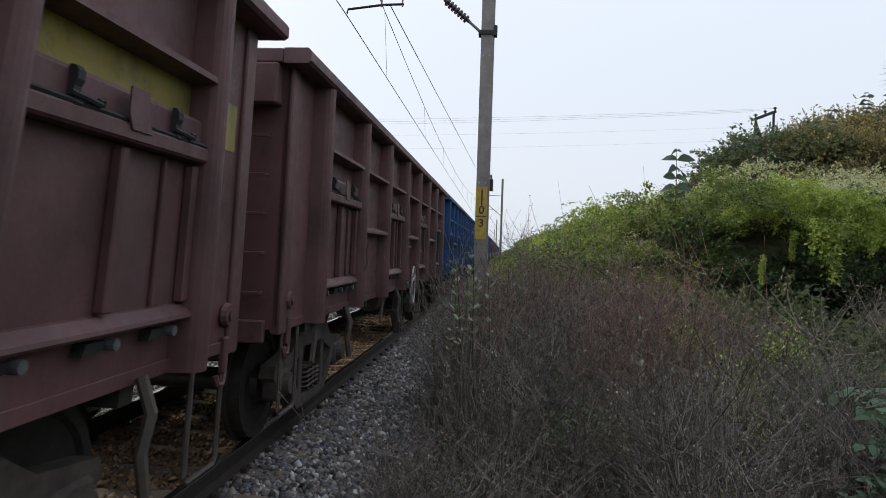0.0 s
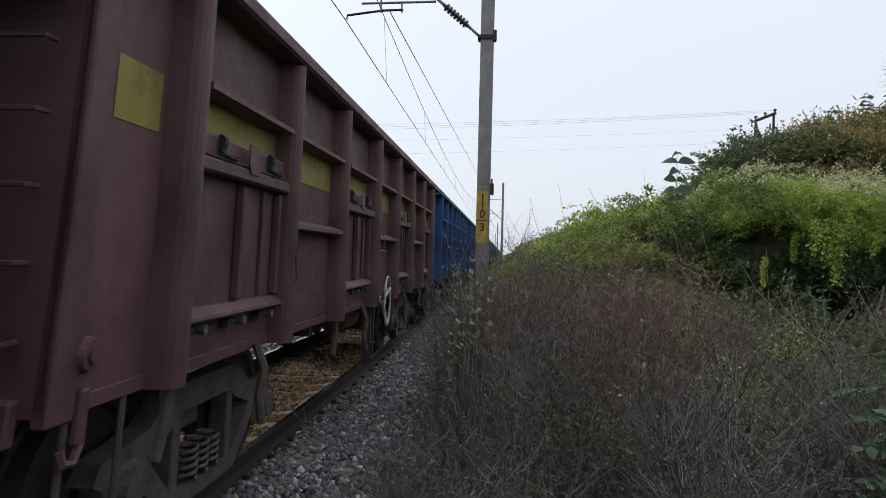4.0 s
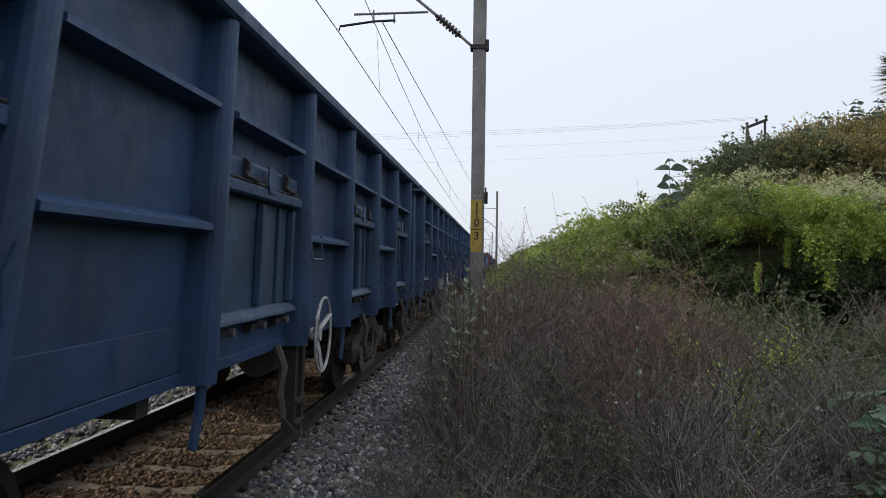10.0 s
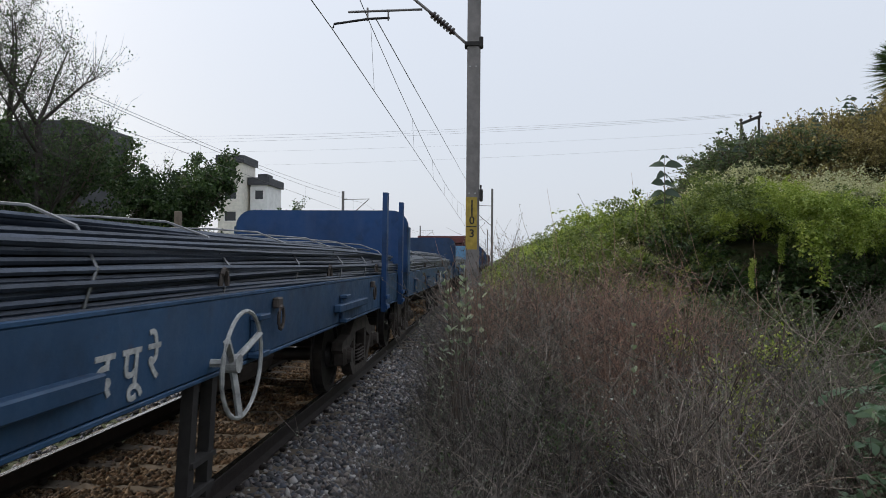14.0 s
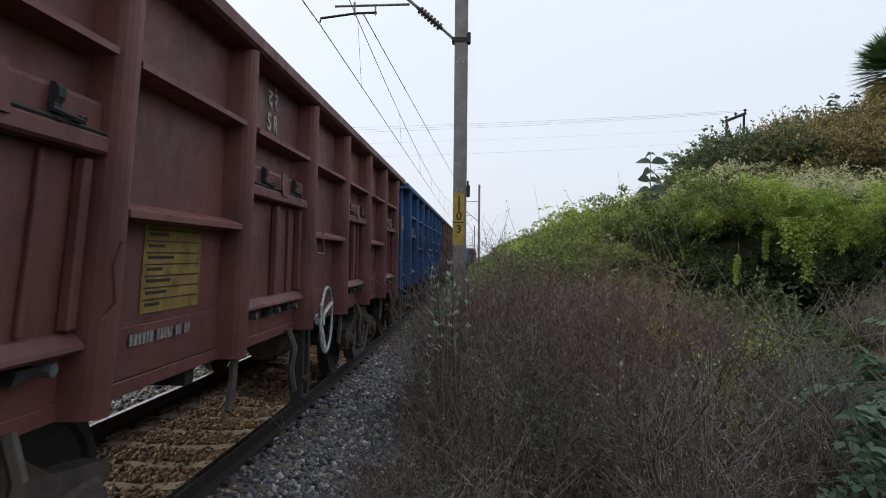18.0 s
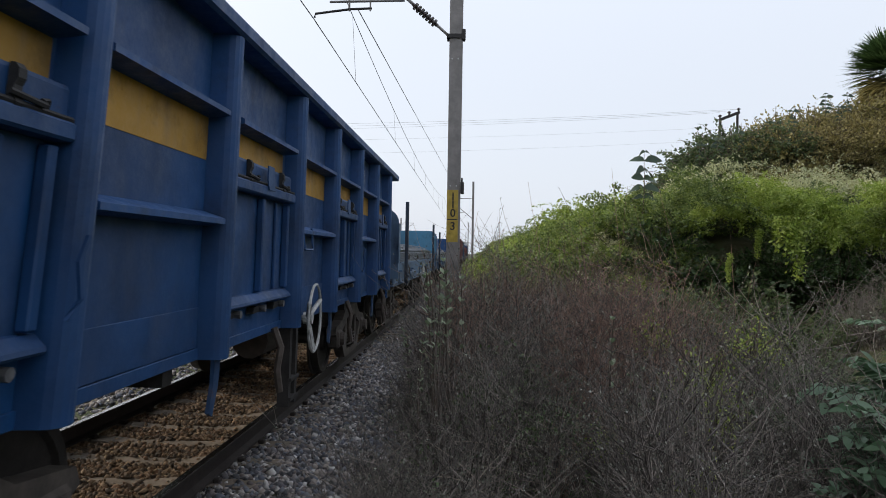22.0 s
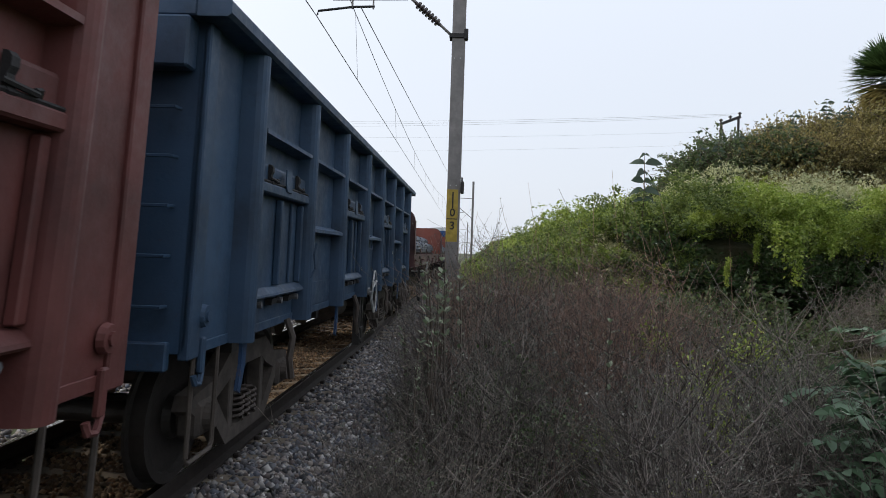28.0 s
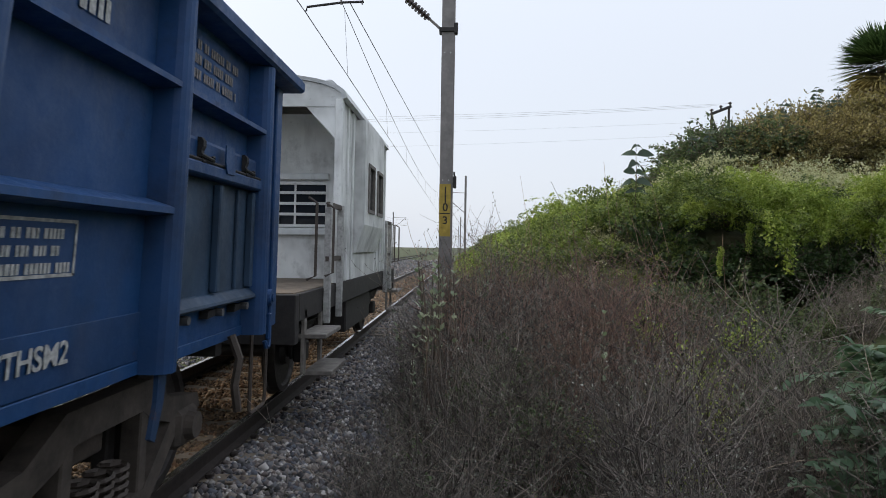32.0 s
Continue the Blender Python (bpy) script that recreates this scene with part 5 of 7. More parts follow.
GRIMY = paint("grimy_grey_brown_paint", (0.05, 0.042, 0.04), 0.4)
OXIDE = paint("red_oxide_bulkhead_paint", (0.19, 0.05, 0.033), 0.55)
WY = -3.29
STAKE_PAINT = paint("dark_stake_paint", (0.013, 0.022, 0.04), 0.3)
BARS = ("bars", 5, 3.05, (3, 0.9, 0.07))
CONSIST = [
    gon("maroon", MAROON, "maroon high-sided open wagon with a faded olive band", band=OLIVE),
    gon("maroon", MAROON, "dusty maroon high-sided open wagon with a grimy grey-brown door", door_paint={6: GRIMY}, marks=(BARS,)),
    gon("blue", BLUE, "bright blue high-sided open wagon with an orange patch", load=2, marks=(("plate", 5, 1.75, (0.3, 0.45)),)),
    gon("blue", BLUE, "bright blue high-sided open wagon with a yellow band", band=YELLOW, marks=(("text", 1, 2.12, ("ECoR", 0.25)), ("text", 1, 2.86, ("पूत रे", 0.24)), BARS)),
    gon("blue", BLUE_DARK, "dull blue high-sided open wagon with closed side doors"),
    gon("maroon", MAROON, "maroon high-sided open wagon with a dull yellow band", band=OLIVE),
    gon("blue", BLUE, "blue high-sided open wagon with scuffed sides", rods=True, marks=(("bars", 5, 2.95, (2, 1.0, 0.13)),)),
    gon("blue", BLUE, "blue high-sided open wagon with an orange notice", load=3, rods=True, blank_doors=(2, 4), marks=(("plate", 2, 1.75, (0.26, 0.42)), ("bars", 1, 1.55, (2, 0.3, 0.08)))),
    gon("maroon", MAROON, "brown-maroon high-sided open wagon lettered in white", marks=(("text", 2, 2.76, ("WCR", 0.2)), ("text", 2, 2.96, ("प म रे", 0.2)), ("plate", 1.0, 1.7, (0.74, 0.42)), ("bars", 3, 2.5, (4, 0.45, 0.05)), ("bars", 5, 1.8, (5, 0.8, 0.06)), BARS)),
    gon("maroon", MAROON_RED, "red-brown high-sided open wagon lettered in white", load=4, marks=(("text", 2, 2.725, ("CR", 0.25)), ("text", 2, 2.95, ("म रे", 0.24)), ("plate", 1.02, 1.68, (0.78, 0.46)), ("frame", 1.25, 1.33, (0.3, 0.16)), ("block", 1.1, 1.25, PALE), ("bars", 5, 2.0, (3, 1.1, 0.05)), BARS)),
    gon("maroon", MAROON, "dusty maroon high-sided open wagon with welded-up doors", load=5, blank_doors=(2, 4), marks=(("bars", 3, 3.0, (1, 0.5, 0.18)), ("block", 1, 1.7, MAROON), ("block", 1.35, 1.7, MAROON), BARS)),
    gon("blue", BLUE_DARK, "dark blue high-sided open wagon with worn grey doors", load=6, door_paint={2: BLUE_GREY, 4: BLUE_GREY}),
    gon("blue", BLUE_DARK, "dark blue high-sided open wagon with a small yellow notice", blank_doors=(2, 4), marks=(("plate", 2.05, 1.68, (0.28, 0.43)), ("torn", 1.8, 1.25, None), ("bars", 3, 2.98, (1, 0.55, 0.17)))),
    gon("blue", BLUE_DEEP, "blue high-sided open wagon with a broad yellow band", band=YELLOW, load=7, rods=False, marks=(("text", 3, 2.12, ("ECoR", 0.25)), ("text", 3, 2.86, ("पूत रे", 0.24)))),
    gon("blue", BLUE_DEEP, "blue high-sided open wagon with a yellow band and welded door", band=YELLOW, blank_doors=(2,), marks=(("text", 3, 2.84, ("उ  प  रे", 0.25)), ("text", 3, 2.39, ("N W R", 0.24)), ("bars", 5, 2.93, (1, 1.15, 0.16)))),
    flt(MID_BLUE, "blue flat wagon loaded with bundles of steel bars", bulkhead=BLUE, seed=1, stakes=((4.6, 2.75), (6.3, 2.75)), marks=((-2.25, 1.2, "द पू रे"),)),
    flt(MID_BLUE, "weathered blue flat wagon loaded with bundles of steel bars", open_front=True, bulkhead=BLUE_DARK, seed=2),
    flt(MID_BLUE, "sky blue flat wagon with a rust-patched bulkhead, loaded with steel bars", open_front=True, bulkhead=paint("rust_patched_blue_paint", (0.12, 0.27, 0.44), 0.95), seed=3),
    gon("maroon", MAROON_RED, "red-oxide high-sided open wagon lettered in white", marks=(("text", 2, 2.76, ("S R", 0.2)), ("text", 2, 2.95, ("द रे", 0.2)), ("plate", 1.03, 1.72, (0.68, 0.5)), ("bars", 5, 1.9, (4, 1.1, 0.06)), BARS)),
    gon("maroon", MAROON_RED, "red-oxide high-sided open wagon with a yellow notice", marks=(("text", 2, 2.76, ("S R", 0.2)), ("text", 2, 2.95, ("द रे", 0.2)), ("plate", 1.03, 1.7, (0.7, 0.46)), ("bars", 1, 1.38, (1, 0.8, 0.055)), BARS)),
    gon("blue", BLUE, "blue high-sided open wagon with a pale yellow band", band=YELLOW, blank_doors=(2,), marks=(("bars", 5, 2.95, (1, 0.9, 0.18)), ("block", 1, 1.4, PALE))),
    gon("maroon", MAROON, "brown-maroon high-sided open wagon with rusty door panels", blank_doors=(2, 4), marks=(("plate", 2.1, 1.7, (0.25, 0.4)), ("block", 1.1, 1.32, PALE), ("block", 5, 1.8, DARK))),
    gon("blue", BLUE_DARK, "dark blue high-sided open wagon with grimy ribs", load=8, marks=(("bars", 3, 3.0, (1, 0.4, 0.2)),)),
    gon("blue", BLUE, "blue high-sided open wagon with a worn yellow band", band=YELLOW, marks=(("bars", 5, 3.0, (1, 0.9, 0.2)), ("bars", 5, 1.45, (1, 0.9, 0.14)))),
    flt(PALE_BLUE, "pale blue flat wagon loaded with bundles of steel bars", bulkhead=paint("light_blue_bulkhead_paint", (0.05, 0.17, 0.28), 0.4), seed=4, stakes=((-4.85, 2.95), (5.3, 2.85)), stake_paint=STAKE_PAINT),
    flt(MID_BLUE, "blue flat wagon with stakes, loaded with steel bars", open_front=True, bulkhead=BLUE, seed=5, stakes=((6.3, 2.72), (-4.78, 2.7)), stake_paint=STAKE_PAINT, marks=((3.4, 1.3, (1, 0.7, 0.15)),)),
    flt(RED_FLAT, "rust-red flat wagon loaded with bundles of steel bars", open_front=True, seed=6, wheel=None, marks=((-3.5, 1.35, (1, 0.9, 0.12)), (4.4, 1.4, (1, 1.0, 0.2)))),
    flt(RED_FLAT, "rust-red flat wagon with red bulkheads, loaded with steel bars", open_front=True, seed=7, wheel=None),
    gon("maroon", MAROON_RED, "red-oxide high-sided open wagon with a lettered door", marks=(("bars", 1, 2.55, (3, 0.7, 0.09)), ("plate", 1, 1.75, (0.9, 0.12)), BARS)),
    gon("blue", BLUE_GREY, "faded blue-grey high-sided open wagon", marks=(("bars", 4, 3.0, (1, 0.5, 0.2)),)),
    flt(RED_FLAT, "rust-red flat wagon with bars raised on bolsters", seed=8, lift=0.075, wheel_y=WY, bulkhead=OXIDE, beam_z=(1.37, 1.68), bulk_z=2.87, wheel=PALE),
    flt(RED_FLAT, "rust-red flat wagon stacked with steel bars on bolsters", seed=9, lift=0.075, wheel_y=WY, bulkhead=OXIDE, beam_z=(1.37, 1.68), bulk_z=2.84),
    gon("blue", BLUE, "blue high-sided open wagon lettered in white at its tail", beam=BLUE, door_paint={0: BLUE_GREY, 2: BLUE_GREY, 4: BLUE_GREY, 6: BLUE_GREY}, marks=(("bars", 5, 3.08, (2, 0.7, 0.11)), ("bars", 6, 3.05, (3, 1.1, 0.06)), ("frame", 4.85, 1.75, (0.62, 0.24)), ("text", 4.83, 1.27, ("BOSTHSM2", 0.135)), ("frame", 1, 1.72, (0.85, 0.45)), ("text", 2, 2.74, ("N  R", 0.22)), ("text", 2, 2.96, ("उ  रे", 0.22)))),
]
PITCH = {"g": 13.729, "f": 14.7}
# slack in the couplings
SLACK = {1: 0.1, 2: 0.2, 3: 0.2, 6: -0.07, 7: -0.07, 8: -0.1, 9: 0.1, 10: -0.07, 12: -0.08, 13: -0.14, 14: -0.04, 18: -0.1, 19: -0.07, 22: 0.05, 23: 0.1, 32: 0.13}
TRAIN = []
reach = 0.0
for i, (kind, scheme) in enumerate(CONSIST):
    if i:
        reach += PITCH[kind] + (0.3 if i == 32 else 0.0)
    TRAIN.append((gondola(scheme) if kind == "g" else flat_wagon(scheme), reach - (LIP if kind == "g" else FL_HALF + 0.2) + SLACK.get(i, 0.0)))
TRAIN.append((brake_van(), reach + 5.4))


# ---- plants ----
def leaf_cloud(rng, pos, size, up=0.3, fold=0.35, slim=0.42):
    """Folded leaves at the points: four corners, two faces each."""
    k = len(pos)
    d = rng.normal(size=(k, 3))
    d[:, 2] += up
    d /= np.linalg.norm(d, axis=1, keepdims=True)
    a = rng.normal(size=(k, 3))
    s = np.cross(d, a)
    s /= np.linalg.norm(s, axis=1, keepdims=True) + 1e-9
    nrm = np.cross(s, d)
    L = (size * rng.uniform(0.6, 1.3, k))[:, None]
    mid = pos + d * L * 0.5
    v = np.stack([pos, mid + s * L * slim - nrm * L * fold * 0.3, pos + d * L, mid - s * L * slim - nrm * L * fold * 0.3], 1).reshape(-1, 3)
    o = 4 * np.arange(k)[:, None]
    f = np.concatenate([o + np.array([[0, 1, 2]]), o + np.array([[0, 2, 3]])], 1).reshape(-1, 3)
    return v, f


def twig_tubes(paths, r0, r1):
    """Three-sided tapering twigs along paths of shape (count, steps, 3)."""
    p = np.asarray(paths)
    k, m, _ = p.shape
    d = np.gradient(p, axis=1)
    d /= np.linalg.norm(d, axis=2, keepdims=True) + 1e-9
    ref = np.array([0.31, 0.77, 0.2])
    u = np.cross(d, ref)
    u /= np.linalg.norm(u, axis=2, keepdims=True) + 1e-9
    w = np.cross(d, u)
    r = np.linspace(0, 1, m)[None, :, None] * (r1 - r0) + r0
    ring = np.stack([p + r * (u * math.cos(a) + w * math.sin(a)) for a in (0, 2.094, 4.189)], 2)
    v = ring.reshape(-1, 3)
    base = (np.arange(k)[:, None] * m + np.arange(m - 1)[None]).reshape(-1, 1) * 3
    q = []
    for j in range(3):
        e = (j + 1) % 3
        q.append(np.concatenate([base + j, base + e, base + 3 + e, base + 3 + j], 1))
    return v, np.concatenate(q, 0)


def stems(rng, count, h, spread, steps=6, bend=0.25, base=0.12):
    a = rng.uniform(0, 2 * np.pi, count)
    out = np.stack([np.cos(a), np.sin(a), np.zeros(count)], 1)
    p0 = out * (rng.uniform(0, base, count)[:, None])
    hh = h * rng.uniform(0.55, 1.05, count)
    t = np.linspace(0, 1, steps)
    lean = spread * rng.uniform(0.2, 1.0, count)
    path = p0[:, None, :] + out[:, None, :] * (lean[:, None] * t[None] ** 1.4)[..., None]
    path[..., 2] += hh[:, None] * t[None]
    path += np.cumsum(rng.normal(scale=bend * 0.06, size=(count, steps, 3)), 1) * t[None, :, None]
    return path


def side_twigs(rng, paths, count, length, steps=4, rise=0.6):
    k, m, _ = paths.shape
    i = rng.integers(0, k, count)
    j = rng.integers(m // 3, m, count)
    p0 = paths[i, j]
    d = rng.normal(size=(count, 3))
    d[:, 2] = np.abs(d[:, 2]) * rise + 0.15
    d /= np.linalg.norm(d, axis=1, keepdims=True)
    t = np.linspace(0, 1, steps)
    L = length * rng.uniform(0.4, 1.1, count)
    p = p0[:, None] + d[:, None] * (L[:, None] * t[None])[..., None]
    p[..., 2] += 0.25 * (L[:, None] * t[None] ** 2)
    p += np.cumsum(rng.normal(scale=0.015, size=p.shape), 1) * t[None, :, None]
    return p


TWIG = plain("dry_brown_twig", (0.25, 0.21, 0.182), 0.85, 0, 0.4, 9, 0, 0.8)
TWIG_RED = plain("reddish_dry_twig", (0.37, 0.23, 0.175), 0.85, 0, 0.4, 9, 0, 0.8)
TWIG_PALE = plain("bleached_dry_stalk", (0.29, 0.235, 0.185), 0.85, 0, 0.3, 9, 0, 0.6)
BARK = plain("grey_brown_bark", (0.11, 0.085, 0.065), 0.9, 0, 0.4, 12)
DARK_BARK = plain("dark_wet_bark", (0.045, 0.038, 0.033), 0.9, 0, 0.4, 12)
DRY_LEAF = leafy("dry_seed_heads", [(0.0, (0.035, 0.035, 0.027)), (0.6, (0.14, 0.138, 0.11)), (0.9, (0.26, 0.255, 0.215)), (1.0, (0.5, 0.49, 0.44))], 0.85, 0.1)
GREEN = leafy("vine_leaf", [(0.0, (0.07, 0.105, 0.022)), (0.5, (0.17, 0.225, 0.05)), (1.0, (0.31, 0.36, 0.1))], 0.45)
BRIGHT = leafy("young_vine_leaf", [(0.0, (0.16, 0.225, 0.03)), (0.5, (0.32, 0.41, 0.065)), (1.0, (0.52, 0.57, 0.15))], 0.45)
DULL = leafy("dull_shrub_leaf", [(0.0, (0.045, 0.07, 0.03)), (0.5, (0.09, 0.13, 0.052)), (1.0, (0.19, 0.22, 0.1))])
OLIVE_LEAF = leafy("olive_brown_leaf", [(0.0, (0.135, 0.115, 0.04)), (0.5, (0.28, 0.23, 0.085)), (1.0, (0.43, 0.36, 0.15))])
GREY_LEAF = leafy("grey_green_leaf", [(0.0, (0.13, 0.17, 0.1)), (0.5, (0.25, 0.3, 0.19)), (1.0, (0.46, 0.5, 0.36))], 0.6)
FERN = leafy("blue_green_leaflet", [(0.0, (0.055, 0.105, 0.05)), (0.5, (0.105, 0.175, 0.1)), (1.0, (0.19, 0.27, 0.18))], 0.45)
BLOSSOM = leafy("pale_flower", [(0.0, (0.4, 0.42, 0.19)), (1.0, (0.7, 0.67, 0.46))], 0.7)
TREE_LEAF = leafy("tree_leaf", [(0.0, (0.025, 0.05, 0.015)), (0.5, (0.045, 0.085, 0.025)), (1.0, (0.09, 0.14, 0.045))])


def plant(name, label, category, group, meshes, m):
    if len(meshes) == 1:
        ob = tagged(new(name, meshes[0][1]), label, category, group, "stuff" if category in ("creeper", "weed") else "")
        ob.matrix_basis = m
        return ob
    ob = tagged(new(name), label, category, group)
    ob.matrix_basis = m
    for pname, me in meshes:
        tagged(part(pname, me, ob), kind="stuff")
    return ob


def dry_shrub_meshes(seed, h, spread, twig, n_stem=38, n_side=210, n_leaf=700, size=0.019):
    rng = np.random.default_rng(seed)
    st = stems(rng, n_stem, h, spread, 8, 0.4)
    sd = side_twigs(rng, st, n_side, 0.34 * h)
    v1, f1 = twig_tubes(st, 0.0042, 0.0018)
    v2, f2 = twig_tubes(sd, 0.0027, 0.0013)
    me1 = np_mesh("twig_tangle", np.concatenate([v1, v2]), np.concatenate([f1, f2 + len(v1)]), twig)
    i = rng.integers(0, len(sd), n_leaf)
    j = rng.integers(1, sd.shape[1], n_leaf)
    v, f = leaf_cloud(rng, sd[i, j] + rng.normal(scale=0.006, size=(n_leaf, 3)), size, 0.2, 0.35, 0.27)
    return [("twig_tangle", me1), ("dry_foliage", np_mesh("dry_foliage", v, f, DRY_LEAF))]


def clump_meshes(seed, rad, flat, count, size, leaf, twig=BARK, holes=0.25):
    """A rounded mass of leaves with gaps, on a few stems."""
    rng = np.random.default_rng(seed)
    u = rng.normal(size=(count, 3))
    u /= np.linalg.norm(u, axis=1, keepdims=True)
    u[:, 2] = np.abs(u[:, 2]) * 1.1 - 0.12
    lump = np.array([1 + 0.5 * noise.noise((p[0] * 1.7 + seed, p[1] * 1.7, p[2] * 1.7)) + 0.3 * noise.noise((p[0] * 4 + seed, p[1] * 4, p[2] * 4)) for p in u.tolist()])
    hole = np.array([noise.noise((p[0] * 2.6, p[1] * 2.6 + seed * 3, p[2] * 2.6)) for p in u.tolist()])
    r = rad * lump * rng.uniform(0.72, 1.06, count)
    r = np.where(hole < -0.45 + holes, r * rng.uniform(0.35, 0.75, count), r)
    pos = u * r[:, None] * np.array([1, 1, flat])
    v, f = leaf_cloud(rng, pos, size, 0.1, 0.4, 0.4)
    st = stems(rng, 16, rad * flat * 0.95, rad * 0.85, 5)
    vs, fs = twig_tubes(st, 0.014, 0.005)
    return [("foliage", np_mesh("foliage", v, f, leaf)), ("twig_tangle", np_mesh("twig_tangle", vs, fs, twig))]


def shoots(rng, count, rad, flat, seed, reach=0.6, droop=0.5, low=0.0):
    """Arching shoots that spring from an uneven mound."""
    u = rng.normal(size=(count, 3))
    u /= np.linalg.norm(u, axis=1, keepdims=True)
    u[:, 2] = low + (1 - low) * np.abs(u[:, 2])
    lump = np.array([1 + 0.6 * noise.noise((p[0] * 1.6 + seed, p[1] * 1.6, p[2] * 1.6)) + 0.25 * noise.noise((p[0] * 4, p[1] * 4 + seed, p[2] * 4)) for p in u.tolist()])
    p0 = u * (rad * 0.6 * lump * rng.uniform(0.55, 1.05, count))[:, None] * np.array([1, 1, flat])
    d = u + rng.normal(scale=0.45, size=(count, 3))
    d[:, 2] = np.abs(d[:, 2]) * 0.7 * flat + 0.12
    d /= np.linalg.norm(d, axis=1, keepdims=True)
    L = rad * reach * rng.uniform(0.5, 1.1, count)
    t = np.linspace(0, 1, 7)
    p = p0[:, None] + d[:, None] * (L[:, None] * t[None])[..., None]
    p[..., 2] -= droop * L[:, None] * t[None] ** 2
    return p


def flat_leaves(rng, pos, way, size, slim=0.36, tilt=0.45):
    """Folded leaves that lie along their shoots with the upper face to the sky."""
    k = len(pos)
    d = way + rng.normal(scale=0.75, size=(k, 3))
    d[:, 2] -= 0.25
    d /= np.linalg.norm(d, axis=1, keepdims=True) + 1e-9
    up = rng.normal(scale=tilt, size=(k, 3)) + np.array([0, 0, 1.0])
    s = np.cross(d, up)
    s /= np.linalg.norm(s, axis=1, keepdims=True) + 1e-9
    nrm = np.cross(s, d)
    L = (size * rng.uniform(0.6, 1.3, k))[:, None]
    mid = pos + d * L * 0.5
    v = np.stack([pos, mid + s * L * slim + nrm * L * 0.12, pos + d * L, mid - s * L * slim + nrm * L * 0.12], 1).reshape(-1, 3)
    o = 4 * np.arange(k)[:, None]
    f = np.concatenate([o + np.array([[0, 1, 2]]), o + np.array([[0, 2, 3]])], 1).reshape(-1, 3)
    return v, f


def spray_meshes(seed, rad, flat, count, per, size, leaf, twig=None, reach=0.6, droop=0.5, tilt=0.45, low=0.0):
    """A bush of leafy arching shoots, bright above and hollow below."""
    rng = np.random.default_rng(seed)
    p = shoots(rng, count, rad, flat, seed, reach, droop, low)
    i = rng.integers(0, count, count * per)
    t = rng.uniform(0.15, 5.99, count * per)
    j = t.astype(int)
    w = (t - j)[:, None]
    pos = p[i, j] * (1 - w) + p[i, np.minimum(j + 1, 6)] * w + rng.normal(scale=0.02 * rad, size=(count * per, 3))
    way = p[i, np.minimum(j + 1, 6)] - p[i, j]
    way /= np.linalg.norm(way, axis=1, keepdims=True) + 1e-9
    v, f = flat_leaves(rng, pos, way, size, tilt=tilt)
    out = [("foliage", np_mesh("foliage", v, f, leaf))]
    if twig:
        st = np.concatenate([stems(rng, 12, rad * flat * 0.9, rad * 0.8, 7), p[::2]])
        vs, fs = twig_tubes(st, 0.011, 0.004)
        out.append(("twig_tangle", np_mesh("twig_tangle", vs, fs, twig)))
    return out


def strand_meshes(seed, count, length, size, leaf, wide=0.12):
    """Leafy strands that hang straight down from an overhang."""
    rng = np.random.default_rng(seed)
    pos, way = [], []
    for k in range(count):
        x, y = rng.normal(scale=wide, size=2)
        L = length * rng.uniform(0.5, 1.1)
        for t in np.linspace(0, 1, int(70 * L / length)):
            pos.append((x * (1 - 0.5 * t) + 0.05 * math.sin(4 * t + 0.3 * k) + rng.normal(scale=0.035), y + rng.normal(scale=0.035), -L * t))
            way.append((rng.normal(scale=0.6), rng.normal(scale=0.6), -0.5))
    v, f = flat_leaves(rng, np.array(pos), np.array(way), size, tilt=0.7)
    return [("foliage", np_mesh("foliage", v, f, leaf))]


def hits(x, y):
    """Kept clear: the tracks, the mast's foot and the spot where one stands."""
    return math.hypot(x - EYE[0], y) < 2.1 or x < 2.35 or math.hypot(x - 2.78, y - 10.34) < 0.25


def scatter(kinds, name, label, category, group, spots, seed, s0=0.85, s1=1.15, sink=0.05):
    rng = random.Random(seed)
    out = []
    for x, y, k in spots:
        meshes = kinds[rng.randrange(len(kinds))]
        sc = k * rng.uniform(s0, s1)
        m = pose(x, y, height(x, y) - sink, rng.uniform(-5, 5), rng.uniform(-5, 5), rng.uniform(0, 360)) @ Matrix.Diagonal((sc, sc, sc * rng.uniform(0.9, 1.1), 1))
        out.append(plant(name, label, category, group, meshes, m))
    return out


def strip(seed, count, x0, x1, y0, y1, k0=0.8, k1=1.2, bend=None):
    rng = random.Random(seed)
    out = []
    while len(out) < count:
        x, y = rng.uniform(x0, x1), rng.uniform(y0, y1)
        if bend:
            x += bend(y)
        if not hits(x, y):
            out.append((x, y, rng.uniform(k0, k1)))
    return out


DRY = [dry_shrub_meshes(10 + i, 1.5, 0.5, TWIG, 34, 250, 1800, 0.018) for i in range(3)]
DRY_R = [dry_shrub_meshes(20 + i, 1.75, 0.38, TWIG_RED, 44, 230, 1100, 0.017) for i in range(2)]
DRY_LOW = [dry_shrub_meshes(30 + i, 0.75, 0.65, TWIG, 30, 230, 1400, 0.016) for i in range(2)]
UNDER_GROWTH = [spray_meshes(35 + i, 0.6, 1.1, 60, 12, 0.034, DULL) for i in range(3)]
VINE = [spray_meshes(40 + i, 1.25, 1.0, 220, 30, 0.058, GREEN, None, 0.5, 0.45, 0.5, 0.12) for i in range(3)]
VINE_B = [spray_meshes(50 + i, 1.25, 0.9, 210, 32, 0.058, BRIGHT, None, 0.5, 0.5, 0.5, 0.25) for i in range(3)]
SHRUB = [spray_meshes(60 + i, 1.0, 1.0, 150, 13, 0.075, DULL, BARK, 0.6, 0.25) for i in range(2)]
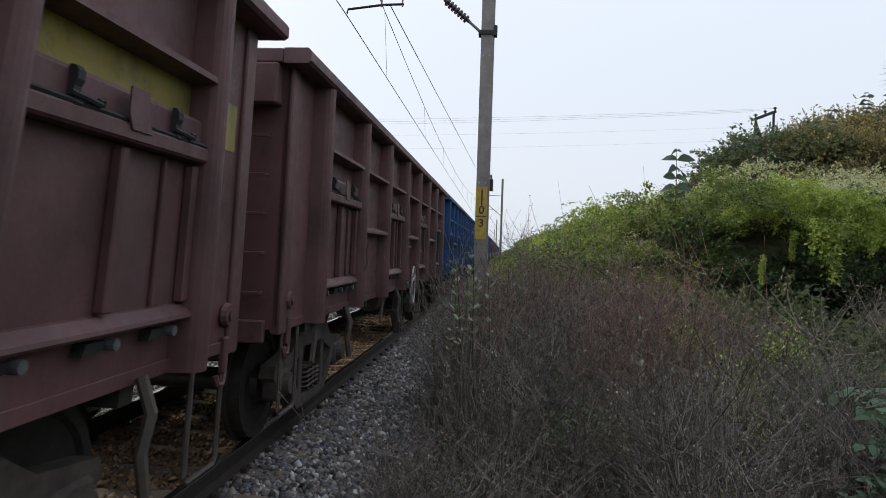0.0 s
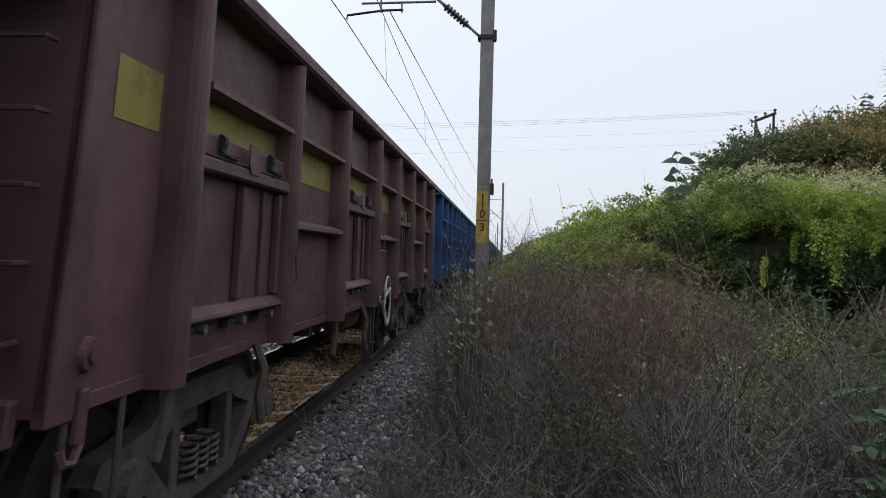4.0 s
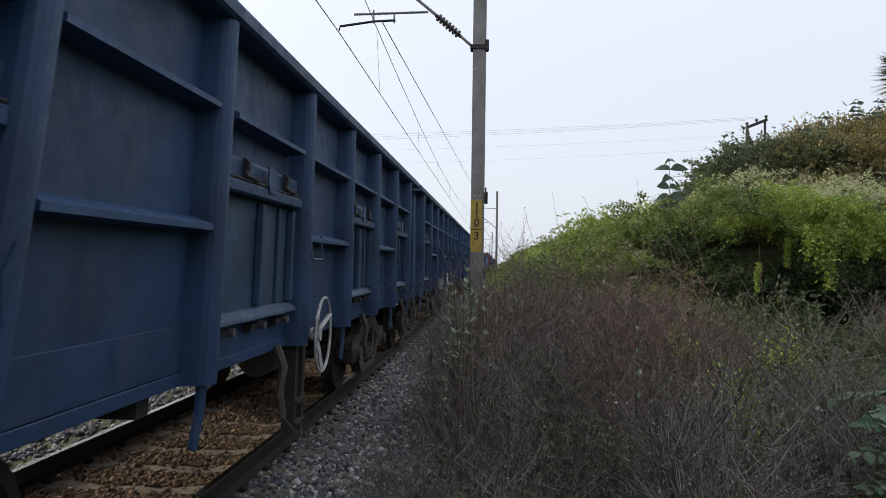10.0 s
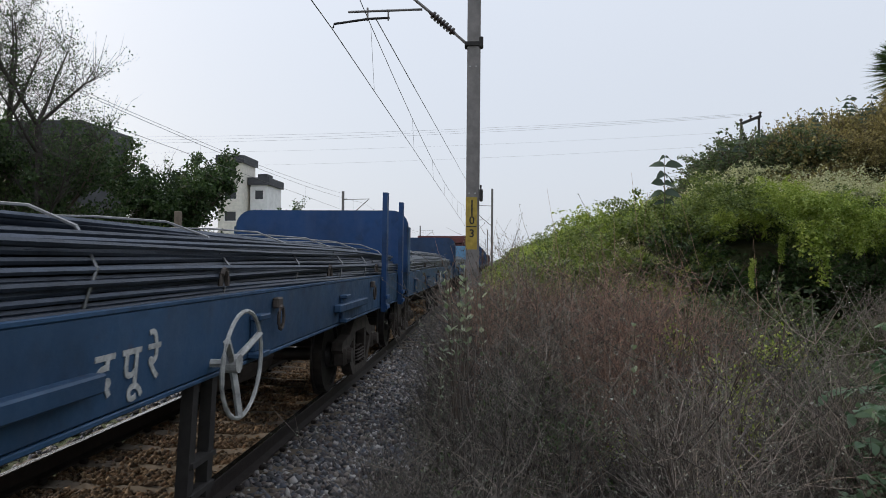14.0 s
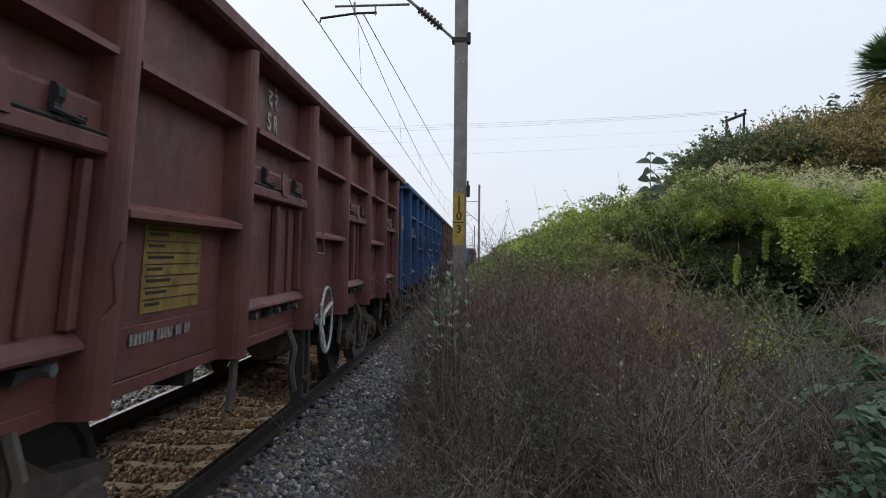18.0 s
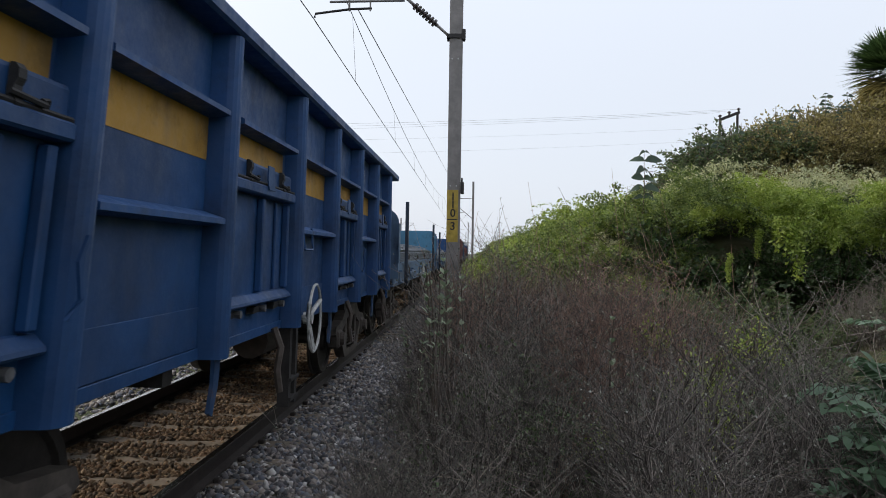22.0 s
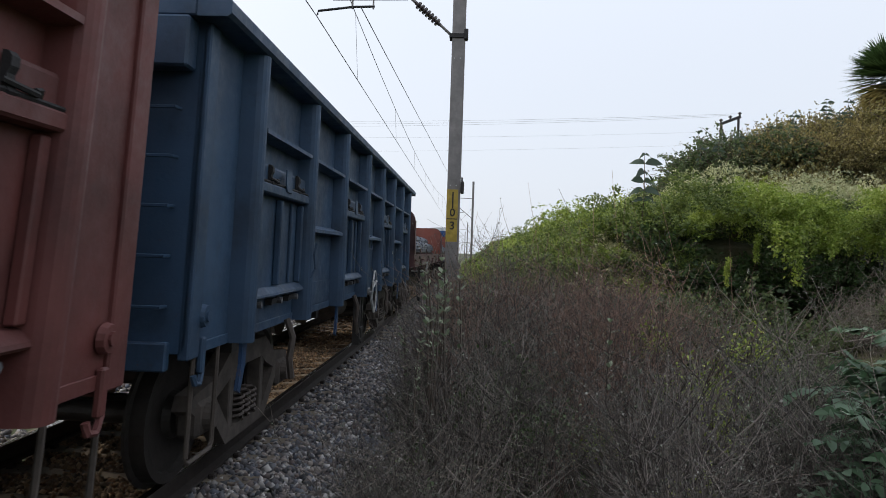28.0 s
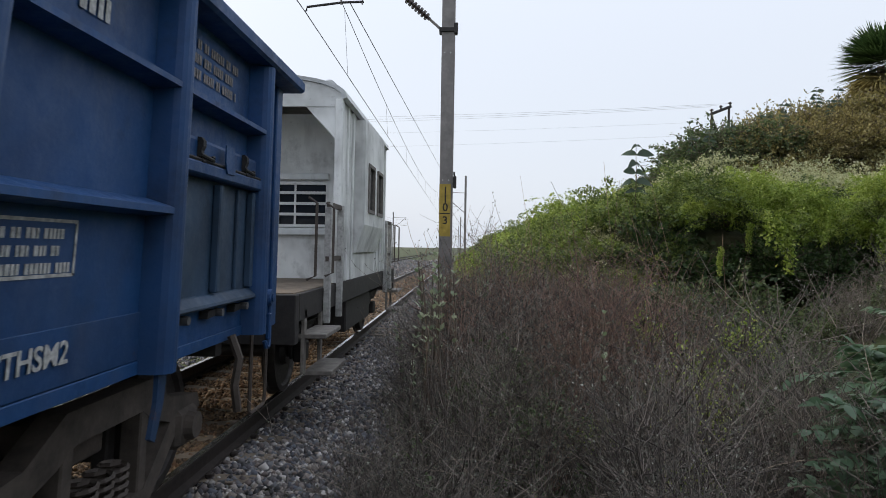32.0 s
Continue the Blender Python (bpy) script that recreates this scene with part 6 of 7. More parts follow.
OLIVES = [spray_meshes(70 + i, 1.3, 0.9, 200, 12, 0.085, OLIVE_LEAF, BARK, 0.6, 0.1, 0.8) for i in range(2)]
FLOWER = [spray_meshes(80 + i, 1.15, 0.72, 60, 13, 0.06, BLOSSOM) for i in range(2)]
STRAND = [strand_meshes(85 + i, 3 + i, 0.8, 0.075, BRIGHT) for i in range(2)]

scatter(DRY, "dry_shrub", "leafless brown thicket of thin dry twigs", "shrub", "dry thicket", strip(1, 60, 2.8, 6.2, 3.4, 9.4, 0.8, 1.0), 1)
scatter(DRY, "dry_shrub", "tall leafless brown shrub before the mast's foot", "shrub", "dry thicket", [(2.62, 8.0, 1.1), (2.85, 8.5, 1.15), (3.1, 8.9, 1.15), (2.7, 9.2, 1.2), (3.3, 9.2, 1.1), (2.5, 8.7, 1.05), (3.0, 9.4, 1.15), (2.75, 7.4, 1.0)], 41)
scatter(DRY_R, "dry_shrub", "tall reddish-brown dry shrub", "shrub", "dry thicket", strip(2, 24, 3.2, 5.4, 5.6, 8.6, 0.82, 1.04), 2)
scatter(DRY + DRY_R, "dry_shrub", "tall dense leafless shrub at the crown of the thicket", "shrub", "dry thicket", strip(202, 28, 2.9, 5.0, 6.9, 9.5, 0.98, 1.14), 202, 0.95, 1.05)
scatter(DRY_LOW, "dry_shrub", "low tangle of dry twigs", "shrub", "dry thicket", strip(3, 58, 3.0, 9.5, 2.4, 9.5, 0.8, 1.2), 3)
scatter(DRY_LOW, "dry_shrub", "low tangle of dry twigs at the ballast's edge", "shrub", "dry thicket", strip(43, 26, 2.38, 3.0, 4.6, 10.0, 0.6, 1.1), 43)
scatter(UNDER_GROWTH, "green_weed", "dull green weed among the dry twigs", "weed", "green shrubs", strip(46, 60, 2.6, 7.0, 3.6, 10.0, 0.7, 1.3), 46)
scatter(UNDER_GROWTH, "green_weed", "dull green weed high in the thicket", "weed", "green shrubs", strip(47, 34, 3.2, 7.5, 4.5, 10.5, 0.6, 1.0), 47, sink=-0.75)
scatter(SHRUB, "green_shrub", "dull green leafy shrub", "shrub", "green shrubs", strip(6, 20, 4.4, 7.0, 10.2, 12.6, 0.7, 1.05), 6, sink=-0.2)
scatter(SHRUB, "green_shrub", "small dark shrub in the hollow under the creepers", "shrub", "green shrubs", strip(16, 12, 6.4, 11.5, 9.4, 11.0, 0.4, 0.6), 16, sink=0.0)
scatter(SHRUB, "green_shrub", "small dark shrub deep in the hollow", "shrub", "green shrubs", [(7.2, 11.6, 0.95), (7.7, 11.2, 1.0), (8.2, 11.7, 1.05), (8.0, 12.2, 1.1), (8.7, 11.4, 0.8), (7.4, 12.4, 1.0), (9.6, 11.3, 0.6), (10.4, 11.6, 0.65), (6.7, 11.4, 0.9)], 116, sink=0.0)
scatter(DRY_LOW, "dry_shrub", "dry twigs at the bank's foot", "shrub", "dry thicket", strip(117, 18, 6.2, 11.5, 9.2, 11.2, 0.9, 1.3)[:16:2], 117)
scatter(SHRUB, "green_shrub", "low olive shrub among dry twigs at the bank's foot", "shrub", "green shrubs", strip(147, 9, 7.4, 11.0, 9.6, 11.4, 0.35, 0.55), 147, sink=0.0)


def rows_of(seed, x0, x1, y0, y1, gap, k0, k1, wild=0.3):
    """Spots in loose staggered rows, one plant from the next about a gap apart."""
    rng = random.Random(seed)
    out, j = [], 0
    y = y0
    while y < y1:
        x = x0 + (gap / 2 if j % 2 else 0)
        while x < x1:
            out.append((x + rng.uniform(-wild, wild), y + rng.uniform(-wild, wild), rng.uniform(k0, k1)))
            x += gap
        y += gap * 0.9
        j += 1
    return out


creepers = "creepers on the bank"
# added filler: dark tree leaf colour stands in for the hollow's deep shade
SHADE_FILL = [spray_meshes(190 + i, 1.0, 1.0, 170, 16, 0.08, TREE_LEAF, BARK, 0.6, 0.3) for i in range(2)]
scatter(SHADE_FILL, "green_shrub", "added shrub whose dark leaves stand in for the shade of the hollow under the creepers", "shrub", "green shrubs", strip(191, 30, 6.3, 13.8, 13.6, 14.6, 0.7, 1.1), 191, sink=-0.55)
LONG_STRAND = [strand_meshes(185 + i, 11, 1.0, 0.065, BRIGHT, 0.05) for i in range(2)]
for i, (x, y, z, k) in enumerate(((7.72, 12.7, 1.85, 0.5), (8.92, 12.6, 2.45, 1.05), (9.62, 12.8, 2.75, 0.8), (10.6, 12.7, 2.4, 0.8), (8.3, 12.9, 2.3, 0.5))):
    plant("hanging_creeper", "thick bright green rope of creeper hanging over a dark hollow", "creeper", creepers, LONG_STRAND[i % 2], pose(x, y, z, 0, 0, 70 * i) @ Matrix.Scale(k, 4))
scatter(SHRUB, "green_shrub", "dark shrub on the steep face under the creepers", "shrub", "green shrubs", strip(119, 7, 7.0, 12.6, 12.6, 13.4, 0.4, 0.6), 119, sink=0.1)
scatter(SHRUB, "green_shrub", "tall dark shrub at the edge of the upper bank", "shrub", "shrubs on the bank", [(9.75, 21.8, 1.1), (10.3, 22.3, 1.3), (10.9, 22.8, 1.35), (11.6, 23.2, 1.3), (10.5, 23.5, 1.3), (12.2, 24.0, 1.0)], 118, sink=-0.45)
scatter(VINE_B + VINE + SHRUB, "vine_clump", "green creeper over bushes down the line", "creeper", creepers, rows_of(27, 4.4, 10.0, 28.0, 47.0, 2.6, 0.9, 1.4, 0.7) + rows_of(28, 4.3, 9.0, 48.0, 105.0, 4.2, 1.2, 1.7, 1.0), 127, sink=-0.4)
for i, (x, y, k) in enumerate(rows_of(11, 7.4, 13.6, 13.3, 14.7, 1.1, 0.5, 0.85, 0.4)):
    plant("vine_clump", "bright yellow-green creeper hanging out over the bank's foot", "creeper", creepers, VINE_B[i % 3] if i % 4 else VINE[i % 3], pose(x, y, 2.68 + 0.25 * math.sin(2.7 * i), 8, 0, 77 * i) @ Matrix.Scale(k, 4))
    if i % 4 == 1:
        plant("hanging_creeper", "bright green strand of creeper hanging down", "creeper", creepers, STRAND[i % 2], pose(x + 0.1, y - 0.85 * k, 2.45 + 0.22 * math.sin(2.7 * i), 0, 0, 50 * i) @ Matrix.Scale(0.9, 4))
scatter(VINE + VINE_B + VINE_B, "vine_clump", "thick yellow-green creeper heaped over the bank", "creeper", creepers, rows_of(12, 5.6, 15.6, 15.0, 20.9, 1.75, 0.6, 1.25, 0.8), 4, 0.7, 1.25, sink=-0.1)
scatter(VINE, "vine_clump", "low green creeper in a dip of the bank", "creeper", creepers, strip(14, 26, 5.6, 14.0, 15.0, 20.6, 0.5, 0.8), 14, sink=0.0)
scatter(SHRUB, "green_shrub", "dark shrub half buried in creepers", "shrub", "green shrubs", strip(13, 26, 5.6, 14.0, 14.6, 20.4, 0.6, 0.95), 13, sink=-0.25)
scatter(VINE_B + VINE, "vine_clump", "yellowish green creeper on the slope", "creeper", creepers, rows_of(25, 4.5, 8.4, 14.0, 30.0, 1.6, 0.65, 1.2, 0.5), 25, sink=-0.5)
scatter(VINE_B + SHRUB, "vine_clump", "yellowish green creeper along the ballast", "creeper", creepers, strip(26, 24, 3.9, 5.6, 15.0, 48.0, 0.5, 0.8), 26, sink=0.0)
scatter(FLOWER, "flowering_creeper", "pale flowering creeper over the bank", "creeper", creepers, strip(15, 66, 7.5, 16.5, 18.4, 21.4, 0.6, 1.1), 15, sink=-0.55)
scatter(FLOWER, "flowering_creeper", "pale flowering creeper on the slope", "creeper", creepers, strip(18, 22, 4.9, 7.6, 11.8, 20.0, 0.7, 1.0), 18, sink=-0.2)
scatter(VINE + VINE_B, "vine_clump", "yellow-green creeper low on the slope", "creeper", creepers, rows_of(19, 5.2, 7.8, 11.2, 13.6, 1.15, 0.6, 0.9), 19, sink=0.0)
scatter(OLIVES, "brown_shrub", "olive-brown shrub on top of the bank", "shrub", "shrubs on the bank", strip(7, 66, 11.6, 20, 21.9, 30.0, 0.8, 1.15), 7, sink=-0.1)
scatter(OLIVES, "brown_shrub", "low olive-brown shrub on the step of the bank", "shrub", "shrubs on the bank", strip(207, 34, 11.4, 18.5, 20.7, 22.2, 0.55, 0.95), 207, sink=-0.1)
scatter(SHRUB, "green_shrub", "dark shrub on the step of the bank", "shrub", "shrubs on the bank", strip(208, 16, 9.4, 12.4, 20.6, 22.0, 0.6, 1.0), 208, sink=-0.1)
scatter(SHRUB, "green_shrub", "dark green shrub on the bank's crest", "shrub", "shrubs on the bank", strip(17, 34, 9.6, 12.8, 21.4, 26.0, 0.7, 1.3), 17, sink=-0.25)
scatter(SHRUB + OLIVES, "green_shrub", "dull green shrub on the bank's crest", "shrub", "shrubs on the bank", strip(19, 24, 11.5, 18, 30.0, 40.0, 0.8, 1.15), 19, sink=-0.1)
scatter(VINE + SHRUB, "green_shrub", "green shrub along the line", "shrub", "green shrubs", strip(8, 84, 4.2, 13.0, 28.0, 95.0, 0.7, 1.2), 8, sink=0.15)
scatter(SHRUB + VINE, "green_shrub", "green shrub beyond the second line", "shrub", "green shrubs", [(-x - 9.2, y, k) for x, y, k in strip(9, 100, 2.6, 16.0, 12.0, 110.0, 1.0, 1.6)], 9)
scatter(VINE_B + VINE, "hedge_bush", "tall bright green bush before the trees beyond the tracks", "bush", "green shrubs", [(-22.5, 37, 1.9), (-20.6, 38, 2.1), (-18.6, 37.5, 2.0), (-16.8, 38.5, 2.1), (-15.0, 39, 1.9), (-13.4, 41, 1.7), (-12.6, 46, 1.5), (-24.5, 36, 2.0)], 29, sink=-2.1)
scatter(SHRUB, "green_shrub", "dark tall shrub under the trees beyond the tracks", "shrub", "green shrubs", [(-21.5, 33, 2.2), (-19.0, 32.5, 2.3), (-23.6, 32, 2.4), (-17.2, 34, 2.2), (-20, 31, 2.0), (-25.5, 32, 2.6), (-17.5, 39, 2.5), (-19.2, 40, 2.5), (-15.2, 41, 2.2)], 30, sink=-2.4)


# ---- single plants, trees and buildings ----
def blade(v, f, base, tip, width, droop, normal):
    """One broad leaf as a strip of four folded pieces."""
    base, tip, n = np.array(base, float), np.array(tip, float), np.array(normal, float)
    d = tip - base
    s = np.cross(d, n)
    s /= np.linalg.norm(s) + 1e-9
    prof = (0.12, 0.8, 1.0, 0.72, 0.06)
    o = len(v)
    for i, w in enumerate(prof):
        t = i / 4
        c = base + d * t - np.array([0, 0, droop * t * t])
        v += [c + s * width * w * 0.5 + n * 0.06 * width * w, c, c - s * width * w * 0.5 + n * 0.06 * width * w]
    for i in range(4):
        a = o + 3 * i
        f += [(a, a + 1, a + 4, a + 3), (a + 1, a + 2, a + 5, a + 4)]


def broadleaf_meshes(seed, h, pairs, length, width, droop, leaf, lean=0.1, low=0.3, ranked=False, lift=(0.1, 0.7), face=(0, 0, 1)):
    rng = np.random.default_rng(seed)
    v, f = [], []
    top = np.array([lean * h, 0, h])
    for i in range(pairs):
        t = low + (1 - low) * i / max(1, pairs - 1)
        p = top * t
        a = rng.uniform(-0.5, 0.5) if ranked else 1.57 * i + rng.uniform(-0.4, 0.4)
        for k in (0, math.pi):
            L = length * rng.uniform(0.75, 1.1) * (0.7 if t > 0.95 else 1)
            d = np.array([math.cos(a + k), math.sin(a + k), rng.uniform(*lift)])
            blade(v, f, p, p + d / np.linalg.norm(d) * L, width * L / length, droop * rng.uniform(0.5, 1.2), face)
    st = np.array([[top * t + np.array([0.02 * math.sin(5 * t), 0.015 * math.sin(7 * t), 0]) for t in np.linspace(0, 1, 7)]])
    vs, fs = twig_tubes(st, 0.018, 0.006)
    return [("stem", np_mesh("stem", vs, fs, BARK)), ("foliage", np_mesh("foliage", v, f, leaf))]


def set_plant(name, label, category, group, meshes, x, y, z=None, s=1.0, rz=0.0):
    base = height(x, y) - 0.03 if z is None else z
    return plant(name, label, category, group, meshes, pose(x, y, base, 0, 0, rz) @ Matrix.Scale(s, 4))


SAPLING = broadleaf_meshes(3, 1.7, 6, 0.4, 0.22, 0.3, leafy("dark_broad_leaf", [(0, (0.012, 0.03, 0.012)), (1, (0.035, 0.065, 0.028))], 0.6, 0.05), 0.03, 0.42, True, (0.35, 0.6), (0, -0.85, 0.5))
set_plant("sapling", "tall sapling with large drooping dark leaves on the bank", "sapling", "saplings on the bank", SAPLING, 6.75, 15.2, 2.35, 1.0, 15)
for x, y, z, s, r in ((13.24, 22.6, 5.95, 0.6, 20), (14.3, 22.7, 6.4, 0.62, -15), (14.95, 22.6, 6.45, 0.6, 30), (12.45, 22.6, 5.7, 0.52, -25), (12.8, 22.8, 5.75, 0.5, 10), (10.0, 21.6, 4.75, 0.55, 40), (10.6, 21.8, 4.9, 0.6, -30), (14.6, 22.4, 6.2, 0.5, 15), (11.3, 22.0, 5.2, 0.55, 0)):
    set_plant("sapling", "young sapling with broad leaves on the bank's crest", "sapling", "saplings on the bank", SAPLING, x, y, z - 0.35, s, r)

MILKWEED = [broadleaf_meshes(12 + i, 0.95, 8, 0.095, 0.05, 0.012, GREY_LEAF, 0.15, 0.45, False, (0.5, 1.3)) for i in range(2)]
rng = random.Random(77)
for x, y, s in ((2.52, 8.4, 1.3), (2.62, 9.0, 1.6), (2.75, 8.6, 1.8), (2.85, 8.0, 1.5), (3.05, 8.4, 1.8), (2.55, 7.4, 1.1), (4.3, 7.2, 1.45), (4.4, 6.6, 1.2), (2.95, 9.1, 1.9), (2.7, 9.6, 1.8), (3.15, 8.9, 1.9), (5.2, 5.4, 1.1), (3.6, 5.6, 1.0)):
    for k in range(2):
        set_plant("milkweed", "pale grey-green broad-leaved weed among dry twigs", "weed", "weeds by the track", MILKWEED[k], x + rng.uniform(-0.12, 0.12), y + rng.uniform(-0.15, 0.15), None, s * rng.uniform(0.85, 1.1), rng.uniform(0, 360))


TALL_MILKWEED = [broadleaf_meshes(22 + i, 1.8, 7, 0.085, 0.045, 0.012, GREY_LEAF, 0.1, 0.68, False, (0.5, 1.3)) for i in range(2)]
for k, (x, y, s) in enumerate(((2.66, 6.1, 1.0), (2.76, 6.3, 1.14), (2.88, 6.2, 1.16), (2.97, 6.5, 1.22), (2.6, 6.0, 0.85), (2.72, 6.6, 1.05), (3.04, 6.3, 1.12), (2.83, 6.8, 1.2), (4.22, 5.5, 0.92), (4.3, 5.4, 0.75), (3.9, 5.2, 0.55), (2.66, 8.3, 1.1))):
    set_plant("milkweed", "tall pale grey-green weed standing out of dry twigs", "weed", "weeds by the track", TALL_MILKWEED[k % 2], x, y, None, s, 77 * k)


def fern_meshes(seed, fronds, length):
    """Long leaves with two rows of leaflets."""
    g = np.random.default_rng(seed)
    v, f, stalks = [], [], []
    for i in range(fronds):
        a = g.uniform(0, 2 * math.pi)
        up = g.uniform(-0.15, 1.0)
        d = np.array([math.cos(a), math.sin(a), up])
        d /= np.linalg.norm(d)
        L = length * g.uniform(0.7, 1.15)
        root = np.array([0.06 * math.cos(a), 0.06 * math.sin(a), g.uniform(0.5, 1.75)])
        ts = np.linspace(0, 1, 9)
        path = np.array([root + d * L * t - np.array([0, 0, 0.3 * L * t * t]) for t in ts])
        stalks.append(path)
        side = np.cross(d, (0, 0, 1))
        side /= np.linalg.norm(side) + 1e-9
        for k in range(8):
            t = 0.2 + 0.8 * k / 7
            p = root + d * L * t - np.array([0, 0, 0.3 * L * t * t])
            for s in (-1, 1):
                q = side * s + d * 0.45
                q = q + g.normal(scale=0.22, size=3)
                blade(v, f, p, p + q / np.linalg.norm(q) * 0.155 * g.uniform(0.8, 1.1) * (1.15 - 0.6 * abs(t - 0.5)), 0.068, 0.045, g.normal(scale=0.3, size=3) + np.array((0, -0.35, 0.9)))
    stalks.append(np.array([(0.02 * math.sin(9 * t), 0.02 * math.sin(7 * t), 1.75 * t) for t in np.linspace(0, 1, 9)]))
    vs, fs = twig_tubes(np.array(stalks), 0.006, 0.002)
    return [("stalk_tangle", np_mesh("stalk_tangle", vs, fs, FERN)), ("foliage", np_mesh("foliage", v, f, FERN))]


FERNS = [fern_meshes(90 + i, 30, 0.5) for i in range(3)]
SWAYING = []
for x, y, z, s in ((5.5, 3.85, None, 0.82), (5.78, 4.2, None, 0.92), (5.5, 3.5, None, 0.75), (5.85, 3.9, None, 0.9), (6.1, 4.5, None, 1.0), (5.75, 3.5, None, 0.85), (5.75, 4.6, None, 0.9), (5.6, 4.3, None, 0.55), (5.2, 3.4, None, 0.45)):
    SWAYING.append(set_plant("leafy_weed", "green weed with rows of soft leaflets", "weed", "leafy weeds", FERNS[int(x * 10) % 3], x, y, z, s, x * 400))
GREEN_WEED = clump_meshes(95, 0.35, 1.2, 520, 0.03, BRIGHT, BARK, 0.5)
for x, y, z, s in ((5.1, 6.0, 0.6, 1.0), (5.0, 5.4, 0.4, 0.9), (4.6, 4.6, 0.1, 0.8), (4.2, 5.5, 0.2, 0.7), (5.8, 6.8, 0.8, 1.0), (4.9, 7.0, 0.85, 0.9), (3.6, 4.4, -0.1, 0.6), (3.4, 6.2, 0.2, 0.7), (4.0, 3.6, 0.0, 0.7)):
    set_plant("green_weed", "small fresh green weed in the thicket", "weed", "leafy weeds", GREEN_WEED, x, y, z, s, x * 300)


def stalk_meshes(seed, count, length):
    g = np.random.default_rng(seed)
    a = g.uniform(0, 2 * math.pi, count)
    t = np.linspace(0, 1, 7)
    L = length * g.uniform(0.5, 1.1, count)
    d = np.stack([np.cos(a), np.sin(a), g.uniform(0.1, 0.9, count)], 1)
    p = g.normal(scale=0.25, size=(count, 1, 3)) * (1, 1, 0.2) + d[:, None] * (L[:, None] * t[None])[..., None]
    p[..., 2] -= (0.35 * L[:, None] * t[None] ** 2)
    v, f = twig_tubes(p, 0.0032, 0.0014)
    return [("stalk_tangle", np_mesh("stalk_tangle", v, f, TWIG_PALE))]


STALKS = [stalk_meshes(100 + i, 18, 0.95) for i in range(2)]
for i, (x, y, k) in enumerate(strip(33, 24, 3.0, 6.5, 2.7, 6.5, 0.8, 1.2)):
    set_plant("dead_grass", "bleached dead grass stalks lying over the thicket", "grass", "dead grass", STALKS[i % 2], x, y, height(x, y) + 0.25 + 0.4 * ((i * 37) % 10) / 10, k, i * 77)

SPRIG = dry_shrub_meshes(120, 1.25, 0.4, TWIG, 5, 26, 120)
for x, y, z, r in ((3.52, 11.5, 1.35, 0), (3.62, 11.8, 1.3, 50)):
    plant("sprig", "thin arching sprig with tiny leaves", "shrub", "dry thicket", SPRIG, pose(x, y, z, 0, -22, r))


def tree(name, label, x, y, h, crown, leaves, leaf_size, density, seed, bare=0.0, twig=BARK, leaf=None):
    """Tapered trunk, forking limbs, and leaves round the twig ends."""
    g = np.random.default_rng(seed)
    z0 = height(x, y) - 0.2
    top = tagged(new(name), label, "tree", "trees beyond the line")
    top.location = (x, y, z0)
    t = np.linspace(0, 1, 7)
    trunk = np.array([[(0.25 * math.sin(2 * u), 0.2 * math.sin(3 * u), 0.55 * h * u) for u in t]])
    v, f = twig_tubes(trunk, 0.035 * h * 0.6, 0.02 * h * 0.6)
    part("trunk", np_mesh("trunk", v, f, twig), top)
    n = 11
    j = g.integers(2, 7, n)
    p0 = trunk[0][j]
    a = np.arange(n) * 2.4 + g.uniform(-0.4, 0.4, n)
    d = np.stack([np.cos(a), np.sin(a), g.uniform(0.35, 1.3, n)], 1)
    d /= np.linalg.norm(d, axis=1, keepdims=True)
    L = crown * g.uniform(0.65, 1.1, n)
    limbs = p0[:, None] + d[:, None] * (L[:, None] * t[None])[..., None]
    limbs += np.cumsum(g.normal(scale=0.05 * crown * 0.3, size=limbs.shape), 1) * t[None, :, None]
    limbs[..., 2] += 0.12 * L[:, None] * t[None] ** 2
    v, f = twig_tubes(limbs, 0.013 * h * 0.6, 0.004 * h * 0.6)
    part("branch_work", np_mesh("branch_work", v, f, twig), top)
    tw = side_twigs(g, limbs, density, crown * 0.42, 5, 0.8)
    tw2 = side_twigs(g, tw, density * 2, crown * 0.2, 4, 0.7)
    v, f = twig_tubes(tw, 0.014, 0.006)
    v2, f2 = twig_tubes(tw2, 0.007, 0.003)
    part("twig_work", np_mesh("twig_work", np.concatenate([v, v2]), np.concatenate([f, f2 + len(v)]), twig), top)
    ok = tw2[g.random(len(tw2)) > bare]
    i = g.integers(0, len(ok), leaves)
    k = g.integers(1, 4, leaves)
    pos = ok[i, k] + g.normal(scale=crown * 0.045, size=(leaves, 3))
    v, f = leaf_cloud(g, pos, leaf_size, 0.0)
    part("crown", np_mesh("crown", v, f, leaf or TREE_LEAF), top)
    return top


tree("tree", "tall thin-leaved tree with bare branch ends beyond the tracks", -18.8, 31.0, 15.0, 4.6, 6000, 0.1, 520, 1, 0.5, DARK_BARK)
tree("tree", "tall sparse tree with dark branches beyond the tracks", -22.5, 34.0, 16.5, 5.0, 7000, 0.1, 520, 2, 0.4, DARK_BARK)
tree("tree", "dense dark tree beside the line", -18.5, 33.0, 8.5, 3.6, 12000, 0.17, 200, 3)
tree("tree", "dense dark tree beside the line", -23.0, 30.0, 9.5, 4.0, 12000, 0.18, 200, 4)
tree("tree", "broad dark green tree beside the line", -15.6, 40.0, 8.8, 3.3, 20000, 0.19, 260, 5)
tree("tree", "broad dark green tree beside the line", -18.2, 41.0, 9.3, 3.5, 20000, 0.19, 260, 6)
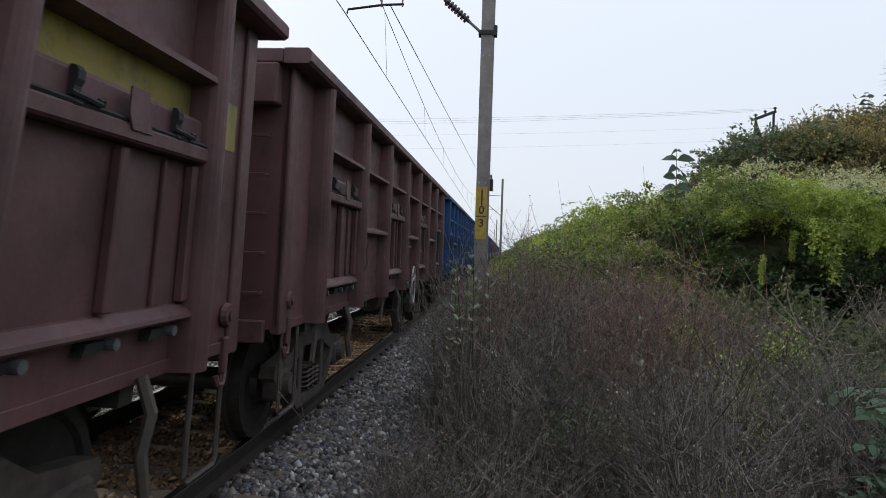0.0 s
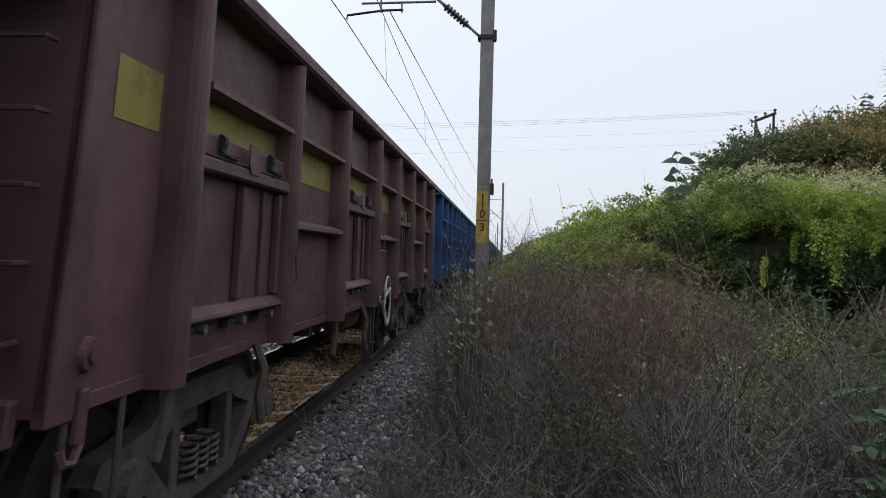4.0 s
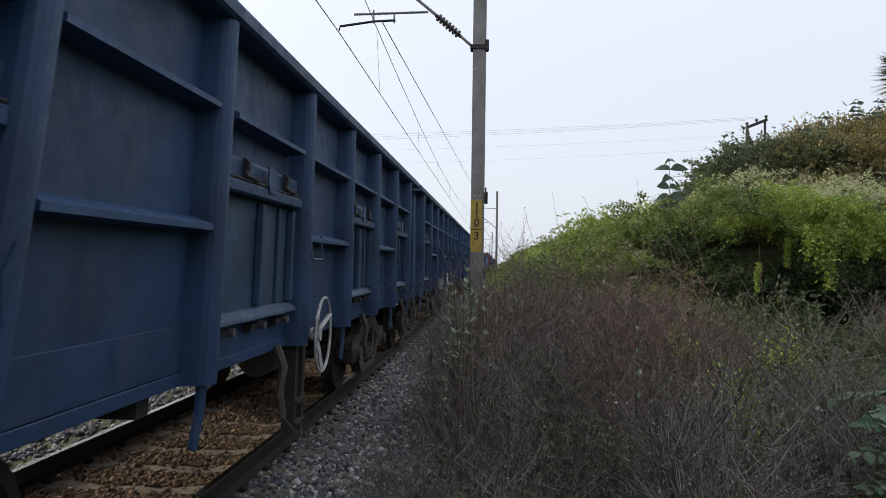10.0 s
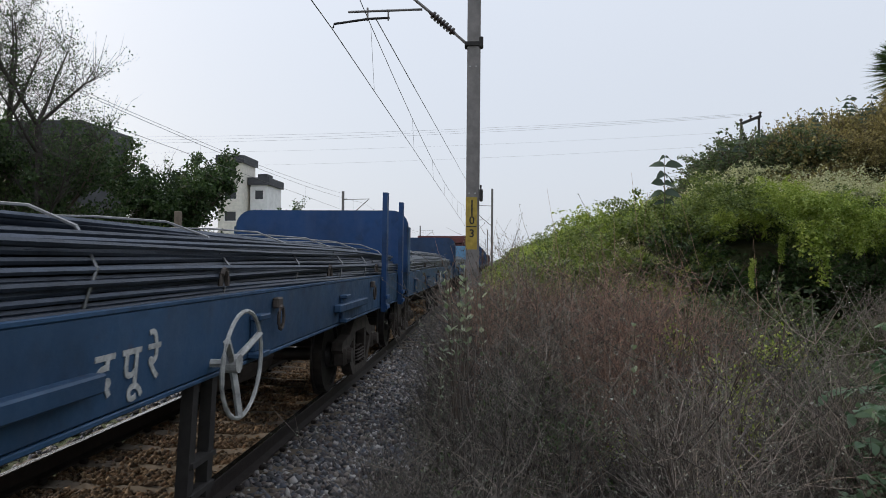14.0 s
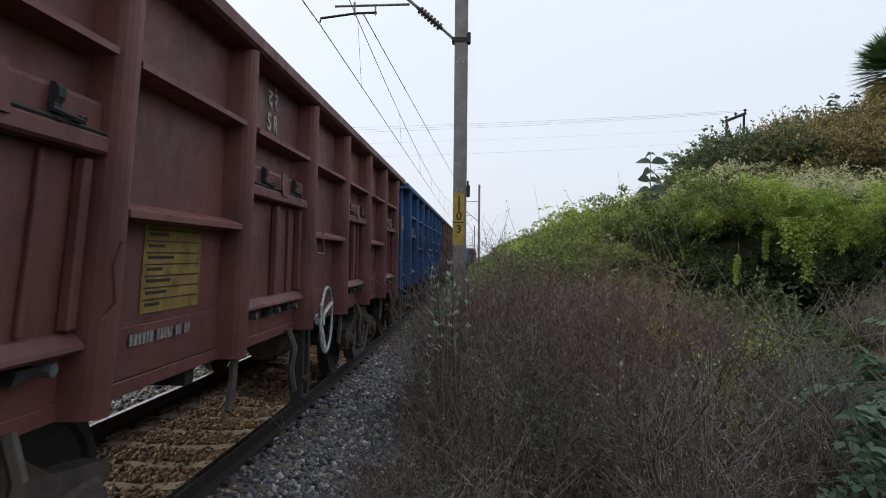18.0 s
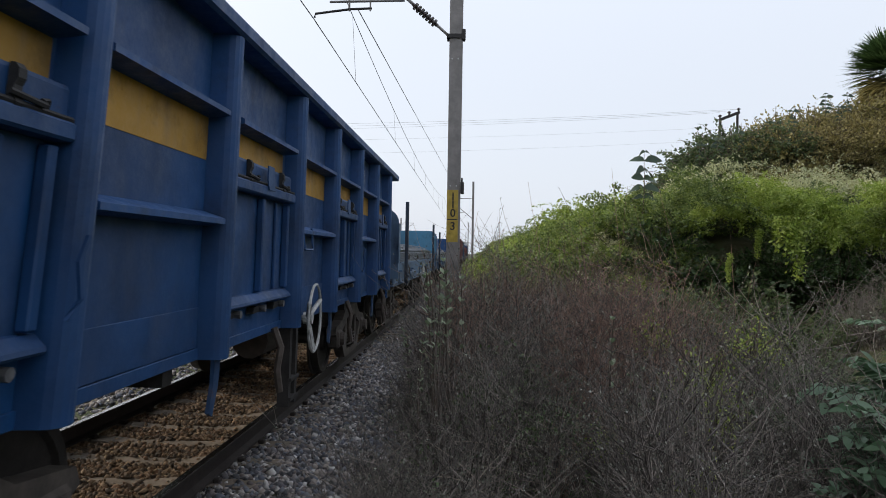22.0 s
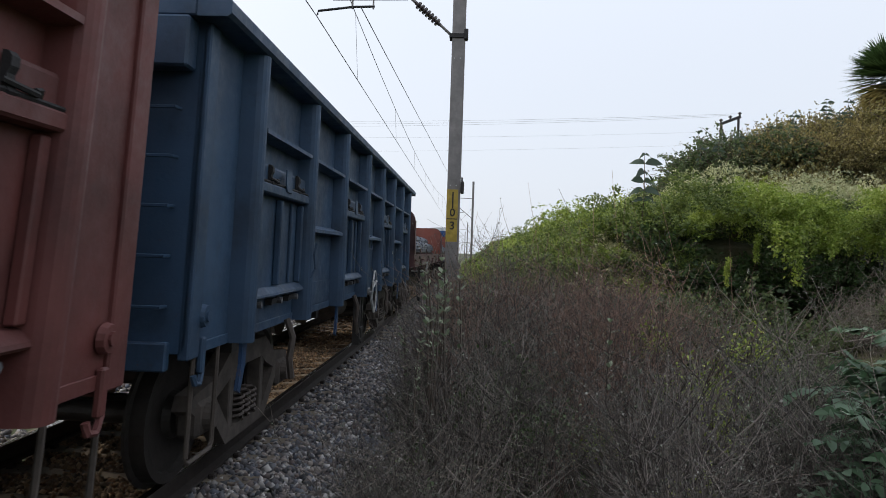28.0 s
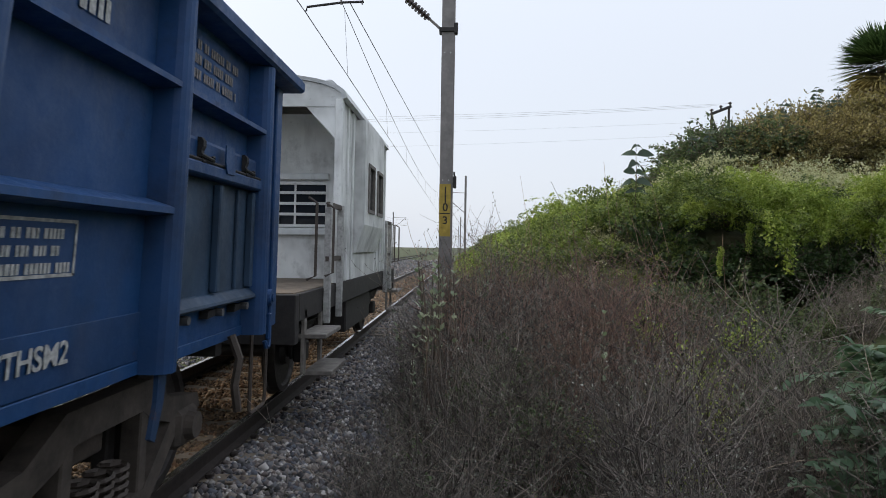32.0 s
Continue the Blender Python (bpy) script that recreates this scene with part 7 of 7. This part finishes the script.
tree("tree", "dense dark tree beside the line", -20.8, 36.0, 9.0, 3.8, 13000, 0.17, 200, 13)
tree("tree", "dense dark tree beside the line", -26.0, 34.0, 10.5, 4.0, 12000, 0.18, 200, 14)
tree("tree", "small round tree far down the line", -20.5, 76.0, 8.2, 3.0, 5000, 0.2, 140, 7)
tree("tree", "small round tree far down the line", -23.5, 80.0, 7.6, 3.0, 5000, 0.2, 140, 8)
tree("tree", "bare thin tree beside the dark building", -20.5, 46.0, 9.5, 3.2, 200, 0.12, 140, 9, 0.7)


def palm(x, y, z, r):
    g = np.random.default_rng(8)
    top = tagged(new("palm_tree"), "palm with a round head of stiff fan leaves on the bank", "palm")
    top.location = (x, y, 0)
    path = np.array([[(0.1 * math.sin(3 * t), 0, 3 + (z - 3) * t) for t in np.linspace(0, 1, 6)]])
    v, f = twig_tubes(path, 0.2, 0.16)
    part("trunk", np_mesh("trunk", v, f, BARK), top)
    for dead, count, m in ((False, 130, TREE_LEAF), (True, 40, OLIVE_LEAF)):
        v, f = [], []
        for i in range(count):
            a = g.uniform(0, 2 * math.pi)
            e = g.uniform(-0.2, 1.3) if not dead else g.uniform(-1.2, -0.5)
            c = np.array([math.cos(a) * math.cos(e), math.sin(a) * math.cos(e), math.sin(e)])
            side = np.cross(c, (0, 0, 1))
            side /= np.linalg.norm(side) + 1e-9
            up = np.cross(side, c)
            q = np.array([0, 0, z]) + c * r * 0.3
            for k in range(17):
                b = (k - 8) * 0.17
                d = c * math.cos(b) + (side * math.cos(0.3) + up * 0.3) * math.sin(b)
                blade(v, f, q, q + d * r * 0.68 * g.uniform(0.75, 1.15), 0.06, 0.06, up)
        part("dead_leaves" if dead else "crown", np_mesh("crown", v, f, m), top)
    return top


palm(18.3, 26.0, 8.7, 1.75)

RENDER_WHITE = plain("whitewashed_wall", (0.78, 0.77, 0.75), 0.85, 0, 0.12, 1.2)
TILE_WALL = plain("cream_tiled_wall", (0.7, 0.66, 0.58), 0.7, 0, 0.15, 2)
DARK_WALL = plain("dark_grey_wall", (0.06, 0.062, 0.068), 0.8, 0, 0.25, 1.5)
BLUE_GLASS = plain("blue_curtain_glass", (0.03, 0.09, 0.16), 0.15, 0, 0.2, 0.8, 0)


def building(name, label, x, y, w, d, storeys, sh, wall, parapet, windows, tower=None):
    top = tagged(new(name), label, "building", "buildings beyond the line")
    top.location = (x, y, height(x, y) - 0.3)
    h = storeys * sh
    cols = windows

    def shell(bm):
        # front wall with openings through it, plain sides, back and floor slabs
        step = w / cols
        for s in range(storeys):
            z = s * sh
            box(bm, 0, w, 0, 0.25, z, z + 0.9)
            box(bm, 0, w, 0, 0.25, z + 2.2, z + sh)
            for c in range(cols + 1):
                a = max(0, c * step - step * 0.25)
                b = min(w, c * step + step * 0.25)
                box(bm, a, b, 0, 0.25, z + 0.9, z + 2.2)
        box(bm, 0, 0.25, 0.25, d, 0, h)
        box(bm, w - 0.25, w, 0.25, d, 0, h)
        box(bm, 0.25, w - 0.25, d - 0.25, d, 0, h)
        for s in range(storeys + 1):
            box(bm, 0.25, w - 0.25, 0.25, d - 0.25, max(0, s * sh - 0.2), s * sh + 0.01)
    part("wall", mesh((name, "wall", w), wall, shell), top)

    def cap(bm):
        box(bm, -0.3, w + 0.3, -0.3, 0.0, h - 0.1, h + 0.9)
        box(bm, -0.3, w + 0.3, d, d + 0.3, h - 0.1, h + 0.9)
        box(bm, -0.3, 0.0, 0, d, h - 0.1, h + 0.9)
        box(bm, w, w + 0.3, 0, d, h - 0.1, h + 0.9)
    part("parapet", mesh((name, "parapet", w), parapet, cap), top, label="dark grey roof parapet")
    step = w / cols
    for s in range(storeys):
        for c in range(cols):
            def fr(bm):
                box(bm, 0, step * 0.5, 0.1, 0.16, 0, 0.06)
                box(bm, 0, step * 0.5, 0.1, 0.16, 1.24, 1.3)
                box(bm, 0, 0.06, 0.1, 0.16, 0.06, 1.24)
                box(bm, step * 0.5 - 0.06, step * 0.5, 0.1, 0.16, 0.06, 1.24)
            win = part("window", mesh((name, "window", w), RENDER_WHITE, fr), top, (c * step + step * 0.25, 0, s * sh + 0.9))

            def gl(bm):
                box(bm, 0.06, step * 0.5 - 0.06, 0.12, 0.14, 0.06, 1.24)
            part("pane", mesh((name, "pane", w), GLASS, gl), win)
    return top


tower_b = building("apartment_building", "white tower block with a cream tiled face and dark parapet", -34.0, 90, 3.3, 5, 5, 2.95, TILE_WALL, DARK_WALL, 1)
block_b = building("office_building", "white office block with dark roof edge and blue glass", -30.3, 92, 2.4, 6, 4, 3.0, RENDER_WHITE, DARK_WALL, 1)


def glass_band(bm):
    box(bm, 0.1, 2.15, -0.08, -0.01, 6.4, 8.1)
    box(bm, 2.201, 2.25, 0.3, 5.5, 6.4, 8.1)


part("glass_band", mesh("glass_band", BLUE_GLASS, glass_band), block_b, label="band of blue glass")


def penthouse(bm):
    box(bm, 0.5, 1.8, 1.5, 4.0, 12.22, 13.6)


part("penthouse", mesh("penthouse", DARK_WALL, penthouse), block_b)
dark_b = building("house", "dark grey overgrown house behind the trees", -32.6, 44, 8.0, 6, 3, 3.35, DARK_WALL, DARK_WALL, 3)


def stub(bm):
    box(bm, -0.12, 0.12, -0.12, 0.12, -0.5, 3.6, 0.03)


tagged(new("concrete_post", mesh("concrete_post", CONCRETE, stub)), "weathered concrete post beyond the second line", "post").matrix_basis = pose(-9.2, 26, 0.0)


def lump(bm):
    bmesh.ops.create_icosphere(bm, subdivisions=3, radius=0.1)
    for v in bm.verts:
        k = 1 + 0.55 * noise.noise(v.co * 14) + 0.3 * noise.noise(v.co * 40)
        v.co = Vector((v.co.x * k * 1.1, v.co.y * k, v.co.z * k * 0.55))


tagged(new("black_rag", mesh("black_rag", BLACK, lump)), "crumpled black rag lying on the ballast", "rag").matrix_basis = pose(2.15, 6.35, -0.22)


# ---- what moves: the train, and weeds in its wind ----
def travelled(t):
    """Metres that the train has gone by t seconds."""
    return -4.4538 + 14.4188 * t + -0.013519 * t ** 2 + -0.0001815 * t ** 3 + 4.956e-06 * t ** 4


def motions():
    for wagon, y in TRAIN:
        walk(wagon, [(t, pose(0, y - travelled(t), 0)) for t in range(33)])
    for k, ob in enumerate(SWAYING):
        rest = ob.matrix_basis.to_euler()
        x, y, z = ob.location
        rows = []
        for i in range(65):
            t = i / 2
            gust = 1.0 + 0.6 * math.sin(0.37 * t + k)
            a = gust * (2.6 * math.sin(2.9 * t + 1.7 * k) + 1.4 * math.sin(5.1 * t + k))
            b = gust * (2.2 * math.sin(2.3 * t + 0.9 * k) - 1.5)
            rows.append((t, pose(x, y, z, a, b, math.degrees(rest.z))))
        walk(ob, rows)
    turns = [(i / FPS, pose(0, 0, 0, math.degrees(travelled(i / FPS) / 0.49), 0, 0)) for i in range(32 * FPS + 1)]
    lead = WHEELS[0]
    walk(lead, turns)
    for ob in WHEELS[1:]:
        ob.rotation_mode = "QUATERNION"
        keys = ob.animation_data_create()
        keys.action = lead.animation_data.action
        keys.action_slot = lead.animation_data.action_slot


motions()
